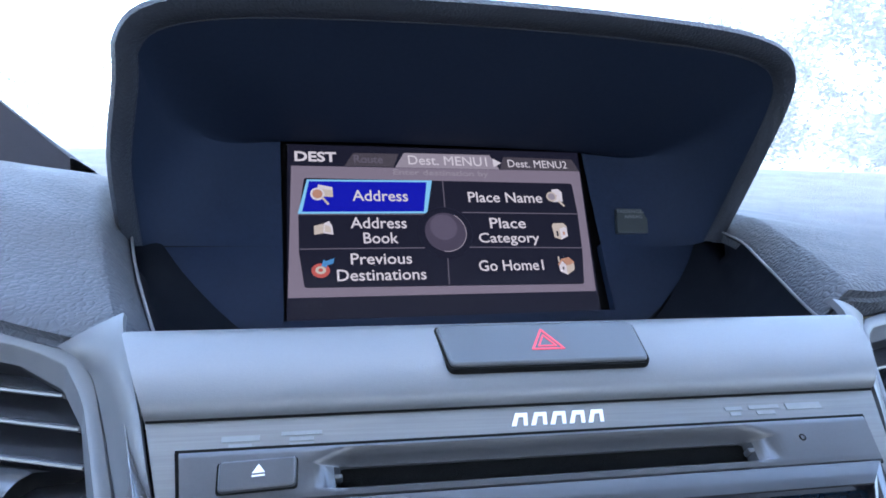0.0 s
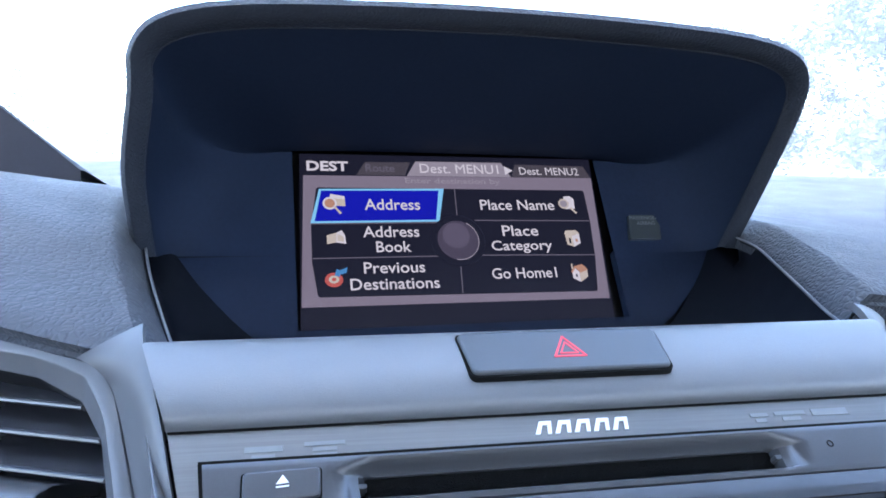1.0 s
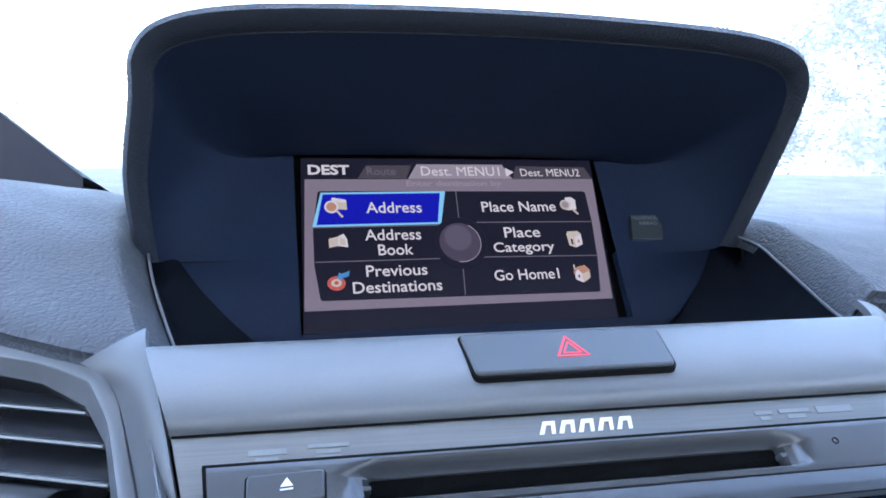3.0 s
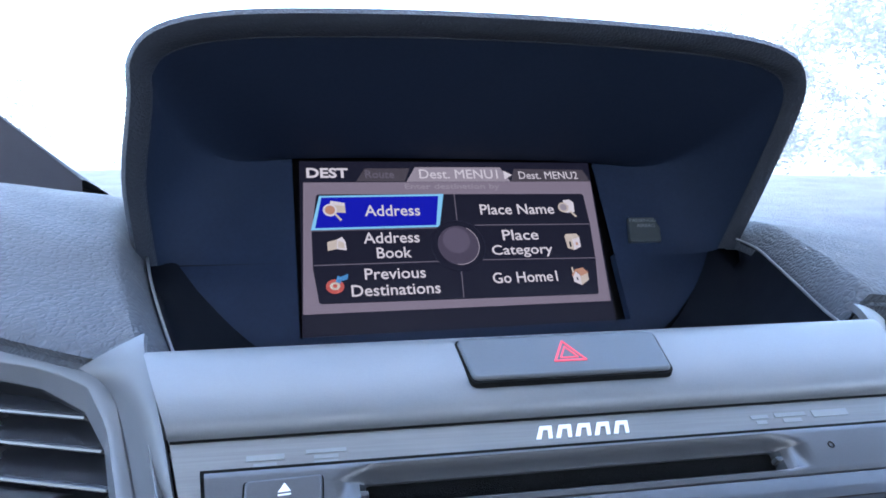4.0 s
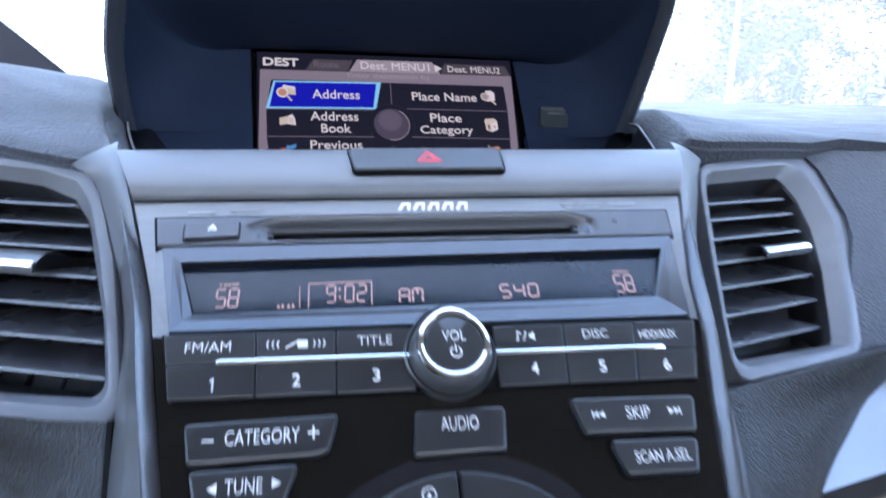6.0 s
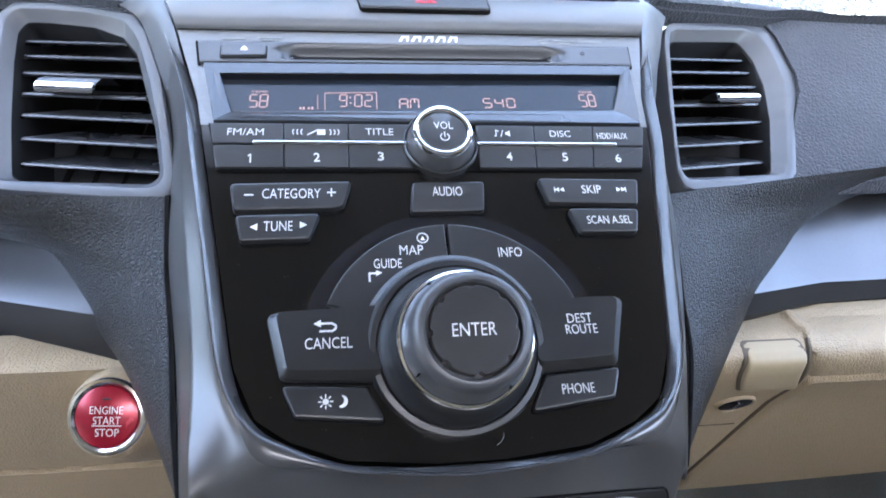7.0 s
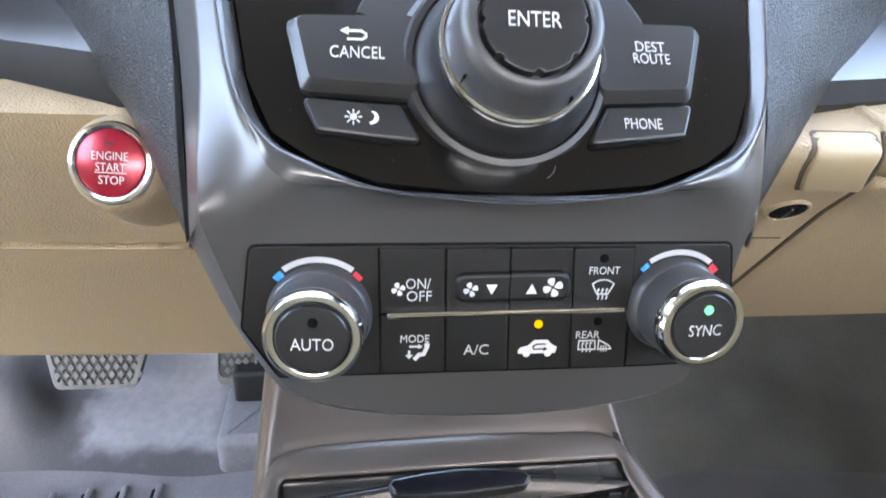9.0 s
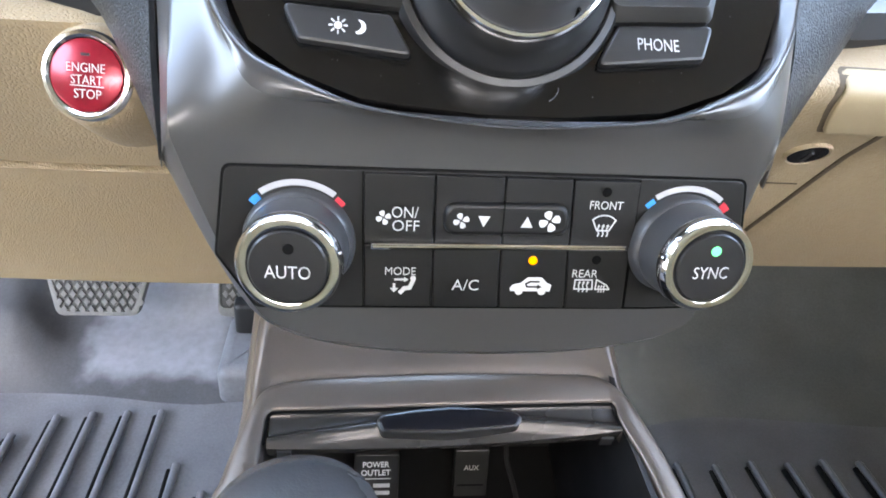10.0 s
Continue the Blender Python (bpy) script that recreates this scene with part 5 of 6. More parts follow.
stroke([(-0.0434, -0.1016), (-0.0402, -0.1016)], 0.0006, 0.0038, 0.004, b)
stroke([(-0.0418, -0.1034), (-0.0418, -0.0998)], 0.0006, 0.0038, 0.004, b)
part("plus_sign", b, INK, cat, smooth=False)
text("TUNE", tun, -0.0628, -0.1172, 0.0112, 0.0044, 0.0036)
b = bmesh.new()
prism([(-0.0736, -0.1175), (-0.0708, -0.1190), (-0.0708, -0.1160)], 0.0036, 0.0038, bm=b)
prism([(-0.0516, -0.1168), (-0.0544, -0.1183), (-0.0544, -0.1153)], 0.0036, 0.0038, bm=b)
part("arrow_sign", b, INK, tun, smooth=False)
text("AUDIO", aud, 0.0066, -0.1010, 0.0128, 0.0045, 0.0034)
text("SKIP", ski, 0.0706, -0.1006, 0.0088, 0.0042, 0.0038)
for x, d in ((0.0560, -1), (0.0842, 1)):
    b = bmesh.new()
    stroke([(x + d * 0.0022, -0.1018), (x + d * 0.0022, -0.0996)], 0.0004, 0.0038, 0.004, b)
    for e in (-0.0020, 0.0002):
        prism([(x + d * e, -0.1018), (x + d * e, -0.0996), (x + d * (e + 0.0019), -0.1007)], 0.0038, 0.004, bm=b)
    part("track_sign", b, INK, ski, smooth=False)
text("SCAN A.SEL", sca, 0.0757, -0.1160, 0.0200, 0.0038, 0.0036)

# ring of keys round the selector
KC = (0.0045, -0.1690)
part("selector_groove", prism(band(KC, 0.020, 0.0590, 14, 166, 40), -0.001, 0.0005), GLOSSB, plate, "smooth black groove", smooth=False)
arc_l = part("map_key", prism(band(KC, 0.0335, 0.0518, 91, 160, 24), -0.001, 0.0036, 0.0006), KEY, plate)
arc_r = part("info_key", prism(band(KC, 0.0335, 0.0518, 20, 89.4, 24), -0.001, 0.0036, 0.0006), KEY, plate)
text("MAP", arc_l, -0.0107, -0.1290, 0.0094, 0.0042, 0.0036)
text("GUIDE", arc_l, -0.0204, -0.1348, 0.0110, 0.0040, 0.0036)
b = bmesh.new()
stroke(arc((-0.0058, -0.1236), 0.0022, 0, 360, 18), 0.0004, 0.0036, 0.0038, b)
prism([(-0.0067, -0.1246), (-0.0049, -0.1246), (-0.0058, -0.1228)], 0.0036, 0.0038, bm=b)
stroke([(-0.0278, -0.1424), (-0.0278, -0.1390), (-0.0252, -0.1390)], 0.0007, 0.0036, 0.0038, b)
prism([(-0.0252, -0.1402), (-0.0252, -0.1378), (-0.0228, -0.1388)], 0.0036, 0.0038, bm=b)
part("map_signs", b, INK, arc_l, smooth=False)
text("INFO", arc_r, 0.0296, -0.1308, 0.0098, 0.0042, 0.0036)


# large side keys with sloping borders
def big_key(name, pts, mirror):
    bmx = bmesh.new()
    pts = rounded(pts, 0.003, 4)
    c = (sum(p[0] for p in pts) / len(pts), sum(p[1] for p in pts) / len(pts))
    part("key_gap", prism([(c[0] + (x - c[0]) * 1.025, c[1] + (y - c[1]) * 1.04) for x, y in pts], -0.001, 0.0007, 0.0003), GAP, plate)
    rings_ = []
    for f, z, sh, up_ in ((1.0, -0.001, 0, 0), (1.0, 0.0030, 0, 0), (0.985, 0.0034, 0, 0), (0.90, 0.0061, mirror * 0.0020, 0.0024), (0.885, 0.0064, mirror * 0.0022, 0.0026)):
        rings_.append([(c[0] + (x - c[0]) * (1 - (1 - f) * (1.4 if (x - c[0]) * mirror < 0 else 0.2)) , c[1] + (y - c[1]) * (1 - (1 - f) * (1.9 if y < c[1] else 0.5)), z) for x, y in pts])
    g = grid([r_ + r_[:1] for r_ in rings_], None, bmx)
    bmesh.ops.remove_doubles(g, verts=g.verts, dist=1e-6)
    g.faces.new([g.verts.new(p) for p in rings_[-1]])
    bmesh.ops.remove_doubles(g, verts=g.verts, dist=1e-6)
    return part(name, g, KEY, plate)


can = big_key("cancel_key", [(-0.0664, -0.1545), (-0.0608, -0.1800), (-0.0240, -0.1820), (-0.0240, -0.1528)], 1)
des = big_key("destination_key", [(0.0735, -0.1520), (0.0650, -0.1800), (0.0330, -0.1820), (0.0330, -0.1522)], -1)
text("CANCEL", can, -0.0437, -0.1680, 0.0168, 0.0042, 0.0065)
b = bmesh.new()
stroke([(-0.0464, -0.1604), (-0.0424, -0.1604), (-0.0410, -0.1614), (-0.0410, -0.1624), (-0.0422, -0.1634), (-0.0467, -0.1634)], 0.0007, 0.0065, 0.0067, b)
prism([(-0.0464, -0.1590), (-0.0464, -0.1618), (-0.0490, -0.1604)], 0.0065, 0.0067, bm=b)
part("return_sign", b, INK, can, smooth=False)
text("DEST", des, 0.0522, -0.1618, 0.0100, 0.0038, 0.0065)
text("ROUTE", des, 0.0522, -0.1663, 0.0126, 0.0038, 0.0065)
sunk = rim_key("day_night_key", [(-0.0608, -0.1818), (-0.0558, -0.1930), (-0.0240, -0.1964), (-0.0305, -0.1838)], 0.0030)
phok = rim_key("phone_key", [(0.0660, -0.1808), (0.0618, -0.1922), (0.0285, -0.1962), (0.0362, -0.1826)], 0.0030)
text("PHONE", phok, 0.0478, -0.1884, 0.0126, 0.0038, 0.0030)
b = bmesh.new()
prism(arc((-0.0450, -0.1884), 0.0011, 0, 360, 14)[:-1], 0.0030, 0.0032, bm=b)
for i in range(8):
    a = radians(45 * i)
    stroke([(-0.0450 + 0.0016 * math.cos(a), -0.1884 + 0.0016 * math.sin(a)), (-0.0450 + 0.0025 * math.cos(a), -0.1884 + 0.0025 * math.sin(a))], 0.0004, 0.0030, 0.0032, b)
prism(arc((-0.0395, -0.1886), 0.0022, -100, 80, 12) + arc((-0.0406, -0.1882), 0.0020, 60, -80, 10), 0.0030, 0.0032, bm=b)
part("sun_moon_sign", b, INK, sunk, smooth=False)

# selector knob
sel = new("selector_knob")
sel.parent = plate
sel.matrix_local = Matrix.Translation((0.0036, -0.1694, 0.0)) @ Matrix.Rotation(radians(11.5), 4, "X")
sel["label"] = "large stepped rotary knob with chrome ring"
part("base_ring", lathe([(0.0368, -0.006), (0.0362, 0.0010), (0.0342, 0.0024), (0.0336, 0.0052), (0.0326, 0.0066), (0.0306, 0.0070), (0.0300, 0.0062)], 80), KEY, sel, "dark base ring")
part("skirt", lathe([(0.0298, 0.0050), (0.0297, 0.0072), (0.0285, 0.0090), (0.0264, 0.0120), (0.0250, 0.0160), (0.0244, 0.0205)], 80), KEY, sel, "dark sloping skirt")
part("chrome_ring", lathe([(0.0245, 0.0200), (0.0245, 0.0226), (0.0240, 0.0238), (0.0232, 0.0242), (0.0226, 0.0238)], 80), CHROME, sel, "thin chrome ring")
part("turning_collar", lathe([(0.0228, 0.0225), (0.0224, 0.0262), (0.0214, 0.0300), (0.0208, 0.0345), (0.0200, 0.0372), (0.0184, 0.0388), (0.0168, 0.0390), (0.0160, 0.0382), (0.0157, 0.0345), (0, 0.0345)], 80), KNOB, sel, "satin turning collar")
for a in (35, 125, 215, 305):
    part("grip_mark", prism(rect(-0.0003, 0.0215, 0.0003, 0.0226), 0.024, 0.0295), GAP, sel, smooth=False).matrix_local = Matrix.Rotation(radians(a), 4, "Z")
notch = []
for i in range(96):
    a = 360 * i / 96
    r_ = 0.0139 if (a % 45) < 7.5 else 0.0148
    notch.append((r_ * math.cos(radians(a)), r_ * math.sin(radians(a))))
cap = part("enter_cap", prism(notch, 0.034, 0.0393, 0.0004), KEY, sel, "round push cap with notched rim", smooth=False)
text("ENTER", cap, -0.0003, 0.0, 0.0146, 0.0042, 0.0393)

# ---- climate module: keys ----
def ckey(name, pts, h=0.0022, r=0.0006):
    return key(name, clim, pts, h, CLIM, r, bevel=0.0004)


tops = [(-0.0372, -0.0368), (-0.0163, -0.0156), (0.0046, 0.0054), (0.0255, 0.0268), (0.0464, 0.0474)]
part("key_bed", prism([(-0.0376, -0.0036), (-0.0366, -0.0475), (0.0488, -0.0468), (0.0468, -0.0030)], 0.0008, 0.0013), GAP, clim, smooth=False)
g = 0.00018
ck, cb = [], []
for (p, q), (p2, q2) in zip(tops, tops[1:]):
    ck.append(ckey("upper_key", [(q + g, -0.0252), (q2 - g, -0.0252), (p2 - g, -0.0036), (p + g, -0.0036)], 0.0026))
bots = [(-0.0368, -0.0364), (-0.0156, -0.0148), (0.0054, 0.0065), (0.0268, 0.0283), (0.0470, 0.0480)]
for (p, q), (p2, q2) in zip(bots, bots[1:]):
    cb.append(ckey("lower_key", [(q + g, -0.0468), (q2 - g, -0.0468), (p2 - g, -0.0262), (p + g, -0.0262)], 0.0018))
part("chrome_strip", prism(rounded([(-0.0348, -0.0268), (0.0450, -0.0257), (0.0450, -0.0236), (-0.0348, -0.0244)], 0.0006), 0.0015, 0.0044, 0.0009), CHROME, clim, "thin chrome strip")
# raised rocker across the two fan keys
part("fan_rocker", prism(rounded([(-0.0132, -0.0218), (0.0258, -0.0212), (0.0246, -0.0108), (-0.0134, -0.0114)], 0.0050, 8), 0.0018, 0.0042, 0.0016, 4), CLIM, clim, "rounded raised fan rocker")
part("rocker_joint", prism(rect(0.0046, -0.0218, 0.0049, -0.0106), 0.0026, 0.0044), GAP, clim, smooth=False)


def fan(parent, x, y, r_, z):
    """Four separate swept blades round a small gap."""
    for q in range(4):
        a = radians(90 * q + 20)
        pts = []
        for u, w in ((0.12, -0.05), (0.45, -0.30), (0.85, -0.42), (1.02, -0.12), (0.95, 0.28), (0.62, 0.36), (0.30, 0.16)):
            pts.append((x + r_ * (u * math.cos(a) - w * math.sin(a)), y + r_ * (u * math.sin(a) + w * math.cos(a))))
        part("fan_blade", prism(rounded(pts, r_ * 0.12, 3), z, z + 0.0002), INK, parent, smooth=False)


ZC = 0.0026
fan(ck[0], -0.0310, -0.0170, 0.0022, ZC)
text("ON/", ck[0], -0.0247, -0.0152, 0.0078, 0.0034, ZC)
text("OFF", ck[0], -0.0243, -0.0194, 0.0080, 0.0034, ZC)
rk = bpy.data.objects["fan_rocker"]
fan(rk, -0.0080, -0.0168, 0.0024, 0.0042)
fan(rk, 0.0190, -0.0163, 0.0033, 0.0042)
b = bmesh.new()
prism([(-0.0030, -0.0152), (0.0006, -0.0152), (-0.0012, -0.0186)], 0.0042, 0.0044, bm=b)
prism([(0.0102, -0.0184), (0.0138, -0.0184), (0.0120, -0.0150)], 0.0042, 0.0044, bm=b)
part("arrow_sign", b, INK, rk, smooth=False)
text("FRONT", ck[3], 0.0366, -0.0112, 0.0104, 0.0026, ZC)


def heat(b, x, y, s_, z):
    for dx in (-0.0016, 0, 0.0016):
        pp = [(x + dx * s_ + 0.0003 * s_ * math.sin(i * 1.6), y + (-0.0026 + 0.0009 * i) * s_) for i in range(5)]
        stroke(pp, 0.0004 * s_, z, z + 0.0002, b)
        prism([(pp[-1][0] - 0.0006 * s_, pp[-1][1]), (pp[-1][0] + 0.0006 * s_, pp[-1][1]), (pp[-1][0], pp[-1][1] + 0.0008 * s_)], z, z + 0.0002, bm=b)


b = bmesh.new()
stroke(arc((0.0366, -0.0196), 0.0052, 45, 135, 8) + [(0.0347, -0.0194), (0.0385, -0.0194), (0.0403, -0.0159)], 0.0004, ZC, ZC + 0.0002, b)
heat(b, 0.0366, -0.0189, 0.9, ZC)
part("front_defrost_sign", b, INK, ck[3], smooth=False)
ZB = 0.0018
text("MODE", cb[0], -0.0252, -0.0346, 0.0094, 0.0026, ZB)
b = bmesh.new()
prism([(-0.0282, -0.0404), (-0.0270, -0.0418), (-0.0258, -0.0404)], ZB, ZB + 0.0002, bm=b)
prism(rect(-0.0274, -0.0404, -0.0266, -0.0388), ZB, ZB + 0.0002, bm=b)
stroke([(-0.0268, -0.0374), (-0.0240, -0.0374)], 0.0006, ZB, ZB + 0.0002, b)
prism([(-0.0240, -0.0382), (-0.0226, -0.0374), (-0.0240, -0.0366)], ZB, ZB + 0.0002, bm=b)
stroke([(-0.0212, -0.0378), (-0.0222, -0.0402), (-0.0238, -0.0404), (-0.0250, -0.0418)], 0.0013, ZB, ZB + 0.0002, b)
prism(arc((-0.0212, -0.0370), 0.0009, 0, 360, 10)[:-1], ZB, ZB + 0.0002, bm=b)
part("air_flow_sign", b, INK, cb[0], "white air flow pictogram", smooth=False)
text("A/C", cb[1], -0.0047, -0.0390, 0.0084, 0.0036, ZB)
b = bmesh.new()
cy = -0.0394
prism([(0.0098, cy - 0.0014), (0.0226, cy - 0.0014), (0.0230, cy + 0.0008), (0.0214, cy + 0.0016), (0.0196, cy + 0.0034), (0.0150, cy + 0.0034), (0.0130, cy + 0.0014), (0.0104, cy + 0.0008), (0.0096, cy - 0.0004)], ZB, ZB + 0.0002, bm=b)
for x in (0.0126, 0.0200):
    prism(arc((x, cy - 0.0014), 0.0013, 0, 360, 12)[:-1], ZB + 0.00005, ZB + 0.00025, bm=b)
part("recirculation_sign", b, INK, cb[2], "white car outline sign", smooth=False)
b = bmesh.new()
stroke([(0.0188, cy + 0.0020), (0.0160, cy + 0.0020), (0.0146, cy + 0.0012), (0.0150, cy + 0.0002), (0.0186, cy + 0.0002)], 0.0005, ZB + 0.0002, ZB + 0.0004, b)
prism([(0.0184, cy - 0.0006), (0.0198, cy + 0.0002), (0.0184, cy + 0.0010)], ZB + 0.0002, ZB + 0.0004, bm=b)
part("loop_arrow", b, CLIM, bpy.data.objects["recirculation_sign"], smooth=False)
text("REAR", cb[3], 0.0335, -0.0344, 0.0082, 0.0026, ZB)
b = bmesh.new()
stroke([(0.0306, -0.0366), (0.0362, -0.0366), (0.0366, -0.0398), (0.0306, -0.0398), (0.0306, -0.0366)], 0.0004, ZB, ZB + 0.0002, b)
heat(b, 0.0335, -0.0385, 0.85, ZB)
stroke([(0.0376, -0.0400), (0.0376, -0.0364), (0.0412, -0.0384), (0.0422, -0.0398), (0.0376, -0.0398)], 0.0004, ZB, ZB + 0.0002, b)
heat(b, 0.0396, -0.0394, 0.55, ZB)
part("rear_defrost_sign", b, INK, cb[3], smooth=False)


def lamp_dot(parent, x, y, z, material, r_=0.0013):
    part("indicator_lamp", lathe([(r_, z - 0.0005), (r_, z + 0.0002), (r_ * 0.6, z + 0.0004), (0, z + 0.0005)], 16, (x, y)), material, parent, "lit round lamp" if material in (AMBER, GREEN) else "unlit dark lamp")


lamp_dot(ck[3], 0.0360, -0.0070, ZC, GAP, 0.0015)
lamp_dot(cb[2], 0.0160, -0.0302, ZB, AMBER, 0.0014)
lamp_dot(cb[3], 0.0365, -0.0296, ZB, GAP, 0.0015)


# ---- climate module: knobs ----
def cknob(x, y, word, ww, lit, splay):
    e = new("temperature_knob")
    e.parent = clim
    e.matrix_local = Matrix.Translation((x, y, 0.0018)) @ Matrix.Rotation(radians(splay), 4, "Y")
    e["label"] = "round temperature knob with chrome ring"
    part("knob_base", lathe([(0.0168, -0.001), (0.0164, 0.0010), (0.0158, 0.0030), (0.0152, 0.0035), (0.0150, 0.0120), (0.0146, 0.0140)], 64), KNOB, e)
    part("chrome_ring", lathe([(0.0146, 0.0135), (0.0149, 0.0150), (0.0147, 0.0168), (0.0138, 0.0182), (0.0124, 0.0186), (0.0114, 0.0182), (0.0110, 0.0172)], 64), CHROME, e, "wide chrome ring")
    part("push_cap", lathe([(0.0109, 0.0165), (0.0109, 0.0184), (0.0104, 0.0189), (0, 0.0191)], 48), KEY, e)
    text(word, e, 0.0, -0.0012, ww, 0.0037, 0.0191)
    lamp_dot(e, 0.0003, 0.0056, 0.0191, GREEN if lit else GAP, 0.0015)
    return e


cknob(-0.0558, -0.0258, "AUTO", 0.0124, False, -4)
cknob(0.0628, -0.0238, "SYNC", 0.0110, True, 4)
for kx, ky in ((-0.0562, -0.0255), (0.0630, -0.0235)):
    for nm, r0, r1, a0, a1, mt in (("scale_arc", 0.0172, 0.0190, 53, 125, SCALEINK), ("warm_mark", 0.0162, 0.0184, 40, 50, REDINK), ("cool_mark", 0.0162, 0.0184, 128, 138, BLUEINK)):
        part(nm, prism(band((kx, ky), r0, r1, a0, a1, 14), 0.0010, 0.0014), mt, clim, smooth=False)

# ---- start button ----
sb = thing("start_button", frame_of((-0.1443, -0.0585, 0.8745), (1, -0.12, 0), (0.02, 0.36, 0.93)) @ Matrix.Scale(0.86, 4), "round red engine start button with chrome ring", "button")
part("boss", lathe([(0.034, -0.046), (0.030, -0.030), (0.0245, -0.012), (0.0225, -0.004), (0.0205, -0.002)], 56), BEIGE, sb, "beige raised boss")
part("chrome_ring", lathe([(0.0205, -0.004), (0.0203, 0.0), (0.0195, 0.0014), (0.0180, 0.0016), (0.0168, 0.0006), (0.0166, -0.002)], 56), CHROME, sb, "chrome ring")
part("push_face", lathe([(0.0164, -0.003), (0.0163, 0.0006), (0.0150, 0.0012), (0, 0.0006)], 48), RED, sb, "glossy metallic red face")
text("ENGINE", sb, 0.0, 0.0034, 0.0172, 0.0040, 0.0011)
text("START", sb, 0.0004, -0.0020, 0.0142, 0.0040, 0.0011)
text("STOP", sb, 0.0008, -0.0082, 0.0122, 0.0040, 0.0011)
part("dividing_line", prism(rect(-0.0072, -0.0049, 0.0080, -0.0045), 0.0009, 0.0013), INK, sb, smooth=False)
part("slot_lamp", prism(rect(-0.0022, 0.0086, 0.0018, 0.0098), 0.0009, 0.0013), BLACK, sb, smooth=False)

# ---- small storage box and lock beside the stack ----
BOX = frame_of((0.191, -0.0474, 0.8765), (1, 0, 0), (0, -0.30, 0.954))
box = thing("storage_box", BOX, "small closed beige coin box in the lower dash", "storage box")


def door_sheet(z0, z1, grow, proud, r_):
    """A curved lid with rounded corners and turned-down edges that follows the panel's bulge."""
    rows, high = [], z1 - z0
    vs = [0, 0, 0.012, 0.03, 0.06, 0.1, 0.16, 0.25, 0.4, 0.55, 0.7, 0.8, 0.87, 0.92, 0.96, 0.985, 1, 1]
    us = [0, 0, 0.01, 0.03, 0.07, 0.15, 0.3, 0.5, 0.7, 0.85, 0.93, 0.97, 0.99, 1, 1]
    for j, v in enumerate(vs):
        z = z0 + high * v
        d = min(v, 1 - v) * high
        cut = r_ - math.sqrt(max(0.0, r_ * r_ - (r_ - d) ** 2)) if d < r_ else 0.0
        x0 = float(np.interp(z, (0.858, 0.868, 0.877, 0.8892), (0.1848, 0.1785, 0.1752, 0.1763))) - grow + cut
        x1 = float(np.interp(z, (0.858, 0.868, 0.877, 0.8892), (0.2195, 0.2138, 0.2102, 0.2104))) + grow * 0.25 - cut
        row = []
        for i, u in enumerate(us):
            e = min(min(u, 1 - u) * (x1 - x0), d)
            h = proud - 0.0008 * max(0.0, 1 - e / 0.0012) ** 2
            if j in (0, len(vs) - 1) or i in (0, len(us) - 1):
                h = -0.003
            row.append(BOXI @ Vector(low_p(x0 + (x1 - x0) * u, z, h)))
        rows.append(row)
    return grid(rows)


BOXI = BOX.inverted()
part("box_joint", door_sheet(0.8567, 0.8897, 0.0026, 0.0006, 0.003), BEIGED, box, "shaded joint round the door")
part("box_door", door_sheet(0.8580, 0.8892, 0.0, 0.0022, 0.0032), BEIGES, box, "smooth beige box door")
lock = thing("dash_socket", frame_of((0.197, -0.0195, 0.8375), (1, 0, 0), (0, -0.66, 0.75)), "black round socket in the beige lower dash", "socket")
part("ring", lathe([(0.0122, -0.002), (0.0119, 0.0008), (0.0110, 0.0010), (0.0104, 0.0004), (0.0102, -0.001)], 40), BEIGE, lock)
part("cap", lathe([(0.0101, -0.003), (0.0100, 0.0005), (0, 0.0008)], 36), GLOSSB, lock, "gloss black cap")
part("slit", prism(rounded(rect(-0.0006, -0.006, 0.0010, 0.004), 0.0004), 0.0005, 0.0014), SILVER, lock, smooth=False)

# ---- pedals ----
def pedal(name, pts, m, label, cols_, rows_):
    t = thing(name, m, label, "pedal")
    part("pad", prism(rounded(pts, 0.012), -0.012, 0.0, 0.003), PEDALD, t)
    o_ = rounded(pts, 0.012)
    mx, my = sum(p[0] for p in o_) / len(o_), sum(p[1] for p in o_) / len(o_)
    loops = [[(mx + (x - mx) * f, my + (y - my) * g, z) for x, y in o_ + o_[:1]] for f, g, z in ((1.0, 1.0, -0.012), (1.01, 1.015, -0.002), (1.0, 1.0, 0.002), (0.96, 0.94, 0.0030), (0.90, 0.86, 0.0026), (0.88, 0.84, -0.001))]
    part("pad_rim", grid(loops), PEDAL, t, "worn grey rubber rim")
    x0, x1, y0, y1 = min(p[0] for p in pts), max(p[0] for p in pts), min(p[1] for p in pts), max(p[1] for p in pts)
    base = prism([(-0.0045, 0), (0, -0.0055), (0.0045, 0), (0, 0.0055)], -0.001, 0.0028, 0.0008)
    first = part("tread_block", base, PEDAL, t)
    k = 0
    for j in range(rows_):
        for i in range(cols_):
            x, y = x0 + 0.010 + (x1 - x0 - 0.020) * (i + 0.5 * (j % 2)) / (cols_ - 0.5), y0 + 0.008 + (y1 - y0 - 0.016) * j / (rows_ - 1)
            if abs(x) > (x1 - x0) / 2 - 0.008 - 0.10 * max(0, -y):
                continue
            ob = first if k == 0 else new("tread_block", first.data)
            ob.parent = t
            ob.location = (x, y, 0)
            k += 1
    part("arm", tube([(0, 0.0, -0.012), (0.0, 0.10, -0.05), (0.0, 0.25, -0.06)], 0.009, 8), BLACK, t)


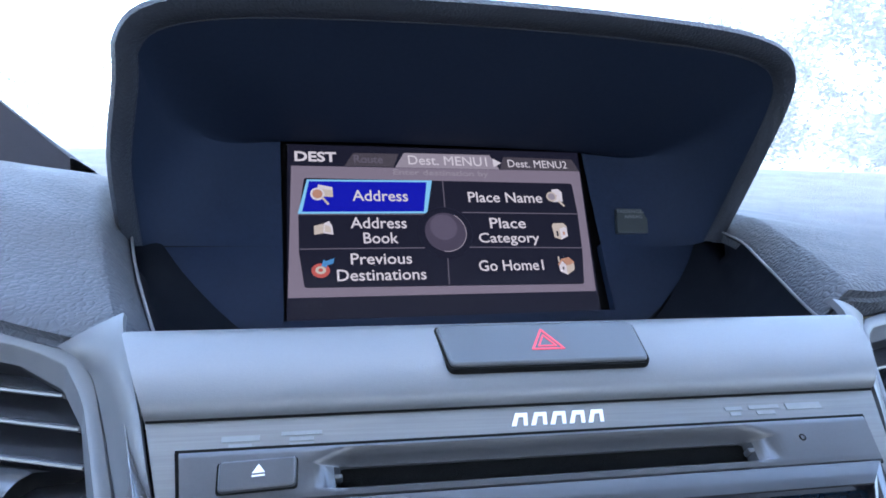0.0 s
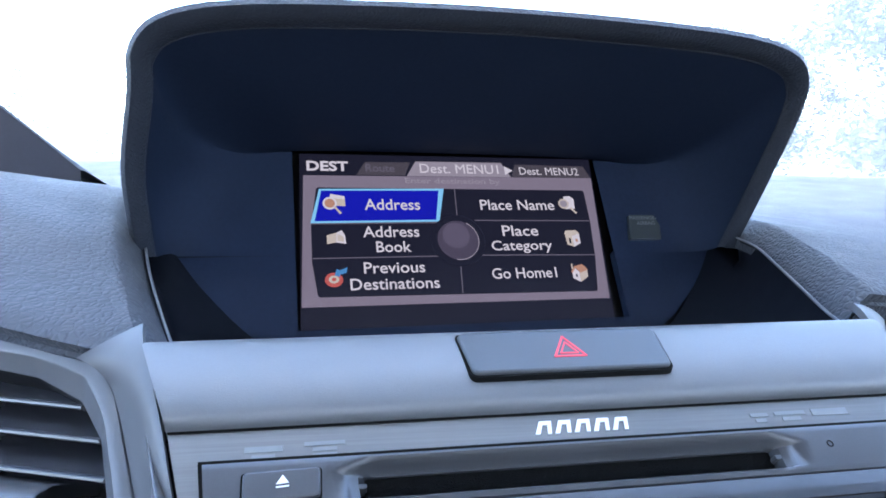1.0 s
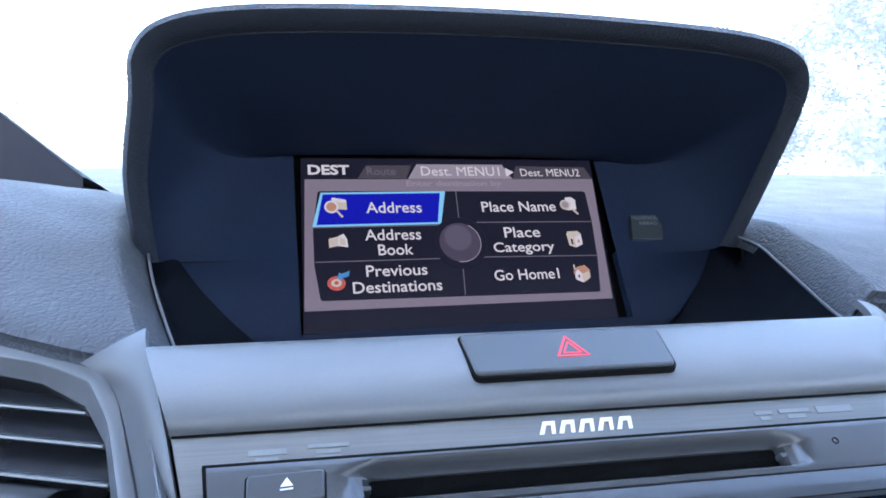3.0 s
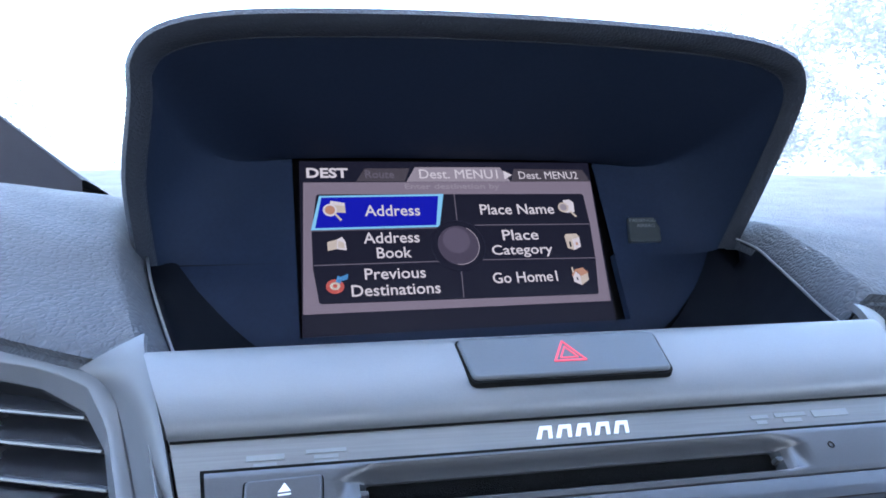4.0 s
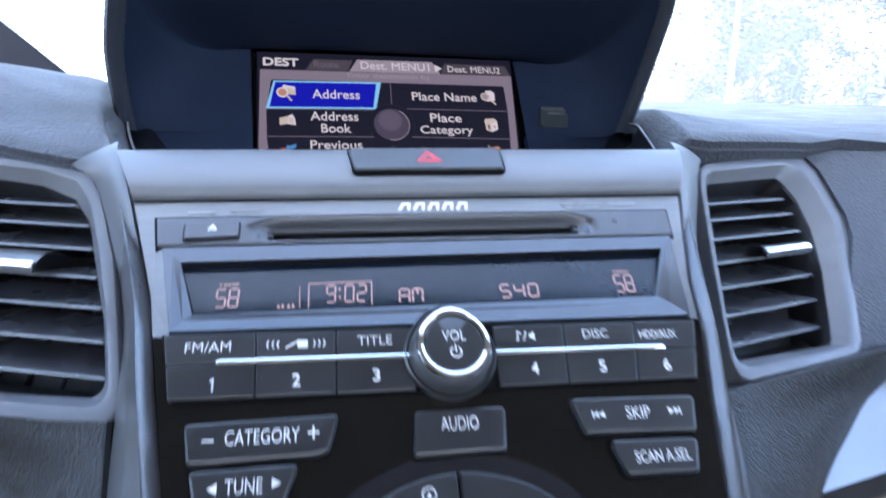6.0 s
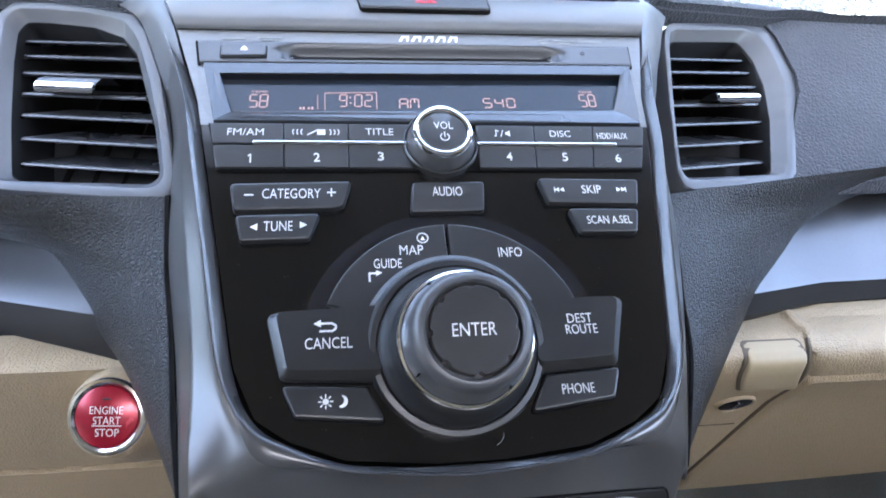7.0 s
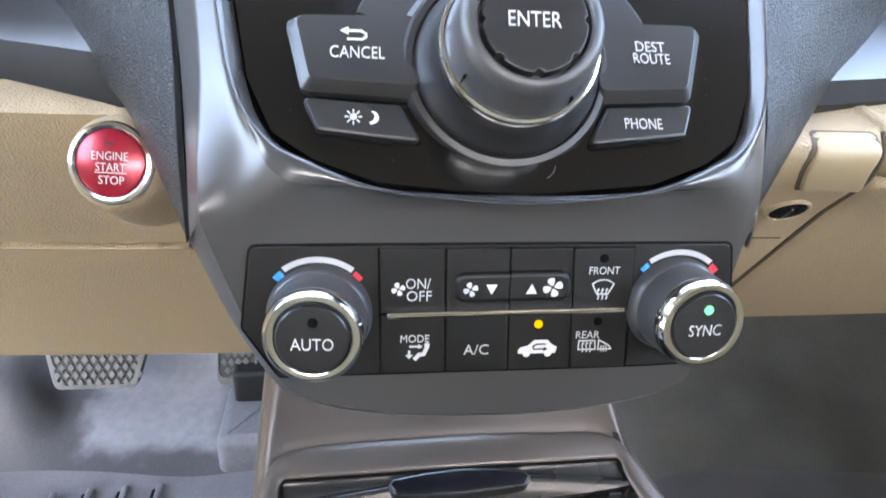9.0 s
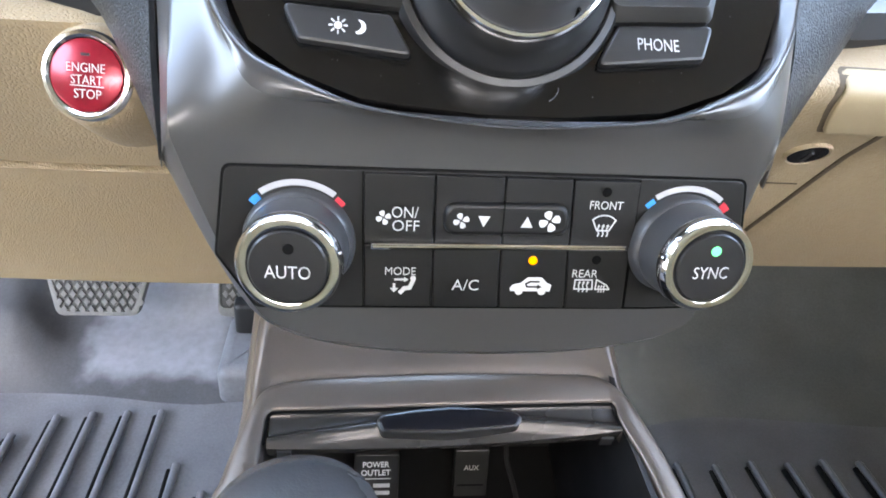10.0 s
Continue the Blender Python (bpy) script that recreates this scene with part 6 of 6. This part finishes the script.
pedal("brake_pedal", [(-0.0640, 0.040), (-0.0630, 0.010), (-0.0520, -0.036), (0.0470, -0.036), (0.0600, 0.010), (0.0620, 0.040)], frame_of((-0.372, 0.42, 0.425), (1, 0, 0), (0, 0.45, 0.9)), "wide brake pedal with worn diamond-tread rubber pad", 10, 7)
pedal("accelerator_pedal", [(-0.026, 0.10), (-0.026, -0.040), (0.026, -0.040), (0.026, 0.10)], frame_of((-0.196, 0.42, 0.430), (1, 0, 0), (0, 0.45, 0.9)), "narrow grey accelerator pedal beside the tunnel", 4, 12)


# ---- floor mats ----
def step(v):
    v = max(0.0, min(1.0, v))
    return v * v * (3 - 2 * v)


def mat_thing(x0, x1, label, ribs, yb, fold, hump):
    t = thing("floor_mat", pose((x0 + x1) / 2, 0, FLOOR), label, "floor mat", "rubber floor mats")
    xc = (x0 + x1) / 2

    def at(u, y):
        x = (x1 - x0) / 2 * u
        e = max(0.0, abs(u) - 0.93) / 0.07
        f = fold - 0.06 * max(0, abs(u + 0.1) - 0.3)
        z = 0.25 * max(0, y - f) + 0.9 * max(0, y - f - 0.13) ** 1.2 + 0.03 * e + 0.003 * math.sin(9 * u + 14 * y)
        z += hump * step((-0.385 - 0.35 * (y - 0.33) - x - xc) / 0.07) * step((y - f - 0.01) / 0.10)
        return (x, y, z)

    nx = 49
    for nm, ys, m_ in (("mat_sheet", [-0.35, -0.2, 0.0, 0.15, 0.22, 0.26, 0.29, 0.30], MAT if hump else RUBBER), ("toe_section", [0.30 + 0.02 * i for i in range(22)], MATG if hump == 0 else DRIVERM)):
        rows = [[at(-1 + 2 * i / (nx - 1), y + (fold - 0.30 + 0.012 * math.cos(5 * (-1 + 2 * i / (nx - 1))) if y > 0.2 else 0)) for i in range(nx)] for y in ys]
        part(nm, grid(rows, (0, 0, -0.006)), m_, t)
    for x, ya in ribs:
        part("rib", tube([(x - xc, ya + 0.002, 0.002), (x - xc, ya, 0.0050), (x - xc, ya - 0.007, 0.0052), (x - xc, yb, 0.0052)], [0.0036, 0.0046, 0.0046, 0.0046], 10), MAT if hump else RUBBER, t)
        # a near-black tube draws the dark line along the rib's left side
        part("rib_dark_line", tube([(x - xc - 0.0070, ya - 0.004, 0.0010), (x - xc - 0.0070, yb, 0.0010)], 0.0036, 6), GAP, t)
    return t


mat_thing(-0.80, -0.115, "black ribbed rubber mat on the driver floor, sheen painted in", [(-0.52, 0.20), (-0.475, 0.245), (-0.437, 0.262), (-0.397, 0.290), (-0.357, 0.295), (-0.317, 0.296), (-0.277, 0.297), (-0.241, 0.214), (-0.205, 0.175)], -0.25, 0.325, 0.05)
mat_thing(0.125, 0.81, "black ribbed rubber mat on the passenger floor", [(0.31 + 0.049 * i, 0.196 + (0.004 if i % 2 else 0)) for i in range(10)], -0.25, 0.27, 0.0)
tun = thing("tunnel_cover", pose(-0.165, 0.36, FLOOR), "pale grey moulded carpet cover beside the tunnel", "tunnel trim")
part("cover", prism(rounded(rect(-0.048, -0.045, 0.05, 0.075), 0.016), -0.02, 0.055, 0.014, 4), TOEM, tun)
part("bracket", prism(rounded(rect(-0.035, 0.03, 0.05, 0.10), 0.01), 0.055, 0.10, 0.006, 3), BLACK, tun)

# ---- console ----
CONF = frame_of((0.008, -0.09, 0.725), (1, 0, 0), (0, 0.970, 0.243))
con = thing("centre_console", CONF, "satin brown-grey console with open storage bin", "console")
# top frame: an arch of paired outer and inner points, open to the rear
ARCH = [((-0.128, -0.45), (-0.112, -0.45)), ((-0.118, -0.14), (-0.0985, -0.14)), ((-0.108, -0.05), (-0.0905, -0.05)), ((-0.104, -0.0345), (-0.0895, -0.0269)),
        ((-0.099, -0.0116), (-0.0887, -0.010)), ((-0.0928, 0.0082), (-0.0883, -0.0040)), ((-0.0837, 0.0148), (-0.0866, -0.0012)), ((-0.0689, 0.0173), (-0.0830, -0.0004)),
        ((-0.0487, 0.0186), (-0.055, 0.0004)), ((0.0034, 0.0204), (0.0019, 0.0019)), ((0.055, 0.0198), (0.055, 0.0026)), ((0.0759, 0.019), (0.0820, 0.0030)),
        ((0.0845, 0.0158), (0.0852, 0.0020)), ((0.0905, 0.0102), (0.0863, -0.0010)), ((0.0965, -0.0015), (0.0870, -0.010)), ((0.1083, -0.048), (0.0965, -0.0483)),
        ((0.118, -0.14), (0.105, -0.14)), ((0.128, -0.45), (0.116, -0.45))]
NA = 17 * 8 + 1
out_l, in_l = spline([(*o, 0) for o, i in ARCH], NA), spline([(*i, 0) for o, i in ARCH], NA)
rows = []
for f, z in ((1.03, -0.012), (1.0, -0.0012), (0.97, -0.0002), (0.90, 0.0004), (0.6, 0.0012), (0.3, 0.0012), (0.12, 0.0006), (0.03, -0.0004), (-0.02, -0.0022), (-0.05, -0.006)):
    rows.append([o.lerp(i, f) + Vector((0, 0, z)) for o, i in zip(out_l, in_l)])
part("console_frame", grid(rows), CONS, con, "satin brown-grey frame")
# ramp under the stack
front = out_l[4 * 8:14 * 8 + 1]
rows = []
for k, z in ((0, -0.005), (0.01, -0.0030), (0.05, -0.001), (0.12, 0.004), (0.25, 0.011), (0.5, 0.020), (1, 0.030)):
    row = []
    for j, o in enumerate(front):
        u = -1 + 2 * j / (len(front) - 1)
        e = Vector((-0.003 + 0.093 * u, 0.17, 0))
        p = o.lerp(e, k)
        p.z = z - (0.014 * abs(u) ** 12) * min(1, k * 12)
        row.append(p)
    rows.append(row)
part("front_ramp", grid(rows, (0, 0, -0.006)), CONS, con, "brown-grey ramp under the stack")
ends = {-1: [r[0] for r in rows[1:]], 1: [r[-1] for r in rows[1:]]}
for s in (-1, 1):
    leg = out_l[:4 * 8 + 1] if s < 0 else out_l[:14 * 8 - 1:-1]
    top = [p + Vector((0, 0, -0.004)) for p in leg[::4]] + [Vector(p) for p in ends[s]]
    rows = [[p, p + Vector((s * 0.0025, 0, -0.003)), p + Vector((s * 0.005, 0, -0.012)), p + Vector((s * 0.014, 0, -0.10)), p + Vector((s * 0.026, 0, -0.44))] for p in top]
    part("console_side", grid(rows, (-s * 0.004, 0, 0)), CONS, con)
# bin
for nm, q, z0, z1 in (("bin_floor", rect(-0.112, -0.38, 0.118, 0.05), -0.135, -0.130), ("bin_wall", rect(-0.095, -0.38, -0.0905, 0.05), -0.130, -0.004), ("bin_wall", rect(-0.0905, 0.045, 0.100, 0.05), -0.130, -0.012)):
    part(nm, prism(q, z0, z1), BLACK, con, "black inner side of the open bin", smooth=False)
part("bin_wall", grid([[(0.0875 + 0.12 * max(0, -y - 0.012), y, z) for y in (0.05, -0.012, -0.05, -0.09, -0.38)] for z in (-0.130, -0.0015)], (0.003, 0, 0)), BLACK, con, "black inner side of the open bin")
# rolled-back lid with its pull
rows = [[] for _ in range(31)]
for i in range(-24, 25):
    u = i / 24
    yt = 0.0008 + 0.0019 * u
    yr = -0.0050 - 0.0088 * abs(u) ** 1.4 + 0.0020 * u
    yl = -0.0166 + 0.0030 * u + 0.0006 * u * u
    for r, q in zip(rows, range(-1, 30)):
        q = min(1.0, max(0.0, q / 28))
        y = yt + (yl - yt) * q
        d = (y - yr) / 0.0030
        z = -0.0036 + 0.0030 * math.exp(-d * d) - 0.0035 * step((yr - 0.002 - y) / 0.010) + 0.0016 * step(1 - q * 8)
        r.append((0.0868 * u, y, z))
    rows[0][-1] = (0.0868 * u, yt + 0.001, -0.009)
    rows[30][-1] = (0.0868 * u, yl + 0.001, -0.0105)
part("bin_lid", grid(rows, (0, 0.0005, -0.002)), LIDM, con, "dark satin lid rolled back")
part("lid_gap", tube([in_l[j].lerp(out_l[j], -0.04) + Vector((0, 0, -0.0018)) for j in range(28, 14 * 8 + 4, 2)], 0.0009, 6), GAP, con)
pull = rounded([(-0.0360, -0.0072), (-0.0336, -0.0134), (-0.0010, -0.0143), (0.0328, -0.0112), (0.0362, -0.0064), (0.0335, -0.0034), (0.0180, -0.0010), (0.0001, -0.0001), (-0.0180, -0.0018), (-0.0335, -0.0044)], 0.003, 4)
part("pull_rim", prism(pull, -0.006, 0.0012, 0.0006), SILVER, con, "thin chrome pull surround")
small = [(0.0001 + (x - 0.0001) * 0.972, -0.0072 + (y + 0.0072) * 0.87) for x, y in pull]
part("pull", prism(small, -0.002, 0.0017, 0.0007, 3), GLOSSB, con, "gloss black pull")
for x, y in ((-0.0790, -0.0190), (0.0800, -0.0145)):
    part("catch", prism(rounded(rect(x - 0.0032, y - 0.0006, x + 0.0032, y + 0.0006), 0.0004), -0.012, -0.0055, 0.0003), SILVER, con)
# socket plates on the front wall of the bin
sock = thing("power_outlet", frame_of((-0.024, -0.042, 0.628), (1, 0, 0), (0, 0.25, 0.97)), "black power outlet plate with white print", "power outlet")
part("plate", prism(rounded(rect(-0.0140, -0.050, 0.0140, 0.006), 0.002), -0.004, 0.0, 0.0006), KEY, sock)
text("POWER", sock, -0.0005, -0.0010, 0.0165, 0.0042, 0.0, BRIGHTINK, bold=0.015)
text("OUTLET", sock, -0.0005, -0.0070, 0.0185, 0.0042, 0.0, BRIGHTINK, bold=0.015)
part("print_bars", prism(rect(-0.0100, -0.0118, 0.0090, -0.0112), 0, 0.0002), INK, sock, smooth=False)
b = bmesh.new()
for i in range(2):
    prism(rect(-0.0020, -0.0180 - i * 0.0055, 0.0085, -0.0152 - i * 0.0055), 0, 0.0002, bm=b)
part("print_bars", b, INK, sock, smooth=False)
aux = thing("aux_port", frame_of((0.0365, -0.040, 0.627), (1, 0, 0), (0, 0.25, 0.97)), "dark grey auxiliary socket cover marked AUX", "audio socket")
part("cover", prism(rounded(rect(-0.0110, -0.0420, 0.0110, 0.0080), 0.0012), -0.004, 0.0012, 0.0008), KEY, aux)
text("AUX", aux, 0.0, -0.0050, 0.0098, 0.0036, 0.0012, BRIGHTINK, bold=0.015)
part("seam", prism(rect(-0.0085, -0.0185, 0.0085, -0.0178), 0.0010, 0.0014), GAP, aux, smooth=False)
solo("cable", tube(spline([(0.0560, -0.040, 0.650), (0.0570, -0.048, 0.635), (0.0620, -0.058, 0.620), (0.0670, -0.070, 0.600), (0.0660, -0.085, 0.588)], 24), 0.0016, 8), BLACK, "thin black cable hanging in the console bin", "cable")
# shift knob
sk = thing("shift_knob", pose(-0.0545, -0.205, 0.7435), "smooth black leather shift knob over the console", "shift knob")
part("grip", lathe([(0.010, -0.05), (0.014, -0.02), (0.0200, 0.010), (0.0255, 0.032), (0.0270, 0.044), (0.0250, 0.054), (0.0180, 0.0595), (0.0080, 0.0610), (0, 0.0612)], 40), LEATHER, sk)
part("stem", lathe([(0.008, -0.12), (0.008, -0.05), (0.010, -0.045)], 20), CHROME, sk)

# a stray hair and dust specks on the plate and the panel above it
solo("lint_hair", tube(spline([(0.0177, -0.2024, 0.0003), (0.0174, -0.2040, 0.0005), (0.0163, -0.2055, 0.0004), (0.0148, -0.2066, 0.0003)], 14), 0.00010, 5), GREYINK, "single pale hair lying on the black faceplate", "hair", UP)
rnd = random.Random(4)
verts, faces = [], []
for _ in range(220):
    x, v = rnd.uniform(-0.085, 0.095), rnd.uniform(0.10, 0.205)
    if abs(x) > 0.09 - (v - 0.10) * 0.2:
        continue
    s_ = rnd.uniform(0.00007, 0.0002)
    b0 = len(verts)
    verts += [(x - s_, -v, 0.0002), (x, -v - s_, 0.0002), (x + s_, -v, 0.0002), (x, -v + s_, 0.0002), (x, -v, 0.0002 + s_)]
    faces += [(b0, b0 + 1, b0 + 4), (b0 + 1, b0 + 2, b0 + 4), (b0 + 2, b0 + 3, b0 + 4), (b0 + 3, b0, b0 + 4)]
me = bpy.data.meshes.new("dust")
me.from_pydata(verts, [], faces)
me.materials.append(GREYINK)
dust = new("dust", me)
dust.matrix_world = UP
tagged(dust, "fine pale dust specks on the black faceplate", "dust", kind="stuff")

# ---- display menu ----
def scr(name, color, strength):
    return glow(name, color, strength * 0.85)


E_BACK = scr("screen dark", (0.0150, 0.0140, 0.0270), 1.0)
E_GREY = scr("screen mauve grey", (0.26, 0.20, 0.24), 1.0)
E_TAB = scr("screen tab", (0.36, 0.29, 0.32), 1.0)
E_DIM = scr("screen dim", (0.085, 0.068, 0.08), 1.0)
E_TEXT = scr("screen text", (0.78, 0.66, 0.66), 1.0)
E_BLUE = scr("screen blue", (0.012, 0.012, 0.42), 1.0)
E_CYAN = scr("screen cyan", (0.30, 0.62, 0.85), 1.0)
E_LINE = scr("screen line", (0.16, 0.13, 0.16), 1.0)
E_BALL = scr("screen ball", (0.085, 0.065, 0.095), 1.0)
E_ORANGE = scr("screen orange", (0.56, 0.27, 0.17), 1.0)
E_CREAM = scr("screen cream", (0.66, 0.52, 0.42), 1.0)
E_RED = scr("screen red", (0.58, 0.11, 0.09), 1.0)
E_SKY = scr("screen sky", (0.10, 0.27, 0.52), 1.0)
screen = part("screen_pane", prism([(-0.0968, -0.0545), (0.0915, -0.0560), (0.0985, 0.0572), (-0.0940, 0.0568)], -0.0045, -0.0032), E_BACK, SI, "glossy lit screen", smooth=False)
ZS = -0.0032


def flat(name, pts, material, z, label=""):
    return part(name, prism(pts, ZS + z - 0.0001, ZS + z), material, screen, label, smooth=False)


# frame of the menu: side and lower bands round the dark field
field = rounded([(-0.0868, -0.0362), (0.0838, -0.0378), (0.0872, -0.0150), (0.0892, 0.0100), (0.0893, 0.0330), (-0.0850, 0.0335), (-0.0890, 0.0080), (-0.0893, -0.0150)], 0.002)
flat("menu_frame", [(-0.0960, -0.0418), (0.0910, -0.0425), (0.0970, 0.0425), (-0.0923, 0.0418)], E_GREY, 0.0002, "mauve menu frame")
flat("menu_field", field, E_BACK, 0.0004, "dark menu field")
flat("tab", [(-0.0605, 0.0425), (-0.0300, 0.0425), (-0.0260, 0.0520), (-0.0545, 0.0518)], E_DIM, 0.0003)
flat("tab", [(-0.0290, 0.0422), (0.0400, 0.0424), (0.0345, 0.0530), (-0.0225, 0.0528)], E_TAB, 0.0004)
flat("tab", [(0.0405, 0.0424), (0.0968, 0.0425), (0.0930, 0.0515), (0.0440, 0.0520)], E_DIM, 0.0003)
flat("tab_arrow", [(0.0362, 0.0440), (0.0362, 0.0505), (0.0418, 0.0472)], E_TEXT, 0.0006)
flat("highlight", [(-0.0893, 0.0096), (-0.0118, 0.0104), (-0.0064, 0.0333), (-0.0834, 0.0324)], E_CYAN, 0.0006, "bright highlighted entry")
flat("highlight_fill", [(-0.0868, 0.0108), (-0.0138, 0.0116), (-0.0100, 0.0318), (-0.0822, 0.0311)], E_BLUE, 0.0008)


def say(body, x, y, w, h, material=None, bold=0.008):
    return text(body, screen, x, y, w, h, ZS + 0.0010, material or E_TEXT, bold=bold)


say("DEST", -0.0777, 0.0480, 0.0250, 0.0070, bold=0.03)
say("Route", -0.0455, 0.0472, 0.0180, 0.0055, E_LINE)
say("Dest. MENU1", 0.0057, 0.0475, 0.0520, 0.0066, bold=0.0)
say("Dest. MENU2", 0.0672, 0.0468, 0.0420, 0.0056, bold=0.0)
say("Enter destination by", 0.0005, 0.0380, 0.0620, 0.0050, E_TAB)
say("Address", -0.0400, 0.0218, 0.0340, 0.0074)
say("Address", -0.0423, 0.0036, 0.0338, 0.0072)
say("Book", -0.0417, -0.0062, 0.0208, 0.0070)
say("Previous", -0.0423, -0.0194, 0.0360, 0.0070)
say("Destinations", -0.0426, -0.0294, 0.0520, 0.0070)
say("Place Name", 0.0407, 0.0217, 0.0500, 0.0072)
say("Place", 0.0394, 0.0036, 0.0238, 0.0072)
say("Category", 0.0390, -0.0074, 0.0400, 0.0086)
say("Go Home1", 0.0375, -0.0248, 0.0420, 0.0070)
for p, q in (((-0.0885, -0.0127), (-0.0150, -0.0125)), ((0.0110, 0.0112), (0.0885, 0.0106)), ((0.0085, -0.0123), (0.0880, -0.0134)), ((0.0006, 0.0330), (-0.0002, 0.0120)), ((-0.0020, -0.0170), (-0.0031, -0.0360)), ((-0.0885, 0.0092), (-0.0110, 0.0098))):
    part("rule_line", stroke([p, q], 0.0006, ZS + 0.0004, ZS + 0.0006), E_LINE, screen, smooth=False)
ball = part("selector_ball", lathe([(0.0172, ZS + 0.0005), (0.0168, ZS + 0.0009)] + [(0.0, ZS + 0.0009)], 40, (-0.0016, -0.0024)), E_BACK, screen)
part("ball_face", lathe([(0.0130, ZS + 0.0010), (0.0128, ZS + 0.0012), (0, ZS + 0.0012)], 40, (-0.0016, -0.0024)), E_BALL, screen, "mauve selector ball")
part("ball_rim", stroke(arc((-0.0016, -0.0024), 0.0129, -100, 60, 24), 0.0005, ZS + 0.0011, ZS + 0.0014), E_TAB, screen, smooth=False)
part("ball_glint", lathe([(0.0085, ZS + 0.0013), (0, ZS + 0.0014)], 32, (-0.0026, 0.0006)), scr("screen ball light", (0.13, 0.10, 0.14), 1.0), screen)


def icon(pieces):
    """Flat shapes laid over one another, the last on top."""
    for i, (pts, m) in enumerate(pieces):
        z = ZS + 0.0009 + 0.00012 * i
        part("menu_icon", prism(pts, z, z + 0.0001), m, screen, smooth=False)


def disc(x, y, rx, ry, n=16):
    return [(x + rx * math.cos(2 * math.pi * i / n), y + ry * math.sin(2 * math.pi * i / n)) for i in range(n)]


# card and magnifier
icon([([(-0.0788, 0.0212), (-0.0684, 0.0206), (-0.0686, 0.0272), (-0.0770, 0.0288)], E_CREAM), ([(-0.0772, 0.0262), (-0.0686, 0.0252), (-0.0686, 0.0272), (-0.0770, 0.0288)], E_TEXT),
      (disc(-0.0776, 0.0224, 0.0042, 0.0042), E_TEXT), (disc(-0.0776, 0.0224, 0.0030, 0.0030), E_ORANGE), ([(-0.0754, 0.0198), (-0.0744, 0.0204), (-0.0708, 0.0158), (-0.0720, 0.0150)], E_CREAM)])
# open book
icon([([(-0.0804, -0.0040), (-0.0752, -0.0030), (-0.0746, 0.0032), (-0.0804, 0.0016)], E_CREAM), ([(-0.0752, -0.0030), (-0.0694, -0.0040), (-0.0698, 0.0014), (-0.0716, 0.0048), (-0.0746, 0.0032)], E_TEXT),
      ([(-0.0744, -0.0022), (-0.0706, -0.0028), (-0.0708, 0.0008), (-0.0740, 0.0022)], E_CREAM)])
# target with an arrow
icon([(disc(-0.0776, -0.0262, 0.0052, 0.0044), E_RED), (disc(-0.0776, -0.0260, 0.0030, 0.0024), E_CREAM), (disc(-0.0776, -0.0260, 0.0013, 0.0011), E_RED),
      ([(-0.0772, -0.0236), (-0.0758, -0.0196), (-0.0744, -0.0206), (-0.0696, -0.0188), (-0.0704, -0.0222), (-0.0740, -0.0232), (-0.0742, -0.0246)], E_SKY)])
# page and magnifier
icon([([(0.0732, 0.0188), (0.0800, 0.0192), (0.0806, 0.0262), (0.0780, 0.0284), (0.0736, 0.0280)], E_TEXT), (rect(0.0750, 0.0226, 0.0764, 0.0240), E_ORANGE), (disc(0.0726, 0.0226, 0.0036, 0.0036), E_CREAM),
      (disc(0.0726, 0.0226, 0.0025, 0.0025), E_TAB), ([(0.0762, 0.0192), (0.0774, 0.0200), (0.0808, 0.0160), (0.0798, 0.0152)], E_CREAM)])
# shop
icon([([(0.0696, -0.0062), (0.0740, -0.0078), (0.0740, 0.0000), (0.0692, 0.0010)], E_CREAM), ([(0.0740, -0.0078), (0.0788, -0.0056), (0.0790, 0.0010), (0.0740, 0.0000)], E_TEXT),
      ([(0.0686, 0.0010), (0.0740, -0.0004), (0.0792, 0.0012), (0.0772, 0.0036), (0.0700, 0.0034)], E_CREAM), (rect(0.0712, -0.0056, 0.0724, -0.0020), E_BACK), (rect(0.0756, -0.0046, 0.0770, -0.0026), E_ORANGE)])
# house
icon([([(0.0690, -0.0292), (0.0736, -0.0316), (0.0738, -0.0252), (0.0712, -0.0220), (0.0690, -0.0246)], E_TEXT), ([(0.0736, -0.0316), (0.0790, -0.0284), (0.0792, -0.0234), (0.0738, -0.0252)], E_CREAM),
      ([(0.0710, -0.0212), (0.0764, -0.0200), (0.0798, -0.0236), (0.0742, -0.0258)], E_ORANGE), ([(0.0680, -0.0250), (0.0710, -0.0212), (0.0716, -0.0222), (0.0688, -0.0258)], E_ORANGE), (rect(0.0688, -0.0232, 0.0698, -0.0196), E_CREAM), (rect(0.0708, -0.0284, 0.0718, -0.0266), E_BACK)])
# passenger air bag lamp
bag = part("airbag_lamp", prism(rounded([(0.1116, -0.0052), (0.1338, -0.0056), (0.1369, 0.0118), (0.1147, 0.0120)], 0.001), 0.0, 0.0030, 0.0003), mat("lamp window", (0.018, 0.022, 0.024), 0.4, vary=0.1), SI, "unlit grey indicator window")
text("PASSENGER", bag, 0.1250, 0.0098, 0.0210, 0.0024, 0.0030, GREYINK)
text("AIRBAG", bag, 0.1255, 0.0060, 0.0130, 0.0024, 0.0030, GREYINK)
